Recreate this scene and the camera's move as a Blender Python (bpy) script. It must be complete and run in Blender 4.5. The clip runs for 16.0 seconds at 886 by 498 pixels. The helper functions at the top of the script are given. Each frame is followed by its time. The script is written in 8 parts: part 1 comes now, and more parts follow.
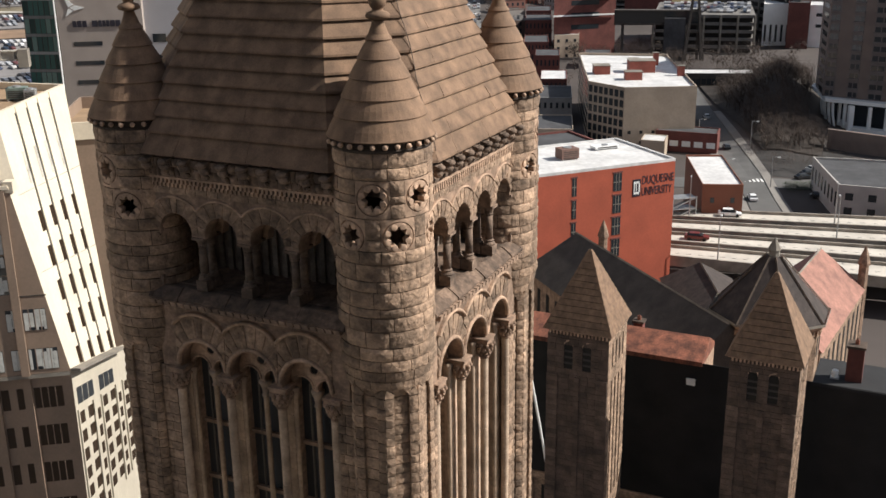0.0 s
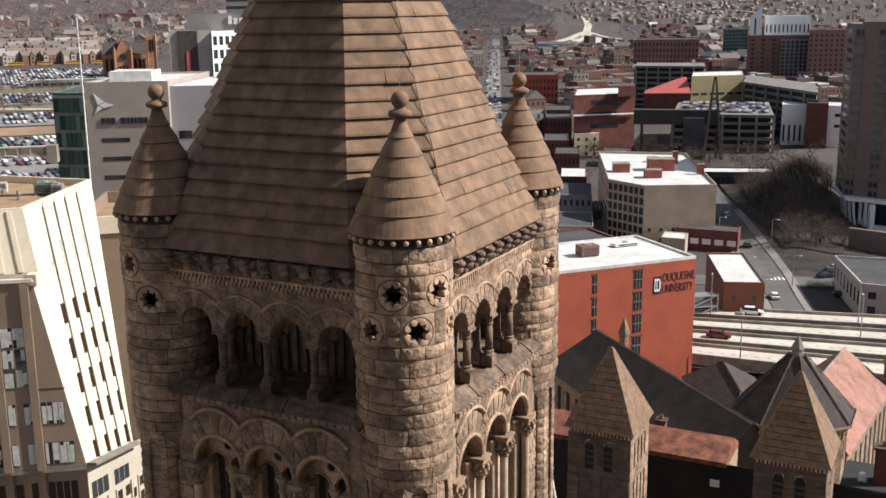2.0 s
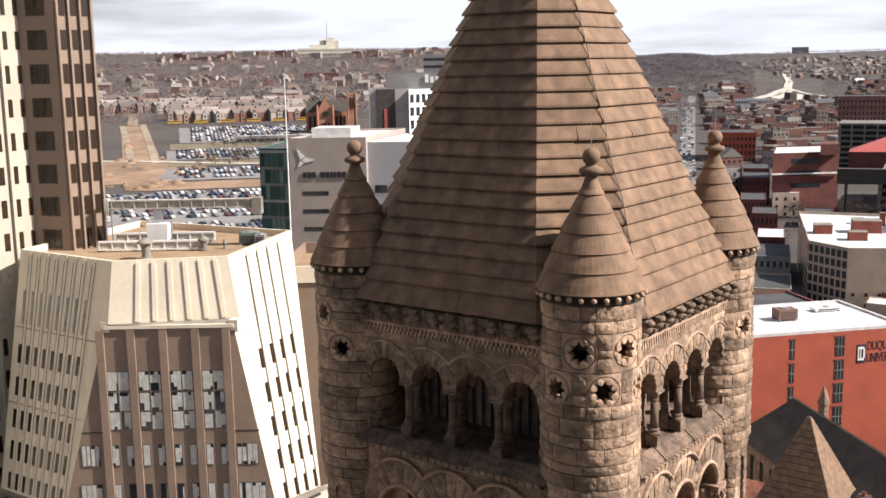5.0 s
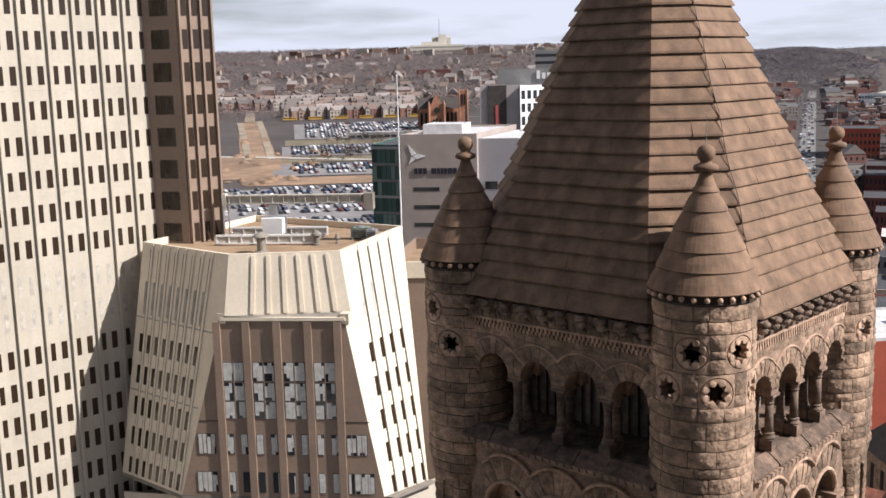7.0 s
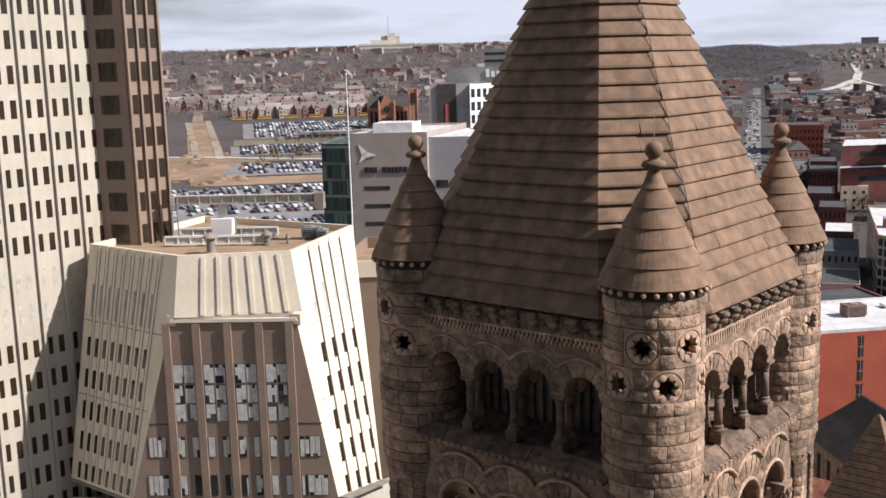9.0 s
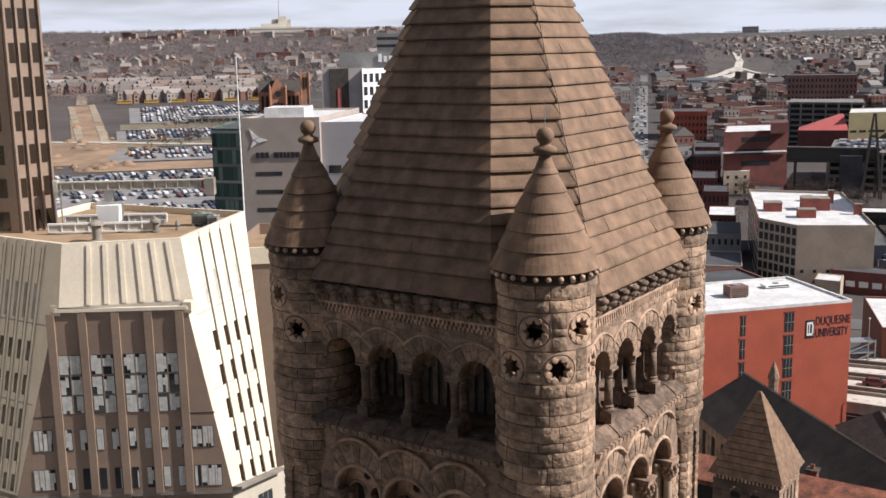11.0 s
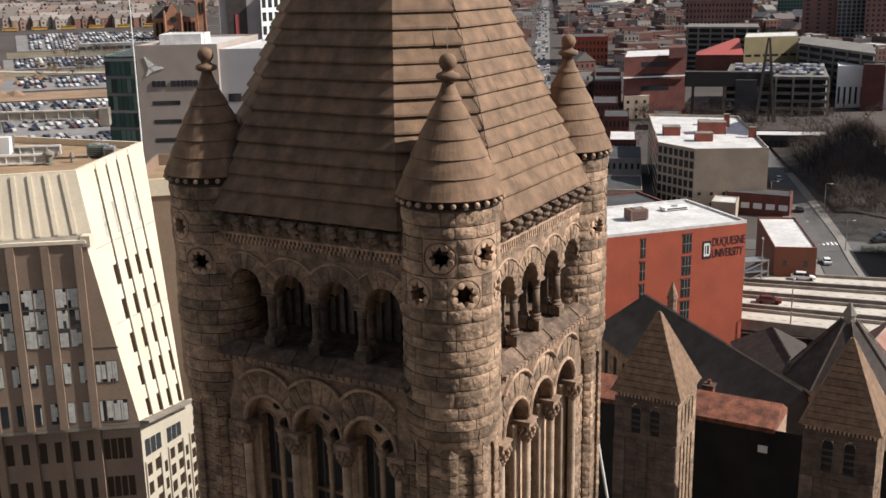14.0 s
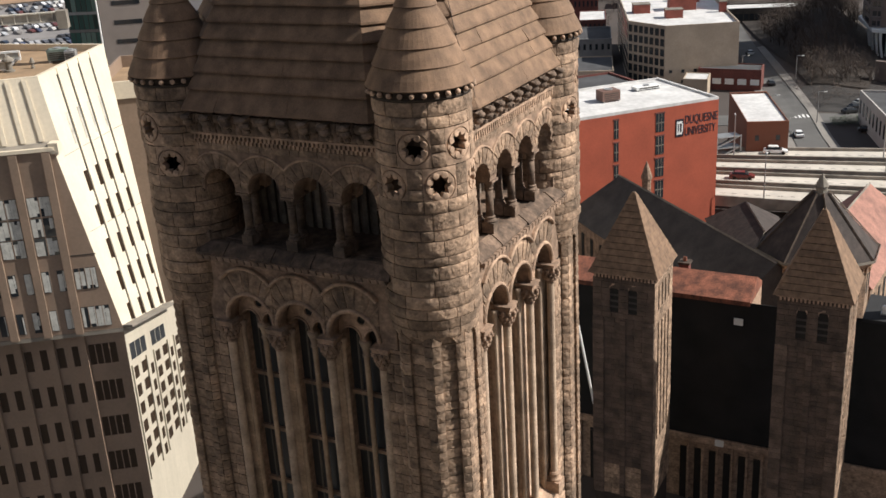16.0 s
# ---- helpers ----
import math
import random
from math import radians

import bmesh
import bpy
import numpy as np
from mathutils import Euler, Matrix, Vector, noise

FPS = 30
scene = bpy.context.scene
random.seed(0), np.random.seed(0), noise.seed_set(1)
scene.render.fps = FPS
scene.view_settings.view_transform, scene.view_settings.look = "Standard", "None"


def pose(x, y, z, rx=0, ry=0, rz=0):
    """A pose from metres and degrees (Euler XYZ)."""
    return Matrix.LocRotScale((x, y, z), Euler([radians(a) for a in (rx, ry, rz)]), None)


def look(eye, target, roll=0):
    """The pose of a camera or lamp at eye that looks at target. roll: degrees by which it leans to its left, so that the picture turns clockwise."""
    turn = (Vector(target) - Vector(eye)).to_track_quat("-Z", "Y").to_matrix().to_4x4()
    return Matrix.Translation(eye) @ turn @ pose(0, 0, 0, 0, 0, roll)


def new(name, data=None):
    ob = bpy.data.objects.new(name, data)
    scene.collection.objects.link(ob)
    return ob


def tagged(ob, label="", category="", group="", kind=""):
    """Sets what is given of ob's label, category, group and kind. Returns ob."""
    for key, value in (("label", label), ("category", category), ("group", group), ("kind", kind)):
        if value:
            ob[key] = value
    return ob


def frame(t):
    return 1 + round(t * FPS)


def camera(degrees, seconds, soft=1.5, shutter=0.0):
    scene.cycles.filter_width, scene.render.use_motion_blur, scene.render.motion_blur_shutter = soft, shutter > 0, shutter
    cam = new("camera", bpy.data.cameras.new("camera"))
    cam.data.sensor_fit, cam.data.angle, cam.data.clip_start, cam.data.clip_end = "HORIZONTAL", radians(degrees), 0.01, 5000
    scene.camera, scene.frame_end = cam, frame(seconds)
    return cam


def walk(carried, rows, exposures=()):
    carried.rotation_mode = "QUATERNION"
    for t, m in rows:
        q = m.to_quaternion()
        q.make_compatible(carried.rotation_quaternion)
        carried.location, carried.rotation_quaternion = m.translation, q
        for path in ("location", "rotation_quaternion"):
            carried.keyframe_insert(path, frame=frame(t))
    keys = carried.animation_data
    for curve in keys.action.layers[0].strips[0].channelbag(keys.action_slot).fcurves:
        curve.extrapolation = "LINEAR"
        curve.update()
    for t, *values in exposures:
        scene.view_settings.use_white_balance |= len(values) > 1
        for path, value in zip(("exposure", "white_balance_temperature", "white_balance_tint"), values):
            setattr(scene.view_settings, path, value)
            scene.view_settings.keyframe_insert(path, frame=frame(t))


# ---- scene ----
EYE = (0.0, 0.0, 68.0)
cam = camera(45.19, 16.0, soft=1.6)
ROWS = [
    (0.0, 72.086, 0.763, -3.487),
    (0.5, 73.950, 0.567, -3.445),
    (1.0, 75.049, 0.863, -3.369),
    (1.5, 75.839, 1.112, -3.121),
    (2.0, 77.254, 0.629, -2.330),
    (2.5, 79.150, 0.234, -2.335),
    (3.0, 79.564, 0.127, -1.359),
    (3.5, 79.829, 0.200, -0.036),
    (4.0, 79.957, 0.474, 2.365),
    (4.5, 80.136, 0.803, 5.340),
    (5.0, 80.416, 1.069, 7.874),
    (5.2, 80.556, 0.837, 8.408),
    (7.3, 80.373, 1.532, 14.015),
    (7.5, 80.519, 1.735, 13.475),
    (8.0, 80.451, 1.996, 12.808),
    (8.5, 80.052, 1.830, 11.992),
    (9.0, 80.204, 1.631, 11.108),
    (11.3, 79.209, 1.133, 4.753),
    (11.5, 79.179, 1.211, 4.377),
    (12.0, 78.983, 1.098, 3.235),
    (12.5, 78.916, 0.699, 2.727),
    (13.0, 78.302, 0.676, 2.597),
    (13.5, 76.670, 0.731, 0.606),
    (14.0, 75.312, 0.978, 0.208),
    (14.5, 73.686, 1.078, -0.800),
    (15.0, 72.391, 1.519, -1.185),
    (15.5, 70.681, 2.182, -1.897),
    (16.0, 69.331, 3.178, -1.875),
]
STOPS = [(0.0, 0.55, 6500, 9), (1.5, 0.61, 6450, 9), (3.5, 0.86, 6600, 11), (5.0, 0.94, 6650, 13), (7.5, 0.6, 6250, 14), (9.0, 0.58, 6250, 14), (12.0, 0.57, 6450, 12),
         (13.5, 0.43, 6600, 11), (16.0, 0.5, 6550, 9)]
walk(cam, [(t, pose(*EYE, rx, ry, rz)) for t, rx, ry, rz in ROWS], STOPS)

# ---- light ----
SUN_ELEV, SUN_AZ = 40.0, 94.0          # degrees up; degrees clockwise from +y
sun_dir = Vector((math.sin(radians(SUN_AZ)) * math.cos(radians(SUN_ELEV)),
                  math.cos(radians(SUN_AZ)) * math.cos(radians(SUN_ELEV)), math.sin(radians(SUN_ELEV))))
world = bpy.data.worlds.new("sky")
scene.world = world
world.use_nodes = True
wn, wl = world.node_tree.nodes, world.node_tree.links
wn.clear()
sky = wn.new("ShaderNodeTexSky")
sky.sky_type, sky.sun_disc = "NISHITA", False
sky.sun_elevation, sky.sun_rotation = radians(SUN_ELEV), radians(SUN_AZ)
sky.air_density, sky.dust_density = 1.0, 2.0
# thin broken cloud over the sky
tc = wn.new("ShaderNodeTexCoord")
mp = wn.new("ShaderNodeMapping")
mp.inputs["Scale"].default_value = (1.2, 1.2, 9.0)
nz = wn.new("ShaderNodeTexNoise")
nz.inputs["Scale"].default_value, nz.inputs["Detail"].default_value = 3.0, 6.0
cr = wn.new("ShaderNodeValToRGB")
cr.color_ramp.elements[0].position, cr.color_ramp.elements[1].position = 0.18, 0.52
mix = wn.new("ShaderNodeMixRGB")
mix.inputs["Color2"].default_value = (9.9, 10.5, 11.7, 1)
bg = wn.new("ShaderNodeBackground")
bg.inputs["Strength"].default_value = 0.05
wo = wn.new("ShaderNodeOutputWorld")
wl.new(tc.outputs["Generated"], mp.inputs["Vector"])
wl.new(mp.outputs["Vector"], nz.inputs["Vector"])
wl.new(nz.outputs["Fac"], cr.inputs["Fac"])
# the cloud thins out overhead
sep = wn.new("ShaderNodeSeparateXYZ")
thin = wn.new("ShaderNodeMapRange")
thin.inputs["From Min"].default_value, thin.inputs["From Max"].default_value = 0.06, 0.36
thin.inputs["To Min"].default_value, thin.inputs["To Max"].default_value = 1.0, 0.16
cover = wn.new("ShaderNodeMath")
cover.operation = "MULTIPLY"
wl.new(tc.outputs["Generated"], sep.inputs["Vector"])
wl.new(sep.outputs["Z"], thin.inputs["Value"])
wl.new(cr.outputs["Color"], cover.inputs[0])
wl.new(thin.outputs["Result"], cover.inputs[1])
wl.new(cover.outputs["Value"], mix.inputs["Fac"])
wl.new(sky.outputs["Color"], mix.inputs["Color1"])
wl.new(mix.outputs["Color"], bg.inputs["Color"])
wl.new(bg.outputs["Background"], wo.inputs["Surface"])
sun = bpy.data.lights.new("sun", "SUN")
sun.energy, sun.angle, sun.color = 5.0, radians(0.53), (1.0, 0.955, 0.89)
sun_ob = new("sun", sun)
sun_ob.matrix_world = look(sun_dir * 100, (0, 0, 0))

# ---- materials ----
def material(name, colour, rough=0.85, dark=0.6, scale=1.0, bump=0.0, fine=14.0, tint=0.0, island=0.0, metal=0.0, streak=0.0, soot=None, grime=0.0):
    """A surface with two scales of variation: colour down to dark * colour in patches of about scale metres, fine grain, and a tint for each
    object (tint) or loose piece (island). streak: runs of dirt down the face. soot: the middle and half-size of one ragged black stain.
    grime: blotches of old dirt, a hand to an arm across."""
    m = bpy.data.materials.new(name)
    m.use_nodes = True
    n, l = m.node_tree.nodes, m.node_tree.links
    b = n["Principled BSDF"]
    b.inputs["Roughness"].default_value, b.inputs["Metallic"].default_value = rough, metal
    geo = n.new("ShaderNodeNewGeometry")
    def noise_tex(s, stretch=(1, 1, 1), detail=5):
        mapping = n.new("ShaderNodeMapping")
        mapping.inputs["Scale"].default_value = stretch
        tex = n.new("ShaderNodeTexNoise")
        tex.inputs["Scale"].default_value, tex.inputs["Detail"].default_value = s, detail
        l.new(geo.outputs["Position"], mapping.inputs["Vector"])
        l.new(mapping.outputs["Vector"], tex.inputs["Vector"])
        return tex.outputs["Fac"]
    def times(a, fac, low):
        ramp = n.new("ShaderNodeMapRange")
        ramp.inputs["From Min"].default_value, ramp.inputs["From Max"].default_value = 0.32, 0.68
        ramp.inputs["To Min"].default_value, ramp.inputs["To Max"].default_value = low, 1.0
        l.new(fac, ramp.inputs["Value"])
        mul = n.new("ShaderNodeMixRGB")
        mul.blend_type, mul.inputs["Fac"].default_value = "MULTIPLY", 1.0
        l.new(a, mul.inputs["Color1"])
        l.new(ramp.outputs["Result"], mul.inputs["Color2"])
        return mul.outputs["Color"]
    rgb = n.new("ShaderNodeRGB")
    rgb.outputs[0].default_value = (*colour, 1)
    col = times(rgb.outputs[0], noise_tex(1.0 / scale), dark)
    col = times(col, noise_tex(fine), 1 - (1 - dark) * 0.6)
    if streak:
        col = times(col, noise_tex(1.6, (1, 1, 0.08)), 1 - streak)
    if grime:
        col = times(col, noise_tex(3.2, (1, 1, 1.5), 8), 1 - grime)
    if soot:
        mapping = n.new("ShaderNodeMapping")
        mapping.inputs["Location"].default_value = [-c / h for c, h in zip(*soot)]
        mapping.inputs["Scale"].default_value = [1 / h for h in soot[1]]
        length = n.new("ShaderNodeVectorMath")
        length.operation = "LENGTH"
        l.new(geo.outputs["Position"], mapping.inputs["Vector"])
        l.new(mapping.outputs["Vector"], length.inputs[0])
        ragged = n.new("ShaderNodeMath")
        ragged.operation = "MULTIPLY_ADD"
        ragged.inputs[1].default_value = 1.5
        l.new(noise_tex(0.9, (1, 1, 0.35)), ragged.inputs[0])
        l.new(length.outputs["Value"], ragged.inputs[2])
        ramp = n.new("ShaderNodeMapRange")
        ramp.inputs["From Min"].default_value, ramp.inputs["From Max"].default_value = 0.95, 1.75
        ramp.inputs["To Min"].default_value, ramp.inputs["To Max"].default_value = 0.6, 1.0
        l.new(ragged.outputs["Value"], ramp.inputs["Value"])
        mul = n.new("ShaderNodeMixRGB")
        mul.blend_type, mul.inputs["Fac"].default_value = "MULTIPLY", 1.0
        l.new(col, mul.inputs["Color1"])
        l.new(ramp.outputs["Result"], mul.inputs["Color2"])
        col = mul.outputs["Color"]
    for amount, out in ((tint, "obj"), (island, "isl")):
        if amount:
            src = n.new("ShaderNodeObjectInfo").outputs["Random"] if out == "obj" else geo.outputs["Random Per Island"]
            mr = n.new("ShaderNodeMapRange")
            mr.inputs["To Min"].default_value, mr.inputs["To Max"].default_value = 1 - amount, 1 + amount * 0.6
            l.new(src, mr.inputs["Value"])
            mul = n.new("ShaderNodeMixRGB")
            mul.blend_type, mul.inputs["Fac"].default_value = "MULTIPLY", 1.0
            l.new(col, mul.inputs["Color1"])
            l.new(mr.outputs["Result"], mul.inputs["Color2"])
            col = mul.outputs["Color"]
    l.new(col, b.inputs["Base Color"])
    if bump:
        bp = n.new("ShaderNodeBump")
        bp.inputs["Strength"].default_value, bp.inputs["Distance"].default_value = min(1.0, bump * 10), bump
        l.new(noise_tex(fine * 0.5, detail=6), bp.inputs["Height"])
        l.new(bp.outputs["Normal"], b.inputs["Normal"])
    return m


def glass_mat(name, colour, rough=0.06):
    m = bpy.data.materials.new(name)
    m.use_nodes = True
    n, l = m.node_tree.nodes, m.node_tree.links
    b = n["Principled BSDF"]
    b.inputs["Base Color"].default_value = (*colour, 1)
    b.inputs["Roughness"].default_value, b.inputs["IOR"].default_value = rough, 1.48
    geo = n.new("ShaderNodeNewGeometry")
    tex = n.new("ShaderNodeTexNoise")
    tex.inputs["Scale"].default_value = 0.5
    bp = n.new("ShaderNodeBump")
    bp.inputs["Strength"].default_value, bp.inputs["Distance"].default_value = 0.25, 0.05
    l.new(geo.outputs["Position"], tex.inputs["Vector"])
    l.new(tex.outputs["Fac"], bp.inputs["Height"])
    l.new(bp.outputs["Normal"], b.inputs["Normal"])
    return m


SOOT = ((-4.4, 33.5, 56.0), (2.8, 2.3, 1.6))    # black stain round the belfry ledge over the street
STONE = material("rock_faced_granite", (0.72, 0.49, 0.335), 0.9, 0.42, 1.3, 0.09, 11.0, tint=0.32, island=0.32, streak=0.3, soot=SOOT, grime=0.5)
STONE_SMOOTH = material("dressed_granite", (0.76, 0.515, 0.36), 0.88, 0.52, 0.7, 0.03, 10.0, tint=0.14, island=0.14, soot=SOOT, grime=0.45)
STONE_MID = material("weathered_granite", (0.5, 0.335, 0.235), 0.9, 0.5, 0.6, 0.03, 10.0, tint=0.15, island=0.15, soot=SOOT, grime=0.4)
STONE_DARK = material("soot_stained_granite", (0.15, 0.103, 0.075), 0.9, 0.45, 0.7, 0.012, 10.0, tint=0.15, island=0.15, streak=0.5)
ROOF_STONE = material("roof_slab_stone", (0.292, 0.178, 0.109), 0.85, 0.58, 0.5, 0.022, 22.0, tint=0.07, island=0.07, streak=0.3)
PALE_STONE = material("pale_dressed_granite", (0.7, 0.52, 0.38), 0.85, 0.6, 0.6, 0.012, 9.0, tint=0.12, island=0.12, streak=0.25)
CARVED = material("carved_weathered_granite", (0.5, 0.345, 0.25), 0.9, 0.42, 0.5, 0.05, 9.0, tint=0.2, island=0.2, streak=0.45, soot=SOOT, grime=0.45)
LEDGE_STONE = material("rain_stained_granite", (0.33, 0.22, 0.155), 0.9, 0.45, 0.6, 0.06, 9.0, tint=0.3, streak=0.35, soot=SOOT, grime=0.55)
TIMBER = material("grey_weathered_timber", (0.38, 0.31, 0.25), 0.9, 0.5, 0.4, 0.01, 12.0, tint=0.25, streak=0.5)
# soot, plus the shade of the stair towers' -x faces in the colour
SHADED_SOOT_STONE = material("shaded_sooty_granite", (0.19, 0.13, 0.098), 0.9, 0.4, 1.4, 0.05, 9.0, tint=0.2, island=0.3)
JOINT = material("mortar", (0.06, 0.043, 0.032), 0.95, 0.6, 0.5, 0.01)
# colour stands for the dim inside of the open belfry
BELFRY_DARK = material("belfry_shade", (0.17, 0.135, 0.11), 0.9, 0.5, 0.6, 0.01, 9.0)
# near-black: the shade inside openings as a colour; also tyres and cable
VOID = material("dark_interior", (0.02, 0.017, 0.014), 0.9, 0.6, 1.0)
SLATE = material("slate", (0.075, 0.063, 0.055), 0.9, 0.6, 2.0, 0.01, 5.0)
RED_TILE = material("red_clay_tile", (0.33, 0.115, 0.066), 0.8, 0.3, 1.1, 0.01, 5.0)
PINK_TILE = material("faded_pink_tile", (0.38, 0.18, 0.135), 0.8, 0.55, 2.0, 0.01, 4.0)
BROWN_SLATE = material("brown_slate", (0.075, 0.054, 0.047), 0.85, 0.5, 1.5, 0.01, 5.0, streak=0.4)
NETTING = material("black_netting", (0.02, 0.0185, 0.018), 0.95, 0.5, 3.0)
CREAM = material("cream_metal_panel", (0.745, 0.655, 0.515), 0.55, 0.86, 5.0, 0.0, 3.0, tint=0.03, streak=0.06)
SKY_CREAM = material("cream_stone_panel", (0.5, 0.45, 0.365), 0.6, 0.86, 5.0, 0.0, 3.0, streak=0.08)
BROWN = material("brown_panel", (0.27, 0.193, 0.142), 0.6, 0.8, 4.0, 0.0, 3.0)
RED_BRICK = material("red_brick_wall", (0.38, 0.08, 0.04), 0.85, 0.8, 4.0, 0.0, 3.0)
DARK_BRICK = material("dark_red_brick", (0.16, 0.05, 0.04), 0.85, 0.7, 4.0, 0.0, 2.0, tint=0.25)
BEIGE = material("beige_brick", (0.45, 0.36, 0.275), 0.85, 0.8, 5.0, 0.0, 2.0)
GREY = material("grey_concrete", (0.33, 0.32, 0.31), 0.85, 0.75, 5.0, 0.0, 1.5, tint=0.2, island=0.3)
WHITE_ROOF = material("white_roof_membrane", (0.68, 0.67, 0.66), 0.6, 0.75, 4.0, 0.0, 1.0)
TAN_ROOF = material("tan_roof_gravel", (0.33, 0.225, 0.135), 0.95, 0.7, 3.0, 0.0, 5.0)
DARK_ROOF = material("bitumen_roof", (0.07, 0.07, 0.075), 0.9, 0.6, 5.0, 0.0, 1.0)
CONCRETE = material("pale_concrete_deck", (0.57, 0.525, 0.46), 0.85, 0.8, 8.0, 0.0, 0.5)
CONC_PALE = material("pale_grey_panel", (0.56, 0.52, 0.45), 0.7)
CONC_DIRTY = material("weathered_concrete", (0.27, 0.24, 0.2), 0.9, 0.6, 4.0, 0.0, 0.7)
ASPHALT = material("asphalt", (0.07, 0.07, 0.072), 0.9, 0.7, 8.0, 0.0, 0.5)
GLASS = glass_mat("window_glass", (0.025, 0.03, 0.035))
OLD_GLASS = glass_mat("dusty_leaded_glass", (0.06, 0.062, 0.065), 0.25)
BRONZE_GLASS = glass_mat("bronze_tinted_glass", (0.03, 0.019, 0.012), 0.12)
GREEN_GLASS = glass_mat("green_curtain_wall_glass", (0.05, 0.12, 0.105))
def palette_mat(name, colours, rough=0.6):
    """Each loose piece takes one colour of the list."""
    m = bpy.data.materials.new(name)
    m.use_nodes = True
    n, l = m.node_tree.nodes, m.node_tree.links
    geo, ramp = n.new("ShaderNodeNewGeometry"), n.new("ShaderNodeValToRGB")
    ramp.color_ramp.interpolation = "CONSTANT"
    el = ramp.color_ramp.elements
    while len(el) < len(colours):
        el.new(0.5)
    for i, c in enumerate(colours):
        el[i].position = i / len(colours)
    for i, c in enumerate(colours):
        el[i].color = (*c, 1)
    l.new(geo.outputs["Random Per Island"], ramp.inputs["Fac"])
    l.new(ramp.outputs["Color"], n["Principled BSDF"].inputs["Base Color"])
    n["Principled BSDF"].inputs["Roughness"].default_value = rough
    return m


CAR_PAINT = palette_mat("car_paint", [(0.55, 0.55, 0.56), (0.03, 0.03, 0.035), (0.2, 0.21, 0.23), (0.05, 0.06, 0.1), (0.12, 0.12, 0.13), (0.35, 0.36, 0.38), (0.02, 0.03, 0.05), (0.1, 0.035, 0.035), (0.08, 0.085, 0.1), (0.28, 0.28, 0.29), (0.42, 0.41, 0.4), (0.16, 0.15, 0.145)], 0.3)
HOUSE_WALLS = palette_mat("house_walls", [(0.3, 0.265, 0.225), (0.18, 0.09, 0.065), (0.25, 0.17, 0.13), (0.33, 0.3, 0.265), (0.16, 0.085, 0.065), (0.27, 0.22, 0.18), (0.22, 0.155, 0.125)], 0.9)
HOUSE_ROOFS = palette_mat("house_roofs", [(0.13, 0.11, 0.1), (0.2, 0.17, 0.155), (0.16, 0.115, 0.095), (0.25, 0.22, 0.205), (0.1, 0.085, 0.08)], 0.9)
TOWN_WALLS = palette_mat("town_walls", [(0.12, 0.052, 0.042), (0.095, 0.048, 0.042), (0.21, 0.18, 0.155), (0.15, 0.068, 0.052), (0.17, 0.075, 0.058), (0.085, 0.058, 0.05), (0.15, 0.115, 0.1), (0.3, 0.27, 0.25)], 0.9)
TOWN_ROOFS = palette_mat("town_roofs", [(0.1, 0.1, 0.1), (0.13, 0.12, 0.115), (0.2, 0.19, 0.18), (0.07, 0.07, 0.075), (0.16, 0.14, 0.13), (0.27, 0.25, 0.24), (0.12, 0.1, 0.1), (0.08, 0.075, 0.075), (0.4, 0.4, 0.4)], 0.9)
TWIGS = palette_mat("bare_twigs", [(0.16, 0.122, 0.11), (0.18, 0.136, 0.12), (0.145, 0.112, 0.104), (0.17, 0.13, 0.116)], 0.95)
# violet-grey tint: distance haze mixed into the twig colour
HAZED_TWIGS = material("hazed_bare_twigs", (0.33, 0.25, 0.24), 0.95, 0.42, 22.0, 0.0, 0.11, island=0.2)
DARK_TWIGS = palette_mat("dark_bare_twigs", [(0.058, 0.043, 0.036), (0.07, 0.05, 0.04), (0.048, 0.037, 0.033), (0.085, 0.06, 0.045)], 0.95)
# paler than the near trees: haze over the ridge is put into the colour
HAZED_RIDGE_TWIGS = material("hazed_ridge_twigs", (0.215, 0.19, 0.205), 0.95, 0.5, 30.0, 0.0, 0.09, island=0.2)
EVERGREEN = palette_mat("evergreen", [(0.04, 0.055, 0.03), (0.05, 0.07, 0.035), (0.03, 0.045, 0.025)], 0.95)
DIRT = material("bare_dirt", (0.33, 0.215, 0.135), 0.95, 0.55, 25.0, 0.0, 0.15)
GRASS = material("dull_grass", (0.21, 0.175, 0.11), 0.95, 0.6, 15.0, 0.0, 0.3)
LOT = material("car_park_asphalt", (0.235, 0.22, 0.215), 0.9, 0.75, 20.0, 0.0, 0.2)
SCHOOL_YELLOW = material("school_bus_yellow", (0.5, 0.29, 0.05), 0.5, 0.9, 3.0)
RED_ROOF = material("bright_red_roof", (0.45, 0.1, 0.09), 0.6, 0.9, 5.0)
YELLOW_WALL = material("dull_yellow_wall", (0.34, 0.28, 0.15), 0.8, 0.85, 5.0)
ROOF_PLANT = material("faded_red_roof_plant", (0.35, 0.1, 0.07), 0.8, 0.7, 2.0)
STEEL = material("grey_steel", (0.4, 0.4, 0.4), 0.45, 0.8, 1.0, metal=0.6)
WHITE = material("white_paint", (0.8, 0.8, 0.78), 0.5, 0.9, 3.0)


# ---- mesh helpers ----
def box(bm, x0, x1, y0, y1, z0, z1, m=None):
    v = [Vector((x, y, z)) for z in (z0, z1) for x, y in ((x0, y0), (x1, y0), (x1, y1), (x0, y1))]
    v = [bm.verts.new(m @ p if m else p) for p in v]
    for f in ((3, 2, 1, 0), (4, 5, 6, 7), (0, 1, 5, 4), (1, 2, 6, 5), (2, 3, 7, 6), (3, 0, 4, 7)):
        bm.faces.new([v[i] for i in f])


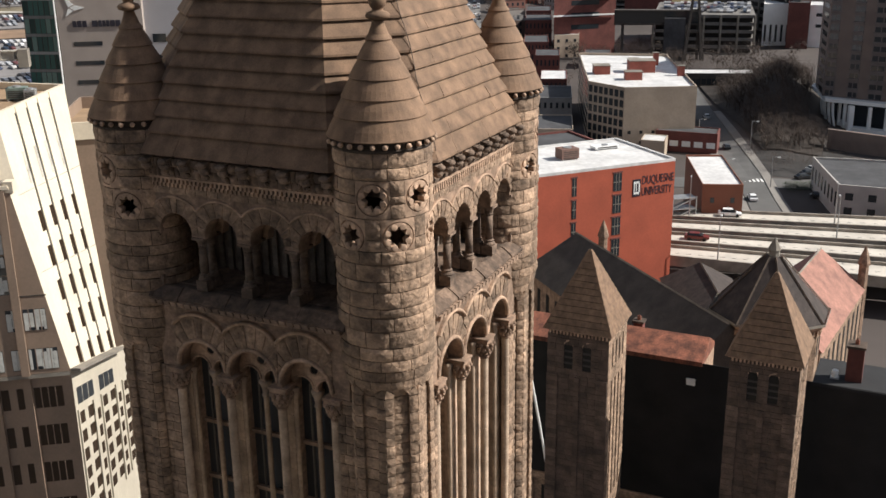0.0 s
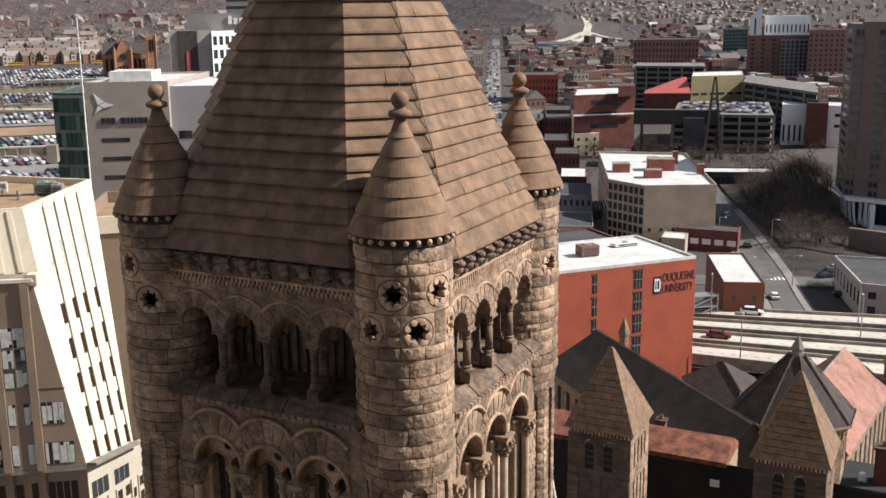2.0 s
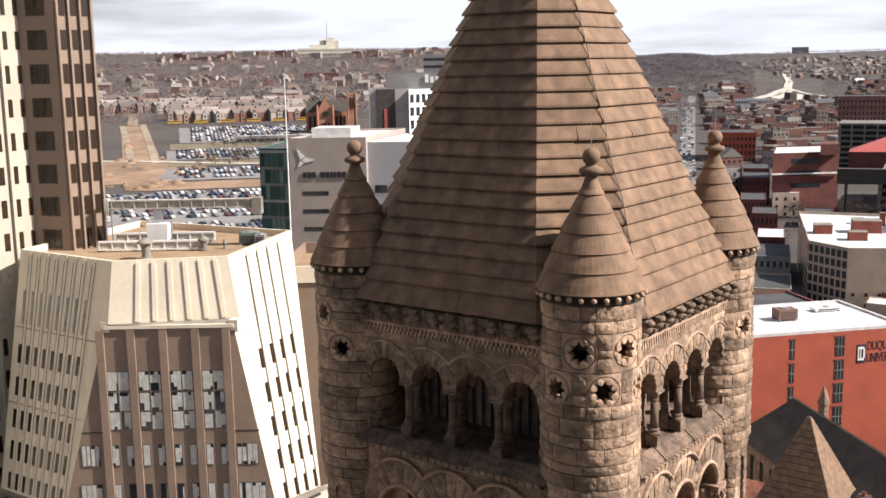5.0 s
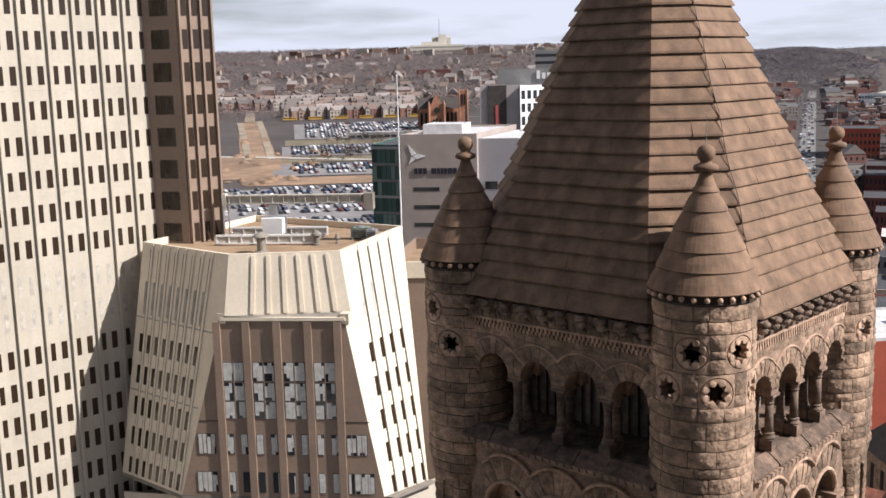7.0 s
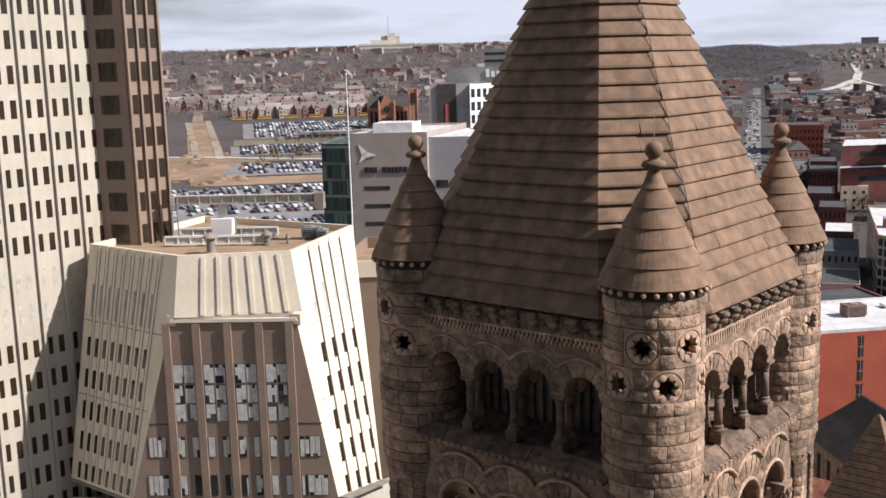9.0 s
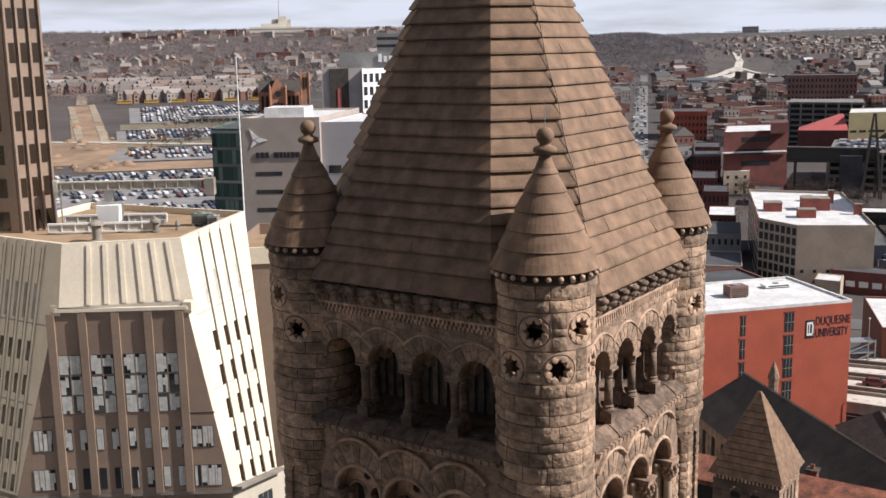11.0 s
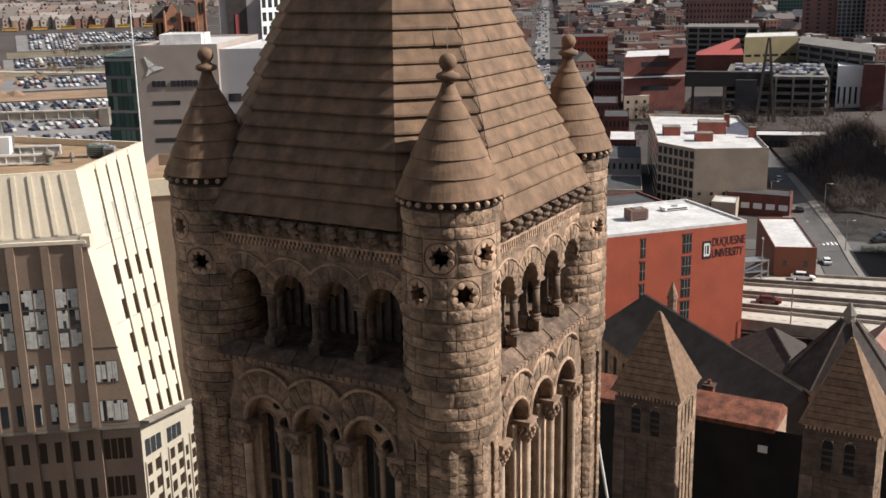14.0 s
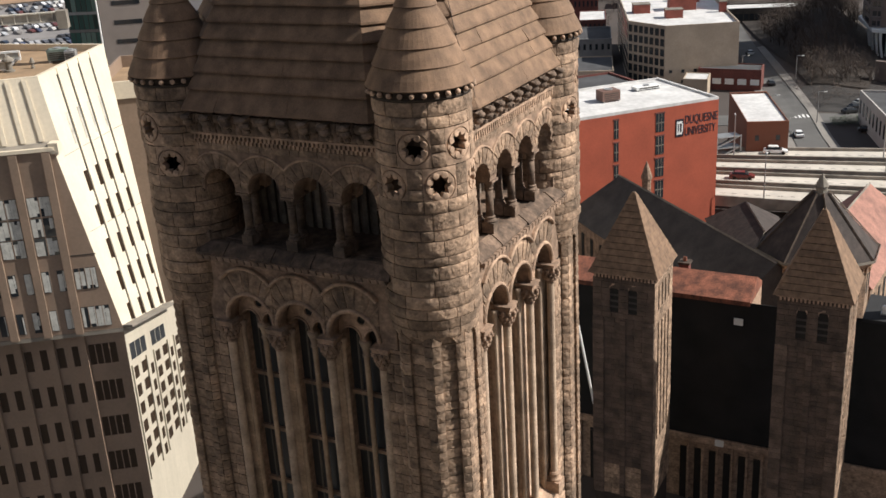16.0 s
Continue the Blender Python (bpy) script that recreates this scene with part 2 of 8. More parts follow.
def prism(bm, ring0, ring1, cap0=True, cap1=True):
    """A closed body between two rings of points of the same count."""
    a, b = [bm.verts.new(p) for p in ring0], [bm.verts.new(p) for p in ring1]
    n = len(a)
    for i in range(n):
        bm.faces.new((a[i], a[(i + 1) % n], b[(i + 1) % n], b[i]))
    if cap0:
        bm.faces.new(a[::-1])
    if cap1:
        bm.faces.new(b)


def lathe(bm, profile, n=32, cx=0.0, cy=0.0, a0=0.0, a1=2 * math.pi):
    """Turns (radius, z) pairs round a vertical axis."""
    full = abs(a1 - a0 - 2 * math.pi) < 1e-6
    rings = []
    for r, z in profile:
        if r < 1e-4:
            rings.append([bm.verts.new((cx, cy, z))])
        else:
            rings.append([bm.verts.new((cx + r * math.cos(a0 + (a1 - a0) * i / n), cy + r * math.sin(a0 + (a1 - a0) * i / n), z))
                          for i in range(n if full else n + 1)])
    for p, q in zip(rings, rings[1:]):
        for i in range(n):
            j = (i + 1) % n if full else i + 1
            if len(p) == 1 and len(q) == 1:
                continue
            if len(p) == 1:
                bm.faces.new((p[0], q[j], q[i]))
            elif len(q) == 1:
                bm.faces.new((p[i], p[j], q[0]))
            else:
                bm.faces.new((p[i], p[j], q[j], q[i]))


def part(name, bm, mat, parent=None, label="", smooth=False, m=None):
    bmesh.ops.recalc_face_normals(bm, faces=bm.faces)
    me = bpy.data.meshes.new(name)
    bm.to_mesh(me)
    bm.free()
    for x in mat if isinstance(mat, (list, tuple)) else (mat,):
        me.materials.append(x)
    if smooth:
        me.polygons.foreach_set("use_smooth", [True] * len(me.polygons))
        if smooth == "auto":
            me.set_sharp_from_angle(angle=radians(52))
    ob = new(name, me)
    ob.parent = parent
    if m:
        ob.matrix_basis = m
    if label:
        ob["label"] = label
    return ob


def thing(name, m, label, category, group="", kind=""):
    e = new(name)
    e.empty_display_size = 1.0
    e.matrix_basis = m
    return tagged(e, label, category, group, kind)


def shared(name, me, parent, m):
    ob = new(name, me)
    ob.parent, ob.matrix_basis = parent, m
    return ob

# ---- ground ----
def lerp_table(table, x):
    for (x0, y0), (x1, y1) in zip(table, table[1:]):
        if x <= x1:
            k = max(0.0, (x - x0) / (x1 - x0))
            return y0 + (y1 - y0) * k
    return table[-1][1]


NORTH = [(0, 0), (350, 0), (450, 3), (560, 8), (650, 12), (750, 17), (900, 24), (1000, 27), (1300, 40), (1800, 62), (2500, 90), (3400, 128), (4000, 138), (4900, 60)]
EAST = [(0, 0), (380, 0), (600, 4), (900, 7), (1500, 13), (2200, 26), (3000, 60), (3600, 92), (4200, 103), (4900, 60)]


def ground_z(x, y):
    r, az = math.hypot(x, y), math.degrees(math.atan2(x, y))
    k = min(1.0, max(0.0, (az + 7) / 12))
    k = k * k * (3 - 2 * k)
    z = lerp_table(NORTH, r) * (1 - k) + lerp_table(EAST, r) * k
    if r > 1200:
        z += (noise.noise(Vector((x / 420, y / 420, 0.3))) * 9 + noise.noise(Vector((x / 130, y / 130, 7.3))) * 3) * min(1, (r - 1200) / 900)
    # wooded hill beyond the flats, and the bluff under the apartment tower
    z += 50 * math.exp(-((az - 4.5) / 4.0) ** 2 - ((r - 2300) / 420) ** 2)
    z -= 10 * math.exp(-((x + 48) / 34) ** 2 - ((y - 122) / 40) ** 2)
    z += 11 * math.exp(-((az - 20.9) / 1.55) ** 2 - ((r - 375) / 50) ** 2)
    return z


bm = bmesh.new()
radii = [0.0, 30, 60, 90, 120, 150, 180, 210, 240, 270, 285] + [300 + 10 * k for k in range(17)] + [475, 520, 560, 600, 650, 700, 760, 820, 900, 980, 1060, 1150, 1250, 1350, 1450,
         1560, 1680, 1800, 1920, 2050, 2180, 2310, 2440, 2600, 2780, 2960, 3140, 3320, 3500, 3700, 3900, 4150, 4500, 4900]
NA = 480
prev = None
for r in radii:
    if r == 0:
        ring = [bm.verts.new((0, 0, 0))]
    else:
        ring = [bm.verts.new((r * math.sin(2 * math.pi * i / NA), r * math.cos(2 * math.pi * i / NA),
                              ground_z(r * math.sin(2 * math.pi * i / NA), r * math.cos(2 * math.pi * i / NA)))) for i in range(NA)]
    if prev:
        for i in range(NA):
            j = (i + 1) % NA
            bm.faces.new((prev[0], ring[j], ring[i]) if len(prev) == 1 else (prev[i], prev[j], ring[j], ring[i]))
    prev = ring
GROUND = material("winter_ground", (0.082, 0.066, 0.059), 0.95, 0.6, 60.0, 0.0, 0.05)
ground = part("ground", bm, GROUND, smooth=True)
tagged(ground, "dull brown winter ground rising to wooded hills", "ground", kind="structure")


# unseen sheet, added pale to bounce sunlight onto the tower's lower face
BOUNCE_PAVING = material("bounce_paving", (0.5, 0.45, 0.375), 0.9, 0.8, 6.0, 0.0, 0.6)
b_ = bmesh.new()
for i in range(24):
    for j in range(5):
        x0, y0 = -70 + 5.5 * i, -1.0 + 5.5 * j
        b_.faces.new([b_.verts.new((x, y, ground_z(x, y) + 0.12)) for x, y in ((x0, y0), (x0 + 5.5, y0), (x0 + 5.5, y0 + 5.5), (x0, y0 + 5.5))])
bmesh.ops.remove_doubles(b_, verts=b_.verts, dist=0.01)
tagged(part("pavement", b_, BOUNCE_PAVING), "unseen pale street paving that bounces light up the tower", "pavement", kind="structure")


def at(az, d, z=None):
    """A place by its bearing (degrees clockwise from +y) and distance."""
    x, y = d * math.sin(radians(az)), d * math.cos(radians(az))
    return Vector((x, y, ground_z(x, y) if z is None else z))

# ---- bell tower ----
TH = 61.3                                # the tower's own axes: x along its sunny face, y along its shaded face
F0 = (-0.02, 32.5)
SIDE, HS = 9.5, 4.75
MT = pose(F0[0], F0[1], 0, 0, 0, TH)
tower = thing("bell_tower", MT, "square rock-faced granite bell tower with four round corner turrets", "tower")
rnd = random.Random(11)
TAU = 2 * math.pi


def rock(bm, place, u0, u1, v0, v1, depth, bulge=0.05, nu=3, nv=2, edge=0.02, gap=0.012):
    """A stone with a rough outer face. place(u, v, o) puts it: u along, v up, o outward. gap: half the joint, in the units of u and v."""
    gu, gv = gap if isinstance(gap, tuple) else (gap, gap)
    u0, u1, v0, v1 = u0 + gu, u1 - gu, v0 + gv, v1 - gv
    g = []
    for j in range(nv + 1):
        row = []
        for i in range(nu + 1):
            border = i in (0, nu) or j in (0, nv)
            o = rnd.uniform(0.0, edge) if border else bulge * rnd.uniform(0.7, 1.2)
            fu, fv = i / nu, j / nv
            if not border:
                fu += rnd.uniform(-0.12, 0.12) / nu
                fv += rnd.uniform(-0.12, 0.12) / nv
            elif 0 < i < nu or 0 < j < nv:
                o += bulge * 0.25
            row.append(bm.verts.new(place(u0 + (u1 - u0) * fu, v0 + (v1 - v0) * fv, o)))
        g.append(row)
    for j in range(nv):
        for i in range(nu):
            a, b, c, d = g[j][i], g[j][i + 1], g[j + 1][i + 1], g[j + 1][i]
            if rnd.random() < 0.5:
                bm.faces.new((a, b, c)), bm.faces.new((a, c, d))
            else:
                bm.faces.new((a, b, d)), bm.faces.new((b, c, d))
    rim = [(i, 0) for i in range(nu + 1)] + [(nu, j) for j in range(1, nv + 1)] + [(i, nv) for i in range(nu - 1, -1, -1)] + [(0, j) for j in range(nv - 1, 0, -1)]
    back = [bm.verts.new(place(u0 + (u1 - u0) * i / nu, v0 + (v1 - v0) * j / nv, -depth)) for i, j in rim]
    n = len(rim)
    for k in range(n):
        p, q = rim[k], rim[(k + 1) % n]
        bm.faces.new((g[p[1]][p[0]], back[k], back[(k + 1) % n], g[q[1]][q[0]]))


def arch_wall(bm, m, u0, u1, z0, z1, centres, r, zs, o0, o1, n=12):
    """A wall from u0 to u1 with round arches of radius r springing at zs."""
    def seg(pts):
        prism(bm, [m @ Vector((u, o0, z)) for u, z in pts], [m @ Vector((u, o1, z)) for u, z in pts])
    edges = [u0] + [e for c in centres for e in (c - r, c + r)] + [u1]
    for a, b in zip(edges[::2], edges[1::2]):
        if b - a > 1e-3:
            seg([(a, z0), (b, z0), (b, z1), (a, z1)])
    for c in centres:
        pts = [(c - r * math.cos(math.pi * i / n), zs + r * math.sin(math.pi * i / n)) for i in range(n + 1)]
        for (a, za), (b, zb) in zip(pts, pts[1:]):
            seg([(a, za), (b, zb), (b, z1), (a, z1)])
    bmesh.ops.remove_doubles(bm, verts=bm.verts, dist=1e-4)


def arc_bar(bm, m, c, zc, r0, r1, o0, o1, t0=0.0, t1=math.pi, n=16):
    """A moulding bent along an arc in the plane of the wall."""
    rings = []
    for i in range(n + 1):
        t = t0 + (t1 - t0) * i / n
        ct, st = -math.cos(t), math.sin(t)
        k = (r1 - r0) * 0.3
        prof = [(r0, o0), (r0, o1 - k), (r0 + k, o1), (r1 - k, o1), (r1, o1 - k), (r1, o0)]
        rings.append([bm.verts.new(m @ Vector((c + r * ct, o, zc + r * st))) for r, o in prof])
    for p, q in zip(rings, rings[1:]):
        for i in range(6):
            bm.faces.new((p[i], p[(i + 1) % 6], q[(i + 1) % 6], q[i]))
    bm.faces.new(rings[0]), bm.faces.new(rings[-1])


# roof: courses of stone slabs on a chamfered pyramid
def roof_h(z):
    return (75.6 - z) * 0.394


CORNERS = ((-1, -0.59), (-0.59, -1), (0.59, -1), (1, -0.59), (1, 0.59), (0.59, 1), (-0.59, 1), (-1, 0.59))
bm = bmesh.new()
prism(bm, [Vector((HS + x * (roof_h(60.2) - 0.1), HS + y * (roof_h(60.2) - 0.1), 60.2)) for x, y in CORNERS],
      [Vector((HS + x * 0.02, HS + y * 0.02, 75.4)) for x, y in CORNERS])
roof = part("roof", bm, JOINT, tower, "steep chamfered pyramid roof of overlapping stone slabs")
COURSE = 0.5255
far_slabs = bmesh.new()
for i in range(28):
    z0, z1 = 60.405 + COURSE * i if i else 60.25, 60.405 + COURSE * (i + 1)
    h0, h1 = roof_h(z0) + rnd.uniform(0.095, 0.125), roof_h(z1) + 0.015
    for s in range(8):
        (ax, ay), (bx, by) = CORNERS[s], CORNERS[(s + 1) % 8]
        length = math.hypot(bx - ax, by - ay) * h0
        n = max(1, round(length / 1.5))
        cuts = [0.0] + [(k + rnd.uniform(-0.22, 0.22)) / n for k in range(1, n)] + [1.0]
        near = s in (7, 0, 1)
        for f0, f1 in zip(cuts, cuts[1:]):
            b = bmesh.new() if near else far_slabs
            gap = 0.002 / length
            lip = rnd.uniform(-0.02, 0.02)
            def corner(f, h, z, inner):
                f = min(1, max(0, f))
                x, y = ax + (bx - ax) * f, ay + (by - ay) * f
                return Vector((HS + x * (h - inner), HS + y * (h - inner), z))
            ga, gb = (0 if f0 == 0 else gap), (0 if f1 == 1 else gap)
            out = [corner(f0 + ga, h0 + lip, z0, 0), corner(f1 - gb, h0 + lip, z0, 0), corner(f1 - gb, h0 + lip - 0.012, z0 + 0.07, 0), corner(f0 + ga, h0 + lip - 0.012, z0 + 0.07, 0)]
            top = [corner(f0 + ga, h1, z1, 0), corner(f1 - gb, h1, z1, 0)]
            inn = [corner(f0 + ga, h0, z0, 0.2), corner(f1 - gb, h0, z0, 0.2), corner(f1 - gb, h1, z1, 0.2), corner(f0 + ga, h1, z1, 0.2)]
            v = [b.verts.new(p) for p in out + top + inn]
            for f in ((0, 1, 2, 3), (3, 2, 5, 4), (0, 6, 7, 1), (4, 5, 8, 9), (0, 3, 4, 9, 6), (1, 7, 8, 5, 2)):
                b.faces.new([v[j] for j in f])
            if near:
                part("roof_slab", b, ROOF_STONE, roof)
tagged(part("roof_slabs", far_slabs, ROOF_STONE, roof), kind="stuff")

hip = CORNERS[1]
bm = bmesh.new()
line = []
for k in range(40):
    z = 60.6 + 14.2 * k / 39
    h = roof_h(z) + 0.125 + 0.008 * math.sin(k * 2.1)
    wob = 0.006 * math.sin(k * 0.9)
    line.append(Vector((HS + (hip[0] + wob) * h, HS + (hip[1] - wob) * h, z)))
for p, q in zip(line, line[1:]):
    ring = [Vector((0.011 * math.cos(a), 0.011 * math.sin(a), 0)) for a in (0.3, 1.87, 3.44, 5.01)]
    prism(bm, [p + r for r in ring], [q + r for r in ring])
part("conductor_cable", bm, VOID, roof, "thin dark lightning conductor cable")

# corner turrets
CAP = [(1.70, 61.32), (1.44, 61.93), (1.20, 62.48), (0.94, 63.05), (0.66, 63.62), (0.40, 64.17), (0.20, 64.72)]
cap_meshes = []
for (r0, z0), (r1, z1) in zip(CAP, CAP[1:]):
    b = bmesh.new()
    last = z1 > 64.5
    prof = [(0.05, z0), (r0, z0), (r0 + 0.012, z0 + 0.03), (r0 - 0.01, z0 + 0.07)]
    if last:
        prof += [(0.31, 64.35), (0.23, 64.55), (0.17, 64.75), (0.05, 64.76)]
    else:
        rm = (r0 + r1) / 2 + 0.012
        prof += [(rm, (z0 + z1) / 2), (r1 - 0.03, z1 + 0.01), (0.05, z1 + 0.01)]
    lathe(b, prof, 48)
    cap_meshes.append(b)
MESH = {}
for k, b in enumerate(cap_meshes):
    bmesh.ops.recalc_face_normals(b, faces=b.faces)
    me = bpy.data.meshes.new("cap_course")
    b.to_mesh(me)
    me.materials.append(ROOF_STONE)
    MESH["cap", k] = me


def mesh_of(key, b, mat, smooth=False):
    bmesh.ops.recalc_face_normals(b, faces=b.faces)
    me = bpy.data.meshes.new(key)
    b.to_mesh(me)
    b.free()
    me.materials.append(mat)
    if smooth:
        me.polygons.foreach_set("use_smooth", [True] * len(me.polygons))
    MESH[key] = me
    return me


b = bmesh.new()
lathe(b, [(0.0, 64.74), (0.20, 64.76), (0.36, 64.82), (0.375, 64.9), (0.34, 64.97), (0.18, 65.03), (0.17, 65.06)] +
      [(0.275 * math.sin(a), 65.31 - 0.275 * math.cos(a)) for a in [0.7 + 0.244 * i for i in range(11)]], 24)
mesh_of("finial", b, ROOF_STONE, True)
b = bmesh.new()
lathe(b, [(0, 65.5), (0.012, 65.5), (0.008, 66.5), (0, 66.52)], 6)
mesh_of("rod", b, STEEL)
b = bmesh.new()
bmesh.ops.create_icosphere(b, subdivisions=2, radius=0.088)
mesh_of("bead", b, STONE_SMOOTH, True)
b = bmesh.new()
bmesh.ops.create_icosphere(b, subdivisions=2, radius=0.112, matrix=Matrix.Diagonal((0.12, 1, 1, 1)))
mesh_of("lobe", b, STONE_SMOOTH, True)


def rosette(bm, ang, zc, half_u, z0, z1, R):
    """A curved stone panel with an eight-lobed hole through it."""
    n = 64
    def on(u, z, o):
        return Vector(((R + o) * math.cos(u), (R + o) * math.sin(u), z))
    rings = []
    for kind in range(7):
        ring = []
        for i in range(n):
            t = TAU * i / n
            cx, cz = math.cos(t), math.sin(t)
            if kind == 0:      # the panel's border
                k = 1 / max(abs(cx), abs(cz))
                u, z, o = cx * k * half_u, (z0 + z1) / 2 + cz * k * (z1 - z0) / 2, 0.01
            else:
                lobe = 0.5 + 0.5 * math.cos(8 * t)
                hole = 0.25 + 0.11 * lobe ** 1.5
                r = {1: 0.515, 2: 0.505, 3: 0.485, 4: 0.475, 5: hole, 6: hole}[kind]
                u, z, o = r * cx / R, zc + r * cz, {1: 0.015, 2: -0.05, 3: -0.05, 4: 0.012, 5: 0.008, 6: -0.24}[kind]
            ring.append(bm.verts.new(on(ang + u, z, o)))
        rings.append(ring)
    for p, q in zip(rings, rings[1:]):
        for i in range(n):
            bm.faces.new((p[i], p[(i + 1) % n], q[(i + 1) % n], q[i]))
    return [Matrix.Translation(on(ang + 0.362 * math.cos(t) / R, zc + 0.362 * math.sin(t), 0.01)) @ Matrix.Rotation(ang, 4, "Z")
            for t in [TAU * (i + 0.5) / 8 for i in range(8)]]


RD = 1.54
COURSES = [53.9 + 0.4438 * i + (rnd.uniform(-0.085, 0.085) if 0 < i < 16 else 0) for i in range(17)]
COURSES[11], COURSES[12] = 58.96, 59.42
APO = 1.35
ZS = 52.92


def turret(cx, cy, diag, detailed):
    m = pose(cx, cy, 0)
    holes = [(diag + a, z) for a, z in ((-29, 59.57), (29, 59.57), (0, 58.36), (-59, 58.36), (59, 58.36))]
    panels = []
    for a, z in holes:
        i0 = max(i for i, c in enumerate(COURSES) if c < z - 0.42)
        i1 = min(i for i, c in enumerate(COURSES) if c > z + 0.42)
        panels.append((radians(a), z, radians(20.5), i0, i1))
    def blocked(i):
        return sorted(((p[0] - p[2]) % TAU, p[2] * 2) for p in panels if p[3] <= i < p[4])
    # drum behind the stones, open behind each panel
    b = bmesh.new()
    n = 72
    zs = COURSES
    grid = [[b.verts.new(((RD - 0.06) * math.cos(TAU * k / n), (RD - 0.06) * math.sin(TAU * k / n), z)) for k in range(n)] for z in zs]
    for i in range(len(zs) - 1):
        spans = blocked(i)
        for k in range(n):
            mid = TAU * (k + 0.5) / n
            if any((mid - s) % TAU < w for s, w in spans):
                continue
            b.faces.new((grid[i][k], grid[i][(k + 1) % n], grid[i + 1][(k + 1) % n], grid[i + 1][k]))
    lathe(b, [(1.3, 53.2), (1.40, 53.3), (RD - 0.08, 53.9)], 48)
    lathe(b, [(RD - 0.06, 60.98), (RD + 0.02, 60.99), (RD + 0.06, 61.06), (RD + 0.02, 61.12), (RD + 0.02, 61.3), (1.0, 61.33)], 48)
    body = part("turret", b, JOINT, tower, "round turret of rock-faced stones with a beaded conical cap", m=m)
    # stones, course by course
    rest = bmesh.new()
    for z0, z1 in ((53.22, 53.53), (53.53, 53.9)):
        k, s = 12, rnd.uniform(0, TAU)
        cuts = [0] + [(j + rnd.uniform(-0.25, 0.25)) / k for j in range(1, k)] + [1]
        for f0, f1 in zip(cuts, cuts[1:]):
            bb = bmesh.new() if detailed else rest
            def flare(u, v, o):
                r = 1.415 + 0.125 * (v - 53.22) / 0.68 + o
                return Vector((r * math.cos(u), r * math.sin(u), v))
            rock(bb, flare, s + TAU * f0, s + TAU * f1, z0, z1, 0.12, rnd.uniform(0.02, 0.05), 4, 2, 0.02, gap=(0.008, 0.014))
            if detailed:
                part("stone", bb, STONE, body, smooth="auto")
    place = lambda u, v, o: Vector(((RD + o) * math.cos(u), (RD + o) * math.sin(u), v))
    for i in range(len(COURSES) - 1):
        spans = blocked(i)
        if spans:
            free = []
            for k, (s, w) in enumerate(spans):
                e = spans[(k + 1) % len(spans)][0]
                gap = (e - (s + w)) % TAU
                if len(spans) > 1 and (gap < 0.01 or (e - s) % TAU < w):
                    continue
                free.append((s + w, gap if len(spans) > 1 else TAU - w))
        else:
            free = [(rnd.uniform(0, TAU), TAU)]
        for s, w in free:
            k = max(1, round(w / 0.56))
            cuts = [0] + [(j + rnd.uniform(-0.28, 0.28)) / k for j in range(1, k)] + [1]
            for f0, f1 in zip(cuts, cuts[1:]):
                bb = bmesh.new() if detailed else rest
                rock(bb, place, s + w * f0, s + w * f1, COURSES[i], COURSES[i + 1], 0.12, rnd.uniform(0.035, 0.075), 6 if w * (f1 - f0) > 0.35 else 4, 4 if detailed else 2, 0.02, gap=(0.008, 0.017))
                if detailed:
                    part("stone", bb, STONE, body, smooth="auto")
    if not detailed:
        tagged(part("stones", rest, STONE, body, smooth="auto"), kind="stuff")
    else:
        rest.free()
    for a, z, hu, i0, i1 in panels:
        b = bmesh.new()
        spots = rosette(b, a, z, hu, COURSES[i0] + 0.01, COURSES[i1] - 0.01, RD)
        part("rosette", b, STONE_SMOOTH, body, "pierced eight-lobed rosette")
        for spot in spots:
            shared("rosette_lobe", MESH["lobe"], body, spot)
    for k in range(6):
        shared("cap_course", MESH["cap", k], body, Matrix.Identity(4))
    fin_ = shared("finial", MESH["finial"], body, Matrix.Identity(4))
    shared("lightning_rod", MESH["rod"], fin_, Matrix.Identity(4))
    for k in range(28):
        a = TAU * (k + 0.5) / 28
        shared("bead", MESH["bead"], body, pose(1.66 * math.cos(a), 1.66 * math.sin(a), 61.2))
    # eight-sided pier below, with a tall round-headed slot in each side
    b = bmesh.new()
    ring = [Vector(((APO - 0.2) / math.cos(math.pi / 8) * math.cos(TAU * (k + 0.5) / 8), (APO - 0.2) / math.cos(math.pi / 8) * math.sin(TAU * (k + 0.5) / 8), 0)) for k in range(8)]
    prism(b, ring, [p + Vector((0, 0, 53.6)) for p in ring])
    pier = part("pier", b, JOINT, tower, "eight-sided corner pier with round-headed slots", m=m)
    rest = bmesh.new()
    half = APO * math.tan(math.pi / 8)
    for s in range(8):
        ang = TAU * s / 8
        ca, sa = math.cos(ang), math.sin(ang)
        near = detailed and abs((math.degrees(ang) - 215 + 180) % 360 - 180) < 60
        def place(u, v, o):
            k = APO + o
            return Vector((ca * k - sa * u, sa * k + ca * u, v))
        fm = Matrix(((-sa, ca, 0, 0), (ca, sa, 0, 0), (0, 0, 1, 0), (0, 0, 0, 1)))
        arch_wall(rest, fm, -half, half, ZS, 53.4, [0.0], 0.26, ZS, APO - 0.24, APO - 0.03, 10)
        for k in range(5):
            bb = bmesh.new() if near else rest
            def fan(u, v, o):
                t = math.pi * u
                r = 0.25 + (min(0.62, half / max(1e-3, abs(math.cos(t)))) - 0.25) * v
                return place(-r * math.cos(t), ZS + r * math.sin(t), o)
            rock(bb, fan, k / 5, (k + 1) / 5, 0, 1, 0.05, 0.05, 2, 2, 0.03, gap=(0.012, 0.012))
            if near:
                part("arch_stone", bb, STONE, pier, smooth="auto")
        z = 38.0
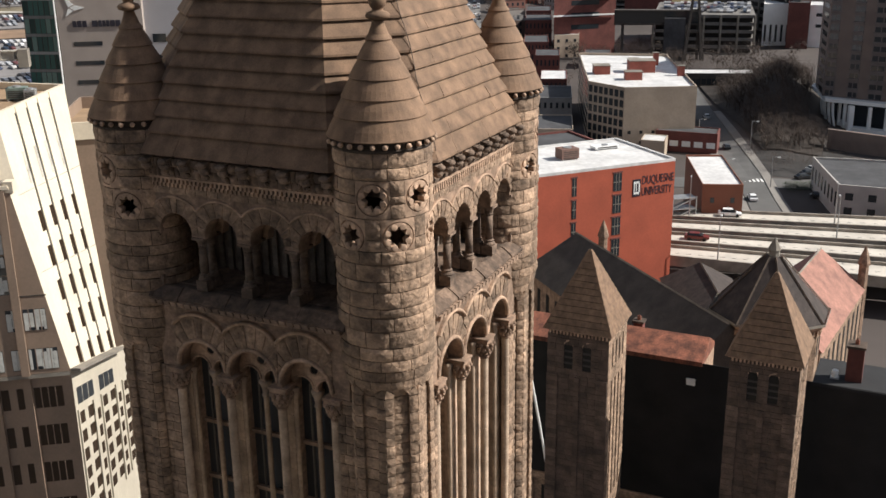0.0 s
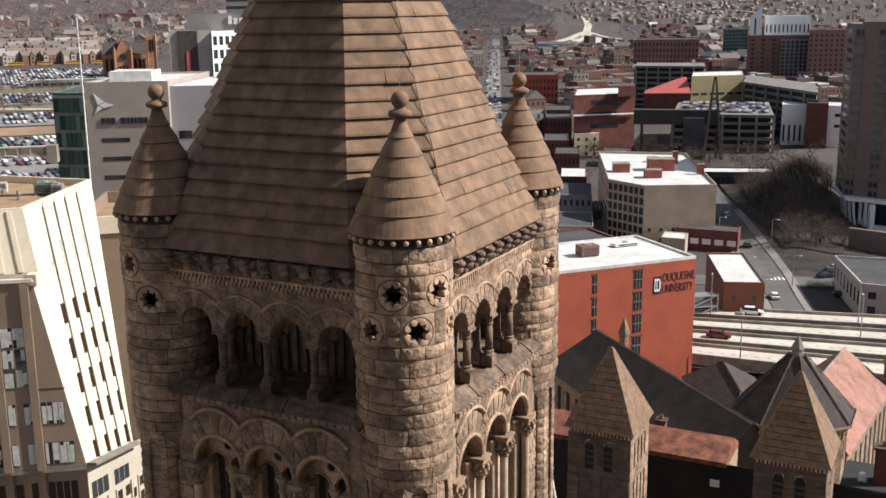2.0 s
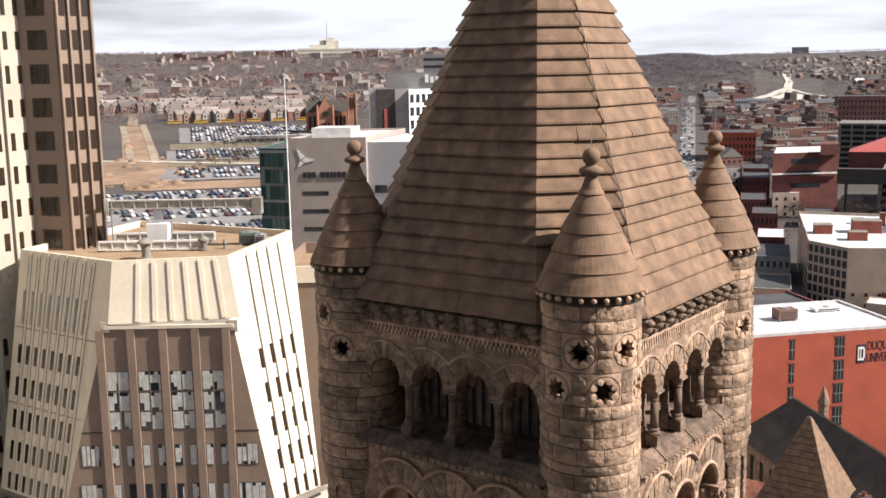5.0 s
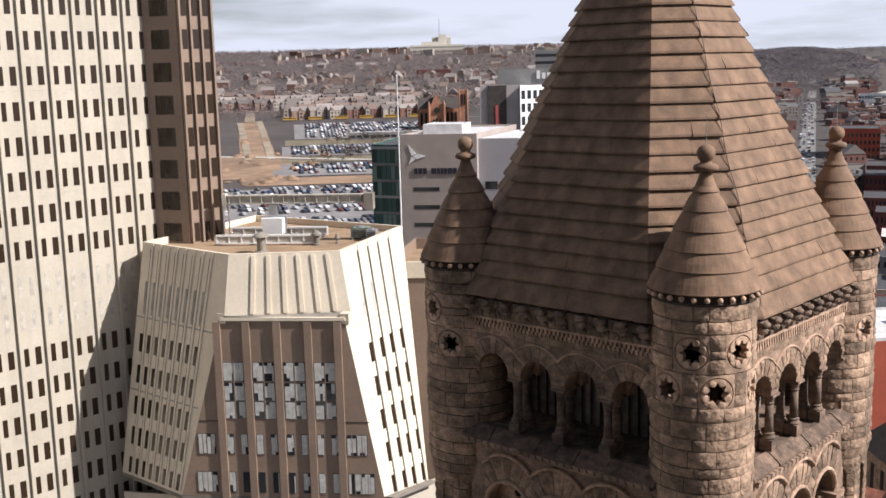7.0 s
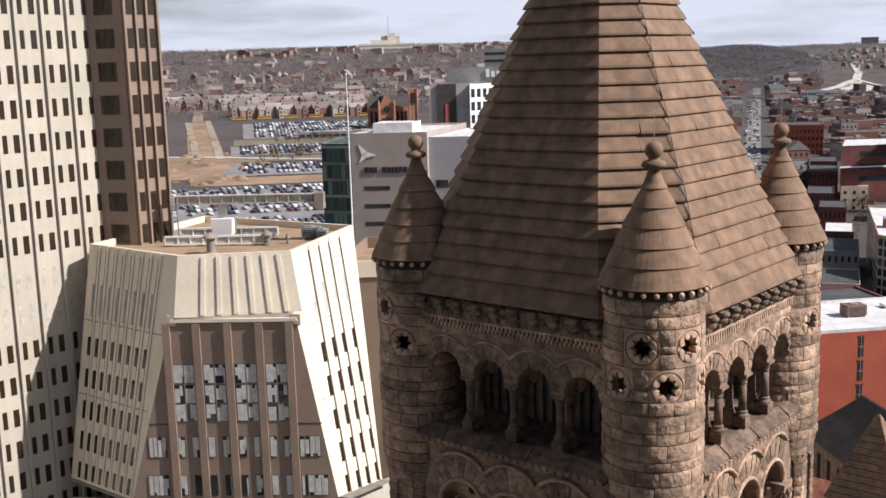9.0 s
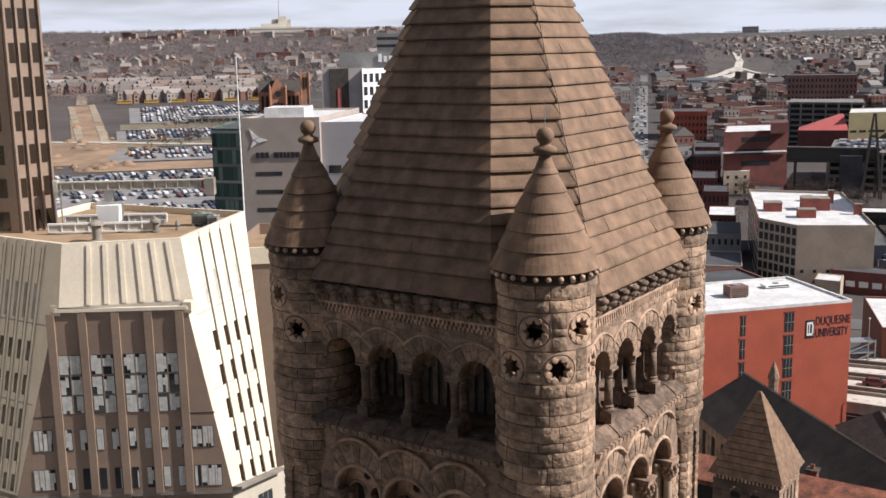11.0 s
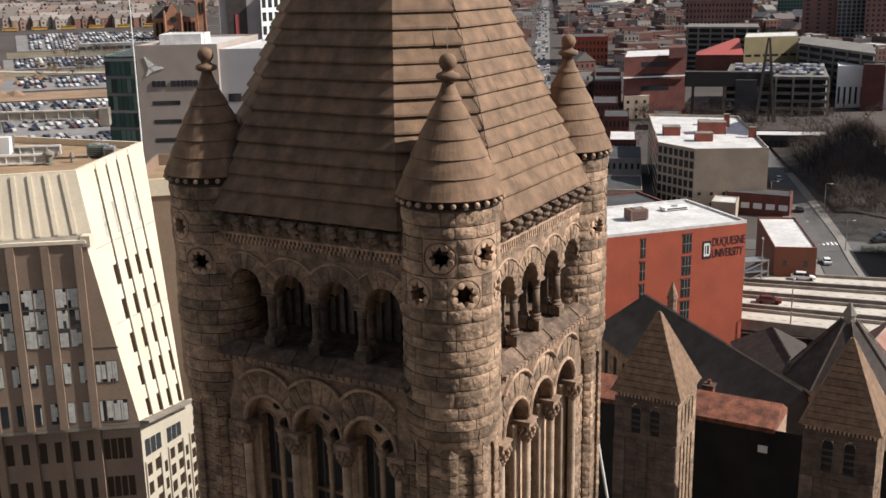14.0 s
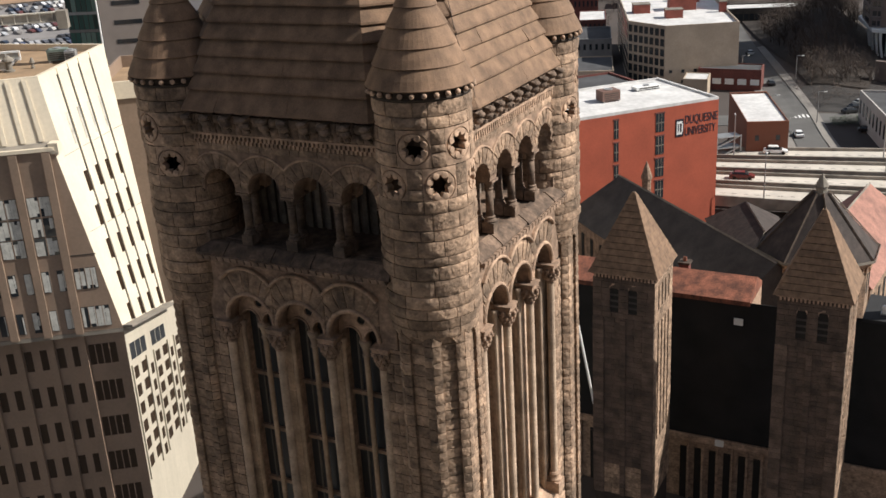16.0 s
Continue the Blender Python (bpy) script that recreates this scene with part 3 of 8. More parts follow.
        while z < ZS - 0.05:
            h = rnd.uniform(0.3, 0.44)
            z1 = min(ZS, z + h) if z + h < ZS - 0.25 else ZS
            for u0, u1, dep, o, bul in ((-half, -0.26, 0.2, 0.0, 0.06), (0.26, half, 0.2, 0.0, 0.06), (-0.26, 0.26, 0.1, -0.1, 0.03)):
                bb = bmesh.new() if near else rest
                rock(bb, lambda u, v, w, o=o: place(u, v, w + o), u0, u1, z, z1, dep - 0.02, bul * rnd.uniform(0.5, 1.2), 3, 3, 0.022, (0.006, 0.015))
                if near:
                    part("pier_stone", bb, STONE, pier, smooth="auto")
            z = z1
        bb = bmesh.new() if near else rest
        rock(bb, lambda u, v, w: place(u, v, w - 0.1), -0.25, 0.25, ZS, ZS + 0.27, 0.08, 0.03, 3, 2, 0.02, (0.006, 0.012))
        if near:
            part("pier_stone", bb, STONE, pier, smooth="auto")
    tagged(part("pier_stones", rest, STONE, pier, smooth="auto"), kind="stuff")
    return body


turret(0, 0, -135, True)
turret(SIDE, 0, -45, True)
turret(0, SIDE, 135, True)
turret(SIDE, SIDE, 45, False)

# the four faces: u along the face, o outward from the line of the turrets' axes
FACES = {"north": Matrix(((0, -1, 0, 0), (1, 0, 0, 0), (0, 0, 1, 0), (0, 0, 0, 1))),
         "east": Matrix(((1, 0, 0, 0), (0, -1, 0, 0), (0, 0, 1, 0), (0, 0, 0, 1))),
         "back": Matrix(((0, 1, 0, SIDE), (1, 0, 0, 0), (0, 0, 1, 0), (0, 0, 0, 1))),
         "far": Matrix(((1, 0, 0, 0), (0, 1, 0, SIDE), (0, 0, 1, 0), (0, 0, 0, 1)))}
SMALL = [HS + d for d in (-2.79, -0.93, 0.93, 2.79)]
BIG = [HS - 2.15, HS, HS + 2.15]

b = bmesh.new()
lathe(b, [(0.0, 57.02), (0.14, 57.02), (0.16, 57.07), (0.14, 57.11), (0.19, 57.28), (0.21, 57.33), (0.0, 57.33)], 12)
box(b, -0.25, 0.25, -0.24, 0.24, 57.31, 57.4)
mesh_of("small_capital", b, CARVED)
b = bmesh.new()
box(b, -0.22, 0.22, -0.22, 0.22, 55.5, 55.86)
lathe(b, [(0.0, 55.86), (0.22, 55.86), (0.235, 55.91), (0.2, 55.96), (0.17, 56.0), (0.19, 56.05), (0.14, 56.1), (0, 56.1)], 16)
mesh_of("column_base", b, CARVED)
b = bmesh.new()
lathe(b, [(0.0, 56.05), (0.145, 56.05), (0.13, 57.05), (0, 57.05)], 16)
mesh_of("column", b, CARVED, True)
# large shaft, its leafy capital and base
b = bmesh.new()
prof = [(0.0, 42.9), (0.158, 42.9)]
for i in range(1, 12):
    z = 42.9 + 0.72 * i
    prof += [(0.158, z - 0.014), (0.144, z - 0.01), (0.144, z + 0.01), (0.158, z + 0.014)]
lathe(b, prof + [(0.158, 51.6), (0, 51.6)], 20)
mesh_of("shaft", b, PALE_STONE)
b = bmesh.new()
lathe(b, [(0, 51.6), (0.18, 51.6), (0.2, 51.66), (0.165, 51.72), (0.21, 51.95), (0.31, 52.2), (0.34, 52.27), (0, 52.27)], 14)
for k in range(30):
    a, hgt = TAU * k / 10 + (k // 10) * 0.3, 51.84 + 0.17 * (k // 10)
    rr = 0.22 + 0.065 * (k // 10)
    bmesh.ops.create_icosphere(b, subdivisions=1, radius=0.095, matrix=pose(rr * math.cos(a), rr * math.sin(a), hgt) @ Matrix.Diagonal((1, 1, 1.25, 1)))
box(b, -0.32, 0.32, -0.36, 0.26, 52.27, 52.4)
box(b, -0.36, 0.36, -0.38, 0.3, 52.4, 52.47)
mesh_of("leafy_capital", b, STONE_MID)
b = bmesh.new()
box(b, -0.32, 0.32, -0.32, 0.32, 42.0, 42.5)
lathe(b, [(0, 42.5), (0.3, 42.5), (0.31, 42.58), (0.25, 42.66), (0.23, 42.75), (0.26, 42.83), (0.21, 42.92), (0, 42.92)], 16)
mesh_of("shaft_base", b, STONE_SMOOTH)
b = bmesh.new()
lathe(b, [(0, 42.0), (0.095, 42.0), (0.1, 51.6), (0.15, 51.63), (0.15, 51.68), (0.11, 51.72), (0.15, 51.95), (0.21, 52.08), (0.23, 52.12), (0.23, 52.24), (0, 52.24)], 12)
mesh_of("mullion_shaft", b, PALE_STONE, True)
# leaf corbel under the eaves
b = bmesh.new()
prism(b, [Vector((x, y, z)) for x, y, z in ((-0.13, 0.95, 59.45), (0.13, 0.95, 59.45), (0.16, 0.95, 60.2), (-0.16, 0.95, 60.2))],
      [Vector((x, y, z)) for x, y, z in ((-0.09, 1.05, 59.55), (0.09, 1.05, 59.55), (0.15, 1.42, 60.1), (-0.15, 1.42, 60.1))])
bmesh.ops.create_icosphere(b, subdivisions=2, radius=0.19, matrix=pose(0, 1.33, 59.86) @ Matrix.Diagonal((1.0, 0.9, 0.8, 1)))
bmesh.ops.create_icosphere(b, subdivisions=2, radius=0.15, matrix=pose(0.03, 1.42, 60.04) @ Matrix.Diagonal((1.25, 0.9, 0.7, 1)))
bmesh.ops.create_icosphere(b, subdivisions=1, radius=0.1, matrix=pose(0, 1.14, 59.6))
mesh_of("corbel", b, CARVED)
b = bmesh.new()
prism(b, [Vector((-0.14, 1.1, 54.93)), Vector((0.08, 1.1, 54.93)), Vector((0.14, 1.1, 55.09)), Vector((-0.08, 1.1, 55.09))], [Vector((-0.14, 1.49, 54.95)), Vector((0.08, 1.49, 54.95)), Vector((0.14, 1.49, 55.09)), Vector((-0.08, 1.49, 55.09))])
mesh_of("rope_block", b, STONE_MID)


def tower_face(key):
    m = FACES[key]
    near = key in ("north", "east")
    b = bmesh.new()
    arch_wall(b, m, 0.9, 8.6, 57.36, 59.12, SMALL, 0.66, 57.52, 1.0, 0.35)
    box(b, 0.9, 8.6, 0.35, 1.0, 59.12, 60.28, m)
    for u in (0.75, 8.35):
        box(b, u, u + 0.4, 0.3, 1.0, 55.5, 59.2, m)
    face = part("wall", b, STONE_MID, tower, "belfry face with an open arcade over three tall arched windows")
    # lower wall with three tall arches
    b = bmesh.new()
    arch_wall(b, m, 0.9, 8.6, 52.44, 54.98, BIG, 0.96, 52.6, 1.06, 0.4, 16)
    part("lower_wall", b, STONE_MID, tower)
    for u0, u1 in ((0.75, HS - 3.35), (HS + 3.35, 8.75)):
        b = bmesh.new()
        box(b, u0, u1, 0.2, 1.06, 41.4, 52.46, m)
        strip = part("wall_strip", b, JOINT, tower)
        z = 41.4
        courses = bmesh.new()
        while z < 52.4:
            z1 = min(52.46, z + rnd.uniform(0.3, 0.52))
            cut_u = u0 + (u1 - u0) * rnd.uniform(0.4, 0.75)
            for a, c in ((u0, cut_u), (cut_u, u1)):
                bb = bmesh.new() if near else courses
                rock(bb, lambda u, v, o: m @ Vector((u, 1.07 + o, v)), a, c, z, z1, 0.1, 0.05, 3, 3, 0.022, (0.01, 0.016))
                if near:
                    part("stone", bb, STONE, strip, smooth="auto")
            z = z1
        if near:
            courses.free()
        else:
            tagged(part("stones", courses, STONE, strip, smooth="auto"), kind="stuff")
    b = bmesh.new()
    box(b, 0.75, 8.75, -0.2, 1.14, 0.0, 41.4, m)
    part("shaft_wall", b, STONE_SMOOTH, tower)
    b = bmesh.new()
    prism(b, [m @ Vector(p) for p in ((0.75, 0.3, 41.4), (0.75, 1.14, 41.4), (0.75, 1.0, 42.0), (0.75, 0.3, 42.3))],
          [m @ Vector(p) for p in ((8.75, 0.3, 41.4), (8.75, 1.14, 41.4), (8.75, 1.0, 42.0), (8.75, 0.3, 42.3))])
    part("apron", b, STONE_SMOOTH, tower)
    # sill, ledge and band
    b = bmesh.new()
    box(b, 0.8, 8.7, -0.6, 0.9, 55.0, 55.44, m)
    ledge = part("ledge", b, LEDGE_STONE, tower, "sloping weather-stained stone ledge")
    prof = [(0.88, 55.0), (0.88, 55.5), (1.02, 55.48), (1.3, 55.27), (1.4, 55.17), (1.4, 55.09), (1.05, 55.0)]
    u = 0.8
    while u < 8.65:
        u1 = min(8.7, u + rnd.uniform(0.7, 1.25))
        lift, out = rnd.uniform(-0.025, 0.015), rnd.uniform(-0.05, 0.03)
        b = bmesh.new()
        prism(b, [m @ Vector((u + 0.008, o + out * (o > 1), z + lift)) for o, z in prof], [m @ Vector((u1 - 0.008, o + out * (o > 1), z + lift)) for o, z in prof])
        part("ledge_slab", b, LEDGE_STONE, ledge)
        u = u1
    # eaves: dentil rows
    b = bmesh.new()
    box(b, 0.95, 8.55, 0.98, 1.10, 59.38, 59.46, m)
    for k in range(44):
        u = 1.1 + 7.3 * k / 43
        box(b, u - 0.042, u + 0.042, 0.98, 1.10, 59.24, 59.38, m)
        box(b, u + 0.043, u + 0.127, 0.98, 1.07, 59.10, 59.24, m)
    tagged(part("dentils", b, STONE_SMOOTH, tower, "checkered rows of small square dentils"), kind="stuff")
    # carved leaf frieze between the corbels
    u = 1.0
    while u < 8.4:
        w = rnd.uniform(0.18, 0.34)
        zm = rnd.uniform(59.72, 59.86)
        for z0, z1, o in ((59.47, zm, 1.06), (zm, 60.12, 1.16)):
            b = bmesh.new()
            rock(b, lambda uu, v, oo, o=o: m @ Vector((uu, o + oo, v)), u, min(8.5, u + w), z0, z1, 0.15, rnd.uniform(0.05, 0.16), 3, 3, 0.05, 0.006)
            part("frieze_block", b, CARVED, tower, smooth="auto")
        u += w
    for k in range(10):
        shared("corbel", MESH["corbel"], tower, m @ pose(1.25 + 0.778 * k, 0, 0))
    for k in range(26):
        shared("rope_block", MESH["rope_block"], tower, m @ pose(1.05 + 7.4 * k / 25, 0, 0))
    for d in (-3.72, -1.86, 0, 1.86, 3.72):
        for o in (0.83, 0.34):
            col = shared("column", MESH["column"], tower, m @ pose(HS + d, o, 0))
            shared("capital", MESH["small_capital"], col, Matrix.Identity(4))
            shared("base", MESH["column_base"], col, Matrix.Identity(4))
    # course of stones above the arcade
    band = bmesh.new()
    u = 1.0
    while u < 8.45:
        w = rnd.uniform(0.35, 0.75)
        bb = bmesh.new() if near else band
        rock(bb, lambda uu, v, o: m @ Vector((uu, 1.0 + o, v)), u, min(8.5, u + w), 58.84, 59.08, 0.02, 0.05, 3, 2, 0.025, 0.008)
        if near:
            part("band_stone", bb, STONE, face, smooth="auto")
        u += w
    if near:
        band.free()
    else:
        tagged(part("band_stones", band, STONE, face, smooth="auto"), kind="stuff")
    # inner leaf of the arcade
    b = bmesh.new()
    arch_wall(b, m, 0.9, 8.6, 57.36, 59.4, SMALL, 0.6, 57.45, 0.1, -0.25, 8)
    part("inner_arcade", b, STONE_SMOOTH, tower)
    # arch stones of the arcade
    rest = bmesh.new()
    for c in SMALL:
        cuts = [0] + [(j + rnd.uniform(-0.2, 0.2)) / 9 for j in range(1, 9)] + [1]
        for f0, f1 in zip(cuts, cuts[1:]):
            def place(u, v, o, c=c):
                t = math.pi * u
                top = min(1.2, 0.915 / max(1e-3, abs(math.cos(t))))
                r = 0.665 + (top - 0.665) * v
                return m @ Vector((c - r * math.cos(t), 1.0 + o, 57.52 + r * math.sin(t)))
            bb = bmesh.new() if near else rest
            rock(bb, place, f0, f1, 0, 1, 0.02, 0.05, 3, 3, 0.025, gap=(0.009, 0.015))
            if near:
                part("arch_stone", bb, STONE, face, smooth="auto")
        bb = bmesh.new()
        arc_bar(bb, m, c, 57.52, 1.2, 1.28, 0.99, 1.06, 0.72, math.pi - 0.72)
        part("hood_mould", bb, STONE_SMOOTH, face)
    if near:
        rest.free()
    else:
        tagged(part("arch_stones", rest, STONE, face, smooth="auto"), kind="stuff")
    # great arches: roll mould, stones, scalloped hood
    rest = bmesh.new()
    for c in BIG:
        bb = bmesh.new()
        arc_bar(bb, m, c, 52.6, 0.95, 1.09, 1.0, 1.15)
        part("roll_mould", bb, STONE_SMOOTH, face)
        t0 = math.acos(min(1, 1.06 / 1.36))
        bb = bmesh.new()
        arc_bar(bb, m, c, 53.27, 1.3, 1.42, 1.0, 1.22, t0, math.pi - t0)
        part("hood_mould", bb, STONE_SMOOTH, face)
        cuts = [0.0] + [(j + rnd.uniform(-0.2, 0.2)) / 11 for j in range(1, 11)] + [1.0]
        for f0, f1 in zip(cuts, cuts[1:]):
            def place(u, v, o, c=c):
                t = 0.02 + (math.pi - 0.04) * u
                ct, st = math.cos(t), math.sin(t)
                far = min(1.06 / max(1e-3, abs(ct)), 0.67 * st + math.sqrt(max(0.0, 1.3 * 1.3 - (0.67 * ct) ** 2)))
                r = 1.09 + max(0.03, far - 1.09) * v
                return m @ Vector((c - r * ct, 1.06 + o, 52.6 + r * st))
            bb = bmesh.new() if near else rest
            rock(bb, place, f0, f1, 0, 1, 0.02, 0.06, 3, 3, 0.025, gap=(0.007, 0.01))
            if near:
                part("arch_stone", bb, STONE, face, smooth="auto")
    if near:
        rest.free()
    else:
        tagged(part("arch_stones", rest, STONE, face, smooth="auto"), kind="stuff")
    # spandrel stones above the great arches
    rest = bmesh.new()
    for r in range(2):
        u = 1.2
        while u < 8.2:
            w = rnd.uniform(0.5, 1.0)
            z0 = 54.7 + 0.14 * r
            rock(rest, lambda uu, v, o: m @ Vector((uu, 1.06 + o, v)), u, min(8.3, u + w), z0, z0 + 0.14, 0.02, 0.02, 2, 2, 0.01, 0.006)
            u += w
    tagged(part("spandrel_stones", rest, STONE, face, smooth="auto"), kind="stuff")
    # windows: paired lights under small arches, mullions and transoms
    for c in BIG:
        b = bmesh.new()
        arch_wall(b, m, c - 1.05, c + 1.05, 52.2, 53.62, [c - 0.48, c + 0.48], 0.37, 52.34, 0.5, 0.24, 10)
        arc_bar(b, m, c - 0.48, 52.34, 0.37, 0.45, 0.48, 0.55)
        arc_bar(b, m, c + 0.48, 52.34, 0.37, 0.45, 0.48, 0.55)
        win = part("window", b, STONE_SMOOTH, tower, "tall paired window with slender stone mullion")
        b = bmesh.new()
        arc_bar(b, m, c, 53.06, 0.15, 0.21, 0.5, 0.55, 0, TAU, 20)
        part("oculus_ring", b, STONE_SMOOTH, win)
        # dark plate painted for the shade in the oculus, which is a hole
        b = bmesh.new()
        box(b, c - 0.14, c + 0.14, 0.48, 0.504, 52.92, 53.2, m)
        part("oculus_pane", b, VOID, win)
        ms = shared("mullion", MESH["mullion_shaft"], win, m @ pose(c, 0.36, 0))
        b = bmesh.new()
        box(b, c - 0.95, c + 0.95, 0.0, 0.06, 41.8, 53.5, m)
        part("pane", b, OLD_GLASS, win)
        for z in (43.1, 45.4, 47.7, 50.0):
            b = bmesh.new()
            box(b, c - 0.9, c + 0.9, 0.06, 0.2, z - 0.07, z + 0.07, m)
            part("transom", b, STONE_SMOOTH, win)
        for du in (-0.47, 0.47):
            b = bmesh.new()
            box(b, c + du - 0.03, c + du + 0.03, 0.06, 0.14, 42, 52.3, m)
            part("glazing_bar", b, CONC_DIRTY, win)
    # great shafts with square piers and nook shafts behind
    for d in (-3.22, -1.075, 1.075, 3.22):
        b = bmesh.new()
        box(b, HS + d - 0.24, HS + d + 0.24, 0.0, 0.66, 41.8, 52.44, m)
        pier = part("window_pier", b, STONE_SMOOTH, tower)
        z = 41.8
        while z < 52.3:
            h = min(rnd.uniform(0.62, 0.8), 52.44 - z)
            if 52.44 - z - h < 0.3:
                h = 52.44 - z
            b = bmesh.new()
            rock(b, lambda u, v, o: m @ Vector((u, 0.7 + o, v)), HS + d - 0.27, HS + d + 0.27, z, z + h, 0.3, 0.01, 1, 1, 0.006, 0.006)
            part("pier_block", b, PALE_STONE, pier)
            z += h
        sh = shared("shaft", MESH["shaft"], tower, m @ pose(HS + d, 0.96, 0))
        shared("capital", MESH["leafy_capital"], sh, Matrix.Identity(4))
        shared("base", MESH["shaft_base"], sh, Matrix.Identity(4))
        for e in (-0.33, 0.33):
            b = bmesh.new()
            c = m @ Vector((HS + d + e, 0.62, 0))
            lathe(b, [(0, 42.0), (0.085, 42.0), (0.085, 51.9), (0.16, 52.3), (0, 52.3)], 10, c.x, c.y)
            part("nook_shaft", b, PALE_STONE, pier, smooth=True)


for key in FACES:
    tower_face(key)
# belfry floor, ceiling and an added dark louvred core, coloured for the shade inside
b = bmesh.new()
box(b, -0.5, SIDE + 0.5, -0.5, SIDE + 0.5, 55.2, 55.46)
part("belfry_floor", b, LEDGE_STONE, tower)
b = bmesh.new()
box(b, -0.9, SIDE + 0.9, -0.9, SIDE + 0.9, 59.5, 59.7)
part("belfry_ceiling", b, TIMBER, tower)
b = bmesh.new()
box(b, 1.5, SIDE - 1.5, 1.5, SIDE - 1.5, 55.46, 59.5)
core = part("louvre_core", b, BELFRY_DARK, tower, "added dark core filling the shaded inside of the belfry")
for k in range(16):
    for side in range(2):
        b = bmesh.new()
        t = 1.6 + 0.39 * k
        if side:
            box(b, 1.38, 1.5, t, t + 0.2, 55.46, 59.3)
        else:
            box(b, t, t + 0.2, 1.38, 1.5, 55.46, 59.3)
        part("louvre_board", b, TIMBER, core)

# ---- neighbouring buildings ----
def outward(ring):
    cx, cy = sum(p[0] for p in ring) / len(ring), sum(p[1] for p in ring) / len(ring)
    return Vector((cx, cy, 0))


def quad_point(q, s, t):
    """A point on the four-cornered face q (top left, top right, bottom right, bottom left)."""
    top, bot = q[0].lerp(q[1], s), q[3].lerp(q[2], s)
    return top.lerp(bot, t)


def pane(bm, q, s0, s1, t0, t1, proud=0.05, deep=0.1):
    """A thin slab on the face q."""
    n = (q[3] - q[0]).cross(q[1] - q[0]).normalized()
    pts = [quad_point(q, s, t) for s, t in ((s0, t0), (s1, t0), (s1, t1), (s0, t1))]
    prism(bm, [p + n * proud for p in pts], [p - n * deep for p in pts])


def face_quad(ring, i, z0, z1):
    """The upright face over the ring's edge i, with its normal outward."""
    a, b = ring[i], ring[(i + 1) % len(ring)]
    c = outward(ring)
    a, b = Vector((*a, 0)), Vector((*b, 0))
    up = Vector((0, 0, 1))
    q = [a + up * z1, b + up * z1, b + up * z0, a + up * z0]
    n = (q[3] - q[0]).cross(q[1] - q[0])
    if n.dot((a + b) / 2 - c) < 0:
        q = [q[1], q[0], q[3], q[2]]
    return q


def building(name, ring, z0, z1, wall, roof, label, windows=(), parapet=0.7, single=False, category="building", pane_mat=None, group=""):
    """A flat-roofed building over a ring of ground points. windows: (edge, columns, rows, width share, height share, lowest z, highest z)."""
    ob = thing(name, Matrix.Identity(4), label, category, group)
    ring3 = [Vector((x, y, 0)) for x, y in ring]
    c = outward(ring)
    b = bmesh.new()
    up = Vector((0, 0, 1))
    prism(b, [p + up * z0 for p in ring3], [p + up * (z1 - parapet) for p in ring3])
    part("wall", b, wall, ob)
    b = bmesh.new()
    inner = [c + (p - c) * (1 - 0.45 / max(1.0, (p - c).length)) for p in ring3]
    n = len(ring3)
    for k in range(n):
        a0, a1, b0, b1 = ring3[k], ring3[(k + 1) % n], inner[k], inner[(k + 1) % n]
        prism(b, [a0 + up * (z1 - parapet), a1 + up * (z1 - parapet), b1 + up * (z1 - parapet), b0 + up * (z1 - parapet)],
              [a0 + up * z1, a1 + up * z1, b1 + up * z1, b0 + up * z1])
    part("parapet", b, wall, ob)
    b = bmesh.new()
    prism(b, [p + up * (z1 - parapet) for p in inner], [p + up * (z1 - parapet + 0.12) for p in inner])
    part("roof", b, roof, ob)
    rest = bmesh.new()
    for e, cols, rows, fw, fh, lo, hi in windows:
        q = face_quad(ring, e, lo, hi)
        for r in range(rows):
            for k in range(cols):
                s0, t0 = (k + 0.5 - fw / 2) / cols, (r + 0.5 - fh / 2) / rows
                b = bmesh.new() if single else rest
                pane(b, q, s0, s0 + fw / cols, t0, t0 + fh / rows)
                if single:
                    part("window", b, pane_mat or GLASS, ob)
    if windows and not single:
        tagged(part("windows", rest, pane_mat or GLASS, ob), kind="stuff")
    else:
        rest.free()
    return ob


# the building that the view is from, behind the eye
building("stone_office_building", [(-34, -1.2), (34, -1.2), (34, -34), (-34, -34)], 0, 92, material("pale_granite", (0.5, 0.47, 0.42), 0.8, 0.8, 3.0), DARK_ROOF,
         "pale granite office building across the street", [(0, 22, 20, 0.45, 0.6, 8, 88)])


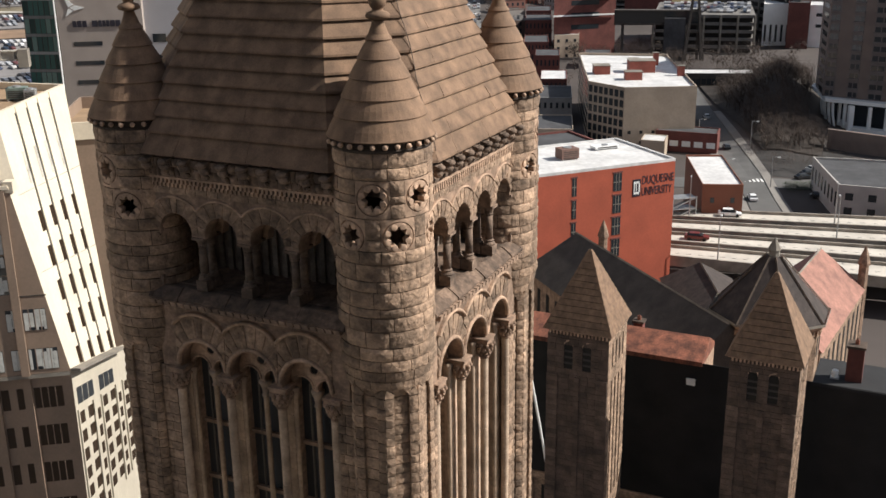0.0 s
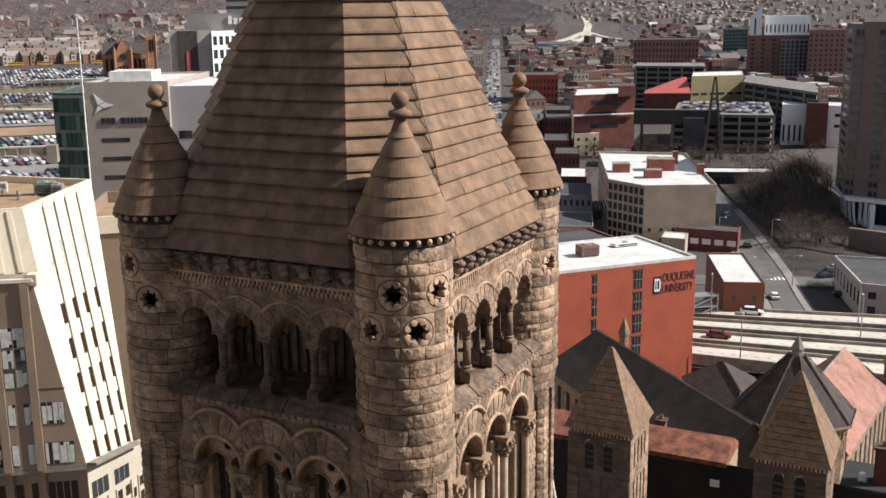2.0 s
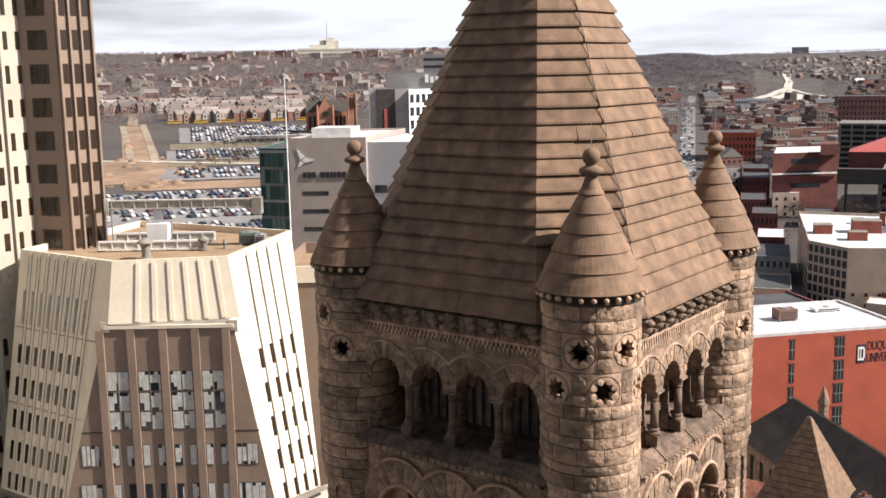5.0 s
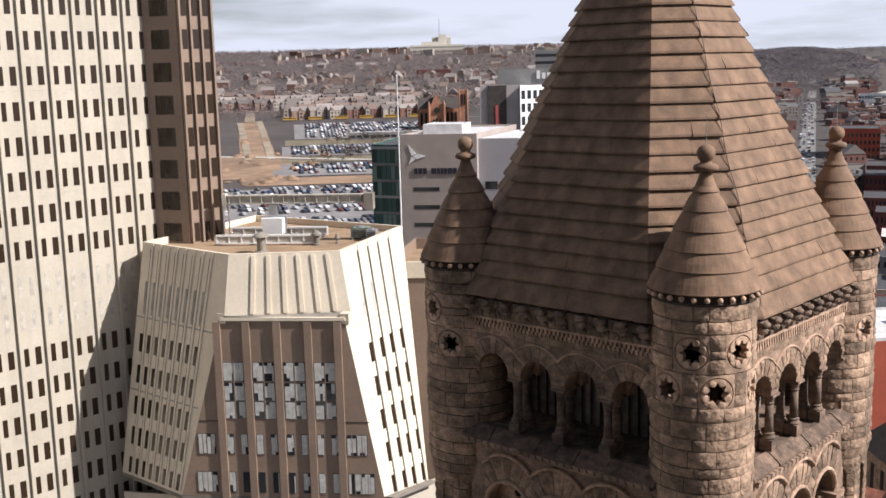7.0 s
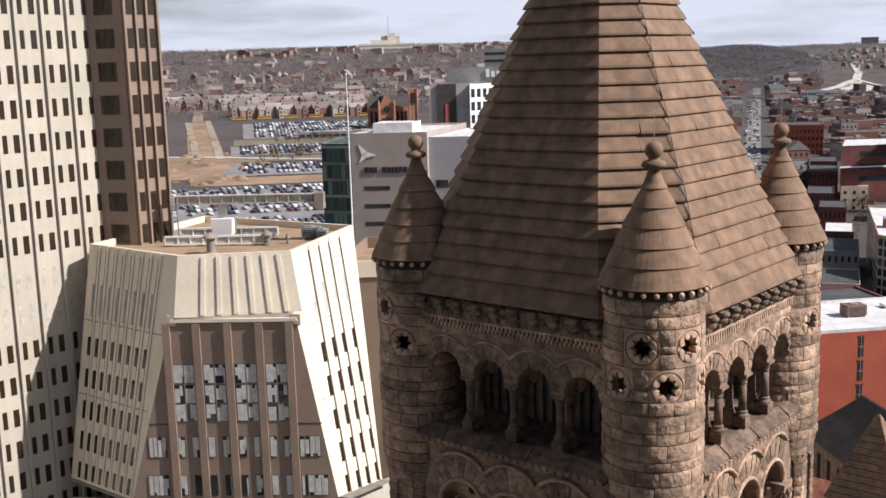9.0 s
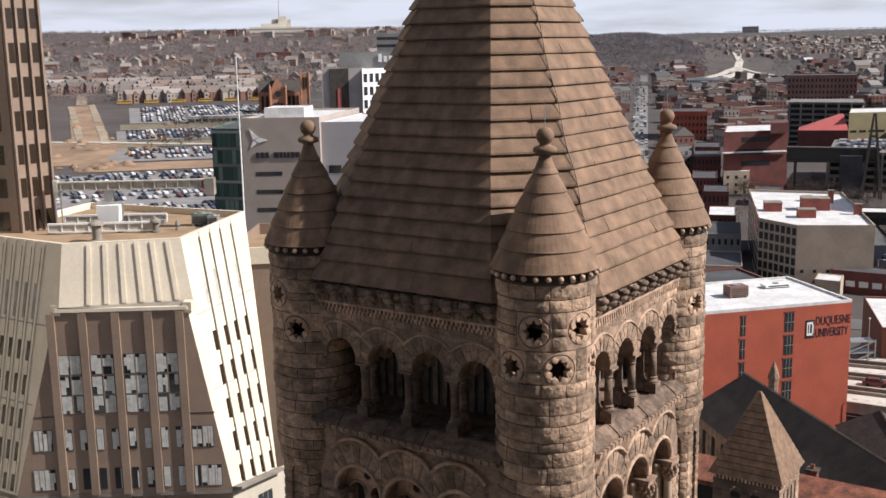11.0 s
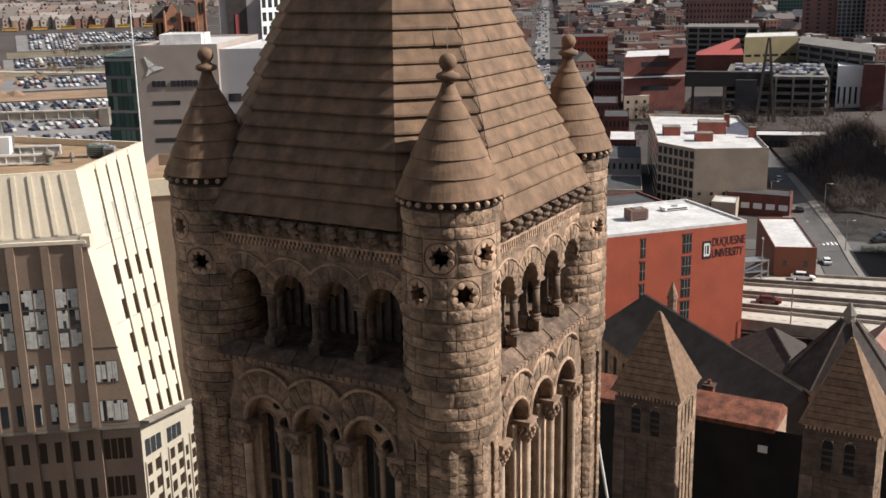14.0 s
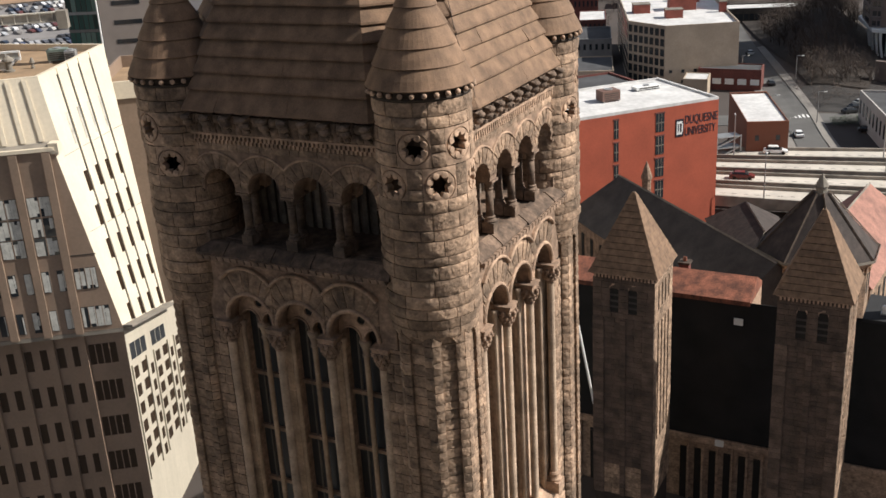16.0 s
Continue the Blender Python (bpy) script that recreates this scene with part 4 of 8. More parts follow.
# stair towers at the back of the courthouse
def stair_tower(px, py, w=6.0, eave=30.0, apex=37.2):
    ob = thing("stair_tower", pose(px, py, 0, 0, 0, TH), "square granite stair tower with a steep stepped stone roof", "tower", "stair towers")
    b = bmesh.new()
    box(b, 0.12, w - 0.12, 0.12, w - 0.12, 0, eave)
    part("wall", b, JOINT, ob)
    rest = bmesh.new()
    # faces: normal -x (shaded, its shade put into a darker stone colour) and -y (sunny)
    for side in range(2):
        def place(u, v, o):
            return Vector((-o, u, v)) if side == 0 else Vector((u, -o, v))
        m = Matrix(((0, -1, 0, 0), (1, 0, 0, 0), (0, 0, 1, 0), (0, 0, 0, 1))) if side == 0 else Matrix(((1, 0, 0, 0), (0, -1, 0, 0), (0, 0, 1, 0), (0, 0, 0, 1)))
        z = 6.0
        slots = [1.3, 2.43, 3.57, 4.7] if side else [2.1, 3.9]
        wid = 0.2 if side else 0.42
        top_z = 28.9 if side else 28.4
        low_z = 26.0
        strips = []
        edges = [0.0] + [e for s in slots for e in (s - wid, s + wid)] + [w]
        while z < eave - 0.5:
            h = min(rnd.uniform(0.45, 0.7), eave - 0.5 - z)
            pierced = low_z < z + h / 2 < top_z or (side and 12.5 < z + h / 2 < 25.0)
            spans = list(zip(edges[::2], edges[1::2])) if pierced else [(0.0, w)]
            for a, c in spans:
                k = max(1, round((c - a) / 0.95))
                cuts = [0] + [(j + rnd.uniform(-0.2, 0.2)) / k for j in range(1, k)] + [1]
                for f0, f1 in zip(cuts, cuts[1:]):
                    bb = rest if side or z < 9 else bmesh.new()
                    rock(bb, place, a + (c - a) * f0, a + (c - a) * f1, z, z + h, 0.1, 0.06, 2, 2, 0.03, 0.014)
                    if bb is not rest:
                        part("stone", bb, SHADED_SOOT_STONE, ob)
            z += h
        for s in slots:
            b = bmesh.new()
            arch_wall(b, m, s - wid - 0.02, s + wid + 0.02, top_z - 0.02, top_z + wid + 0.16, [s], wid, top_z, 0.03, -0.12, 8)
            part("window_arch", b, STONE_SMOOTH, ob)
            # near-black plate in place of the shade inside the opening
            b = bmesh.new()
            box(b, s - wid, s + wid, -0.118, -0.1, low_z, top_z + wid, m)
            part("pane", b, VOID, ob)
            for zz in (26.6, 27.2, 27.8):
                b = bmesh.new()
                box(b, s - wid, s + wid, -0.1, -0.05, zz - 0.1, zz + 0.1, m)
                part("louvre", b, SLATE, ob)
            if side:
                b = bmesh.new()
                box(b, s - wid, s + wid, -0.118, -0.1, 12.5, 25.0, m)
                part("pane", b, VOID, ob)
        if side == 0:
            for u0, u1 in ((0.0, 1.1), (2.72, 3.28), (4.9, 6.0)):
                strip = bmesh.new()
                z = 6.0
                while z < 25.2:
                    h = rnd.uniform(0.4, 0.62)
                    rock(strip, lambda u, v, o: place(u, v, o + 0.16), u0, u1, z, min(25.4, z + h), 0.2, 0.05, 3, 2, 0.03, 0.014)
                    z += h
                tagged(part("strip_stones", strip, SHADED_SOOT_STONE, ob, smooth="auto"), kind="stuff")
        b = bmesh.new()
        for k in range(17):
            box(b, 0.12 + 0.345 * k, 0.3 + 0.345 * k, 0.0, 0.12, eave - 0.5, eave - 0.15, m)
        box(b, -0.1, w + 0.1, -0.1, 0.18, eave - 0.15, eave + 0.02, m)
        part("corbel_table", b, STONE_SMOOTH, ob)
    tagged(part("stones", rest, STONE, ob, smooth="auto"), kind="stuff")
    b = bmesh.new()
    hb = w / 2 + 0.26
    prism(b, [Vector((w / 2 + x * hb, w / 2 + y * hb, eave)) for x, y in ((-1, -1), (1, -1), (1, 1), (-1, 1))],
          [Vector((w / 2 + x * 0.04, w / 2 + y * 0.04, apex)) for x, y in ((-1, -1), (1, -1), (1, 1), (-1, 1))])
    part("roof_core", b, JOINT, ob)
    n = 13
    for k in range(n):
        z0, z1 = eave + (apex - eave) * k / n, eave + (apex - eave) * (k + 1) / n
        z1 -= (z1 - z0) * 0.1
        h0, h1 = (w / 2 + 0.22) * (1 - k / n) + 0.16, (w / 2 + 0.22) * (1 - (k + 0.9) / n) + 0.12
        b = bmesh.new()
        prism(b, [Vector((w / 2 + x * h0, w / 2 + y * h0, z0)) for x, y in ((-1, -1), (1, -1), (1, 1), (-1, 1))],
              [Vector((w / 2 + x * h1, w / 2 + y * h1, z1)) for x, y in ((-1, -1), (1, -1), (1, 1), (-1, 1))])
        part("roof_course", b, ROOF_STONE, ob)
    return ob


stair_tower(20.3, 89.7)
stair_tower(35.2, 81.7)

# rear wing of the courthouse, wrapped in black netting between the stair towers
MC = pose(20.3, 89.7, 0, 0, 0, TH)
MW = MC @ pose(8.0, 0, -3.3)            # its wall stands back from the fronts of the towers
wing = thing("courthouse_wing", MW, "granite courthouse wing wrapped in black netting under a red tile roof", "building")
b = bmesh.new()
box(b, 3.0, 9.0, -6.5, 24, 0, 27.0)
box(b, 3.0, 9.0, -17.0, -6.5, 0, 20.5)
box(b, 3.0, 9.0, -58, -17.0, 0, 27.0)
part("wall", b, STONE_SMOOTH, wing)
for y0, y1 in ((-14, 24), (-58, -14)):
    b = bmesh.new()
    nx = max(2, round((y1 - y0) / 1.6))
    g = [[b.verts.new((2.72 + 0.12 * noise.noise(Vector((i * 0.7 + y0, j * 0.6, 3.1))), y0 + (y1 - y0) * i / nx, 11.4 + (27.35 - 11.4) * j / 9)) for i in range(nx + 1)] for j in range(10)]
    for j in range(9):
        for i in range(nx):
            b.faces.new((g[j][i], g[j][i + 1], g[j + 1][i + 1], g[j + 1][i]))
    r = bmesh.ops.extrude_face_region(b, geom=b.faces[:])
    bmesh.ops.translate(b, verts=[v for v in r["geom"] if isinstance(v, bmesh.types.BMVert)], vec=(0.05, 0, 0))
    part("netting", b, NETTING, wing, "black construction netting")
b = bmesh.new()
prof = [(2.6, 27.02), (2.6, 27.5), (5.8, 29.0), (8.6, 27.5), (8.6, 27.02)]
prism(b, [Vector((x, -6.6, z)) for x, z in prof], [Vector((x, 24, z)) for x, z in prof])
part("tile_roof", b, RED_TILE, wing, "moss-stained red tile roof")
b = bmesh.new()
box(b, 2.6, 9.0, -58, -17.1, 27.02, 27.3)
part("flat_roof", b, material("black_roof_felt", (0.025, 0.025, 0.027), 0.9, 0.6, 3.0), wing)
for y in [-10 + 1.55 * k for k in range(7)] + [7.5 + 2 * k for k in range(7)]:
    b = bmesh.new()
    box(b, 2.85, 3.0, y, y + 0.75, 3.0, 9.6)
    part("window", b, VOID, wing)
    b = bmesh.new()
    box(b, 2.78, 3.0, y - 0.25, y, 2.5, 10.4)
    part("window_pier", b, STONE_SMOOTH, wing)
b = bmesh.new()
box(b, 2.5, 3.0, -30, 24, 10.6, 11.3)
part("string_course", b, STONE_SMOOTH, wing)


def floodlight(y, z):
    ob = thing("floodlight", MW @ pose(2.45, y, z), "small white square floodlight fixed on black netting", "lamp", "wall floodlights")
    b = bmesh.new()
    box(b, -0.1, 0.05, -0.45, 0.45, -0.35, 0.35)
    part("housing", b, WHITE, ob)
    b = bmesh.new()
    box(b, 0.05, 0.3, -0.08, 0.08, -0.08, 0.08)
    part("bracket", b, STEEL, ob)


floodlight(-5.6, 25.3)
floodlight(-4.2, 11.0)


def chimney(m, w, h, label):
    ob = thing("chimney", m, label, "chimney", "chimneys")
    b = bmesh.new()
    box(b, -w / 2, w / 2, -w / 2, w / 2, -3, h)
    part("stack", b, DARK_BRICK, ob)
    b = bmesh.new()
    box(b, -w / 2 - 0.12, w / 2 + 0.12, -w / 2 - 0.12, w / 2 + 0.12, h, h + 0.25)
    part("cap", b, STONE_DARK, ob)
    b = bmesh.new()
    lathe(b, [(0.14, h + 0.25), (0.22, h + 0.27), (0.2, h + 0.7), (0.12, h + 0.7)], 10)
    part("pot", b, RED_TILE, ob)


chimney(MW @ pose(7.4, 1.2, 28), 1.0, 0.9, "short sooty brick chimney on the red tile roof")

chimney(MW @ pose(5.0, -20.6, 27.3), 1.5, 3.4, "broad brick chimney on a black felt roof")
rooftop_box = thing("roof_hatch", MW @ pose(4.6, -18.9, 27.3), "small white rooftop vent box", "vent")
b = bmesh.new()
lathe(b, [(0, 0), (0.3, 0), (0.3, 0.5), (0.36, 0.55), (0.3, 0.8), (0, 0.9)], 12)
part("cowl", b, WHITE, rooftop_box)
b = bmesh.new()
box(b, -0.4, 0.4, -0.4, 0.4, -0.02, 0.1)
part("curb", b, STEEL, rooftop_box)

tube = thing("scaffold_tube", Matrix.Identity(4), "long pale scaffold tube leaning before black netting", "scaffolding")
b = bmesh.new()
p, q = at(8.17, 100, 23.3), at(10.5, 100, 0.0)
ring = [Vector((0.14 * math.cos(TAU * k / 8), 0.14 * math.sin(TAU * k / 8), 0)) for k in range(8)]
prism(b, [q + r for r in ring], [p + r for r in ring])
part("tube", b, WHITE, tube)
b = bmesh.new()
box(b, q.x - 0.3, q.x + 0.3, q.y - 0.3, q.y + 0.3, -0.05, 0.08)
part("base_plate", b, STEEL, tube)

# the old jail: an octagon with wings set diagonally
OC = Vector((46.8, 119.5, 0))
jail = thing("old_jail", Matrix.Translation(OC), "old granite jail with an octagonal centre and slate-roofed wings", "building")
WD = radians(-73.5)                        # the wing towards the eye's side points this way


def octagon(r, z, a0=WD + math.pi / 8):
    return [Vector((r * math.cos(a0 + math.pi / 4 * k), r * math.sin(a0 + math.pi / 4 * k), z)) for k in range(8)]


b = bmesh.new()
prism(b, octagon(6.5, 0), octagon(6.5, 19.6))
part("octagon_wall", b, STONE, jail)
b = bmesh.new()
prism(b, octagon(6.7, 19.2), octagon(7.2, 20.0))
part("octagon_cornice", b, STONE_SMOOTH, jail)
for k in range(8):
    a = WD + math.pi / 4 * k
    fm = Matrix(((-math.sin(a), math.cos(a), 0, 0), (math.cos(a), math.sin(a), 0, 0), (0, 0, 1, 0), (0, 0, 0, 1)))
    for u in (-1.3, 1.3):
        b = bmesh.new()
        box(b, u - 0.35, u + 0.35, 5.9, 6.06, 15.6, 18.0, fm)
        part("window", b, VOID, jail)
    b = bmesh.new()
    for j in range(9):
        box(b, -2.5 + 0.58 * j, -2.25 + 0.58 * j, 5.9, 6.4, 18.7, 19.3, fm)
    tagged(part("corbel_table", b, STONE_SMOOTH, jail), kind="stuff")
b = bmesh.new()
prism(b, octagon(7.3, 20.0), octagon(0.9, 27.2))
part("octagon_roof", b, BROWN_SLATE, jail)
lo, hi = octagon(7.32, 20.02), octagon(0.92, 27.25)
for k in range(8):
    b = bmesh.new()
    d = (hi[k] - lo[k])
    side = d.cross(Vector((0, 0, 1))).normalized() * 0.14
    upv = side.cross(d).normalized() * 0.16
    prism(b, [lo[k] - side, lo[k] + side, lo[k] + upv], [hi[k] - side, hi[k] + side, hi[k] + upv])
    part("hip_rib", b, STONE_DARK, jail)
    b = bmesh.new()
    p, q = octagon(7.35, 20.0)[k], octagon(7.35, 20.0)[(k + 1) % 8]
    n = ((p + q) / 2).normalized() * 0.3
    n.z = 0
    prism(b, [p, p + n, p + n + Vector((0, 0, 0.35)), p + Vector((0, 0, 0.1))], [q, q + n, q + n + Vector((0, 0, 0.35)), q + Vector((0, 0, 0.1))])
    part("gutter", b, CONC_DIRTY, jail)
b = bmesh.new()
prism(b, octagon(0.7, 27.0), octagon(0.65, 28.0))
prism(b, octagon(0.85, 28.0), octagon(0.04, 29.5))
part("cupola", b, CONC_DIRTY, jail)


def jail_wing(ang, r0, r1, half, eave, ridge, mat, name, shift=0.0, pins=(-1, 1)):
    c, s = math.cos(ang), math.sin(ang)
    def p(r, v, z):
        v += shift
        return Vector((c * r - s * v, s * r + c * v, z))
    b = bmesh.new()
    box(b, r0, r1, shift - half + 0.3, shift + half - 0.3, 0, eave, Matrix(((c, -s, 0, 0), (s, c, 0, 0), (0, 0, 1, 0), (0, 0, 0, 1))))
    w = part("wing_wall", b, STONE, jail)
    b = bmesh.new()
    prism(b, [p(r0, -half, eave), p(r0, half, eave), p(r0, 0, ridge)], [p(r1, -half, eave), p(r1, half, eave), p(r1 - half * 0.5, 0, ridge)])
    part(name, b, mat, jail)
    for v in [half * 0.9 * k for k in pins]:
        b = bmesh.new()
        o = p(r1 - 0.3, v, 0)
        lathe(b, [(0, 0), (0.72, 0), (0.72, eave + 3.6), (0.9, eave + 3.7), (0.9, eave + 4.0), (0.5, eave + 5.3), (0, eave + 6.6)], 8, o.x, o.y)
        part("pinnacle", b, STONE_MID, jail)
    n = int((r1 - r0) / 3)
    for k in range(n):
        for v in (-1, 1):
            b = bmesh.new()
            m = Matrix(((c, -s, 0, 0), (s, c, 0, 0), (0, 0, 1, 0), (0, 0, 0, 1)))
            y = shift + v * (half - 0.28)
            box(b, r0 + 2 + 3 * k, r0 + 2.9 + 3 * k, y - 0.05, y + 0.05, 6, eave - 1.5, m)
            part("window", b, VOID, jail)
    b = bmesh.new()
    prism(b, [p(r0, -0.14, ridge), p(r0, 0.14, ridge), p(r0, 0, ridge + 0.22)], [p(r1 - half * 0.5, -0.14, ridge), p(r1 - half * 0.5, 0.14, ridge), p(r1 - half * 0.5, 0, ridge + 0.22)])
    part("ridge", b, CONC_DIRTY, jail)


jail_wing(WD + math.pi, -2, 41.8, 7.2, 14.0, 20.0, SLATE, "wing_roof", 7.1)
jail_wing(radians(55), 3, 30, 6.2, 14.5, 20.5, PINK_TILE, "tile_roof", 0.0, (-1,))
jail_wing(radians(84), 4, 46, 6.0, 8.0, 11.8, BROWN_SLATE, "wing_roof", 0.0, ())

# university building
UR = [(19.14, 167.57), (51.01, 178.86), (44.5, 197.14), (12.63, 185.85)]
univ = building("university_building", UR, 0, 25.41, RED_BRICK, WHITE_ROOF, "red brick university building with a white flat roof", parapet=0.5)
building("brick_rear_block", [(22.0, 189.6), (41.0, 196.3), (37.2, 207.0), (18.2, 200.3)], 0, 25.0, DARK_BRICK, DARK_ROOF, "dark-roofed brick block behind the red university building", [], 0.5)
q = face_quad(UR, 0, 0, 25.41)
for piece in univ.children:
    if piece.name.startswith("parapet"):
        piece.data.materials[0] = WHITE_ROOF
for s, w in ((0.405, 0.026), (0.655, 0.05)):
    for k in range(6):
        b = bmesh.new()
        pane(b, q, s - w / 2, s + w / 2, 0.055 + 0.155 * k, 0.055 + 0.155 * k + 0.125)
        part("window", b, GLASS, univ)
        b = bmesh.new()
        pane(b, q, s - w / 2 - 0.004, s + w / 2 + 0.004, 0.045 + 0.155 * k, 0.055 + 0.155 * k, 0.1)
        part("window_head", b, DARK_BRICK, univ)
        for f in ((0.5,) if w < 0.03 else (0.33, 0.67)):
            b = bmesh.new()
            pane(b, q, s - w / 2 + w * f - 0.0012, s - w / 2 + w * f + 0.0012, 0.055 + 0.155 * k, 0.055 + 0.155 * k + 0.125, 0.09)
            part("mullion", b, CONC_DIRTY, univ)
        b = bmesh.new()
        pane(b, q, s - w / 2, s + w / 2, 0.055 + 0.155 * k + 0.06, 0.055 + 0.155 * k + 0.065, 0.09)
        part("mullion", b, CONC_DIRTY, univ)


def rooftop_unit(x, y, z, w, d, h, turn, mat, label="grey rooftop air handling unit with louvred sides"):
    ob = thing("rooftop_unit", pose(x, y, z, 0, 0, turn), label, "air conditioner", "rooftop units")
    b = bmesh.new()
    box(b, -w / 2, w / 2, -d / 2, d / 2, 0.25, h)
    part("casing", b, mat, ob)
    b = bmesh.new()
    for sx in (-1, 1):
        box(b, sx * w * 0.42 - 0.1, sx * w * 0.42 + 0.1, -d / 2, d / 2, 0, 0.25)
    part("skid", b, STEEL, ob)
    for k in range(4):
        b = bmesh.new()
        box(b, -w * 0.4, w * 0.4, -d / 2 - 0.04, -d / 2, 0.4 + (h - 0.6) * k / 4, 0.4 + (h - 0.6) * k / 4 + 0.12)
        part("louvre", b, SLATE, ob)
    b = bmesh.new()
    lathe(b, [(0, h), (min(w, d) * 0.3, h), (min(w, d) * 0.3, h + 0.15), (0, h + 0.15)], 14)
    part("fan_cowl", b, STEEL, ob)
    return ob


rooftop_unit(32.5, 182.3, 25.01, 3.4, 2.6, 2.0, 19, material("rusty_unit_casing", (0.2, 0.11, 0.085), 0.7, 0.7, 1.0))
rooftop_unit(40.7, 189.5, 25.01, 5.0, 2.0, 0.7, 19, WHITE, "low white roof hatch on the flat roof")
# sign: a shield and two lines of letters
SIGN_DARK = material("dark_sign_letters", (0.02, 0.018, 0.03), 0.5, 0.9, 2.0)
sign = thing("university_sign", Matrix.Identity(4), "dark lettered university sign fixed on red brick", "sign")
b = bmesh.new()
pane(b, q, 0.747, 0.793, 0.115, 0.235, 0.08, -0.005)
part("shield", b, SIGN_DARK, sign)
b = bmesh.new()
for s0, s1, t0, t1 in ((0.752, 0.757, 0.13, 0.22), (0.757, 0.784, 0.13, 0.145), (0.757, 0.784, 0.205, 0.22), (0.781, 0.788, 0.145, 0.205), (0.764, 0.769, 0.13, 0.22)):
    pane(b, q, s0, s1, t0, t1, 0.11, -0.07)
part("shield_mark", b, WHITE, sign)
qx = (q[1] - q[0]).normalized()
for text, s0, s1, t1 in (("DUQUESNE", 0.80, 0.995, 0.155), ("UNIVERSITY", 0.80, 0.985, 0.235)):
    cu = bpy.data.curves.new("letters", "FONT")
    cu.body, cu.size, cu.extrude = text, 2.15, 0.025
    tmp = new("letters", cu)
    bpy.context.view_layer.update()
    me = bpy.data.meshes.new_from_object(tmp.evaluated_get(bpy.context.evaluated_depsgraph_get()))
    bpy.data.objects.remove(tmp)
    width = max(v.co.x for v in me.vertices)
    k = (s1 - s0) * (q[1] - q[0]).length / width
    o = quad_point(q, s0, t1)
    n = (q[3] - q[0]).cross(q[1] - q[0]).normalized()
    me.transform(Matrix.Diagonal((k, 1, 1, 1)))
    me.materials.append(SIGN_DARK)
    ob = new("lettering", me)
    ob.parent = sign
    ob.matrix_basis = Matrix.Translation(o + n * 0.03) @ Matrix((qx, Vector((0, 0, 1)), n)).transposed().to_4x4()

building("brick_annex", [(64.5, 205.5), (72.5, 204.3), (76.5, 231), (68.5, 232)], 0, 13.5, material("brown_brick", (0.22, 0.085, 0.05), 0.85, 0.8, 4.0), WHITE_ROOF, "small red brick annex with a white roof", [(0, 2, 3, 0.2, 0.3, 1, 12)], 0.5)
fe = thing("steel_stair", pose(60.5, 206, 0, 0, 0, 8), "open grey steel stair beside a brick annex", "stairs")
for k in range(5):
    b = bmesh.new()
    box(b, -2.6, 2.6, -1.6, 1.6, 2.2 * k + 2, 2.2 * k + 2.12)
    part("landing", b, STEEL, fe)
    b = bmesh.new()
    prism(b, [Vector((-2.4, -1.5, 2.2 * k)), Vector((-2.4, -0.4, 2.2 * k)), Vector((-2.4, -0.4, 2.2 * k + 0.25)), Vector((-2.4, -1.5, 2.2 * k + 0.25))],
          [Vector((2.4, -1.5, 2.2 * k + 2)), Vector((2.4, -0.4, 2.2 * k + 2)), Vector((2.4, -0.4, 2.2 * k + 2.25)), Vector((2.4, -1.5, 2.2 * k + 2.25))])
    part("flight", b, STEEL, fe)
for x in (-2.5, 2.5):
    for y in (-1.5, 1.5):
        b = bmesh.new()
        box(b, x - 0.1, x + 0.1, y - 0.1, y + 0.1, 0, 11.2)
        part("post", b, STEEL, fe)

# ---- cream mansard office block ----
V = Vector
A, B, C, D = V((-66.3, 115.1, 48)), V((-51.6, 107.7, 48)), V((-39.7, 111.2, 48)), V((-38.0, 130.4, 48))
Bb, Cb = V((-58.47, 106.12, 19.9)), V((-34.89, 109.33, 19.9))
Ab = Bb + (A - B) * 0.745
Db = V((-33.22, 122.23, 16.95))


def cut(face, a, b, z):
    """Where the slope meets the upright plane through a and b, at height z."""
    n1 = (face[1] - face[0]).cross(face[2] - face[0])
    n2 = (b - a).cross(V((0, 0, 1)))
    d = n1.cross(n2)
    k = (n1.dot(face[0]) * n2.cross(d) + n2.dot(a) * d.cross(n1)) / d.dot(d)
    return k + d * ((z - k.z) / d.z)


FO0 = V((-54.2, 106.7, 0))
FO1 = V((-38.8, 108.8, 0))
Bm, Cm = cut((A, B, Bb), FO0, FO1, 40.85), cut((C, D, Cb), FO0, FO1, 40.85)
LEAN = V((0.22, -0.75, 0))               # the upper front leans back from its foot
Bi, Ci = cut((A, B, Bb), B + LEAN, C + LEAN, 41.3), cut((C, D, Cb), B + LEAN, C + LEAN, 41.3)
E_, Eb = V((-62, 139, 48)), V((-62, 143, 19.9))
mans = thing("mansard_office_block", Matrix.Identity(4), "cream panelled office block with steep mansard sides and brown front", "building")


def sheet(pts, mat, name, deep=0.3):
    b = bmesh.new()
    n = V((0, 0, 0))
    for i, p in enumerate(pts):
        n -= p.cross(pts[(i + 1) % len(pts)])
    n.normalize()
    prism(b, pts, [p - n * deep for p in pts])
    return part(name, b, mat, mans)


def across(q, s, t):
    return q[0].lerp(q[1], s).lerp(q[3].lerp(q[2], s), t)


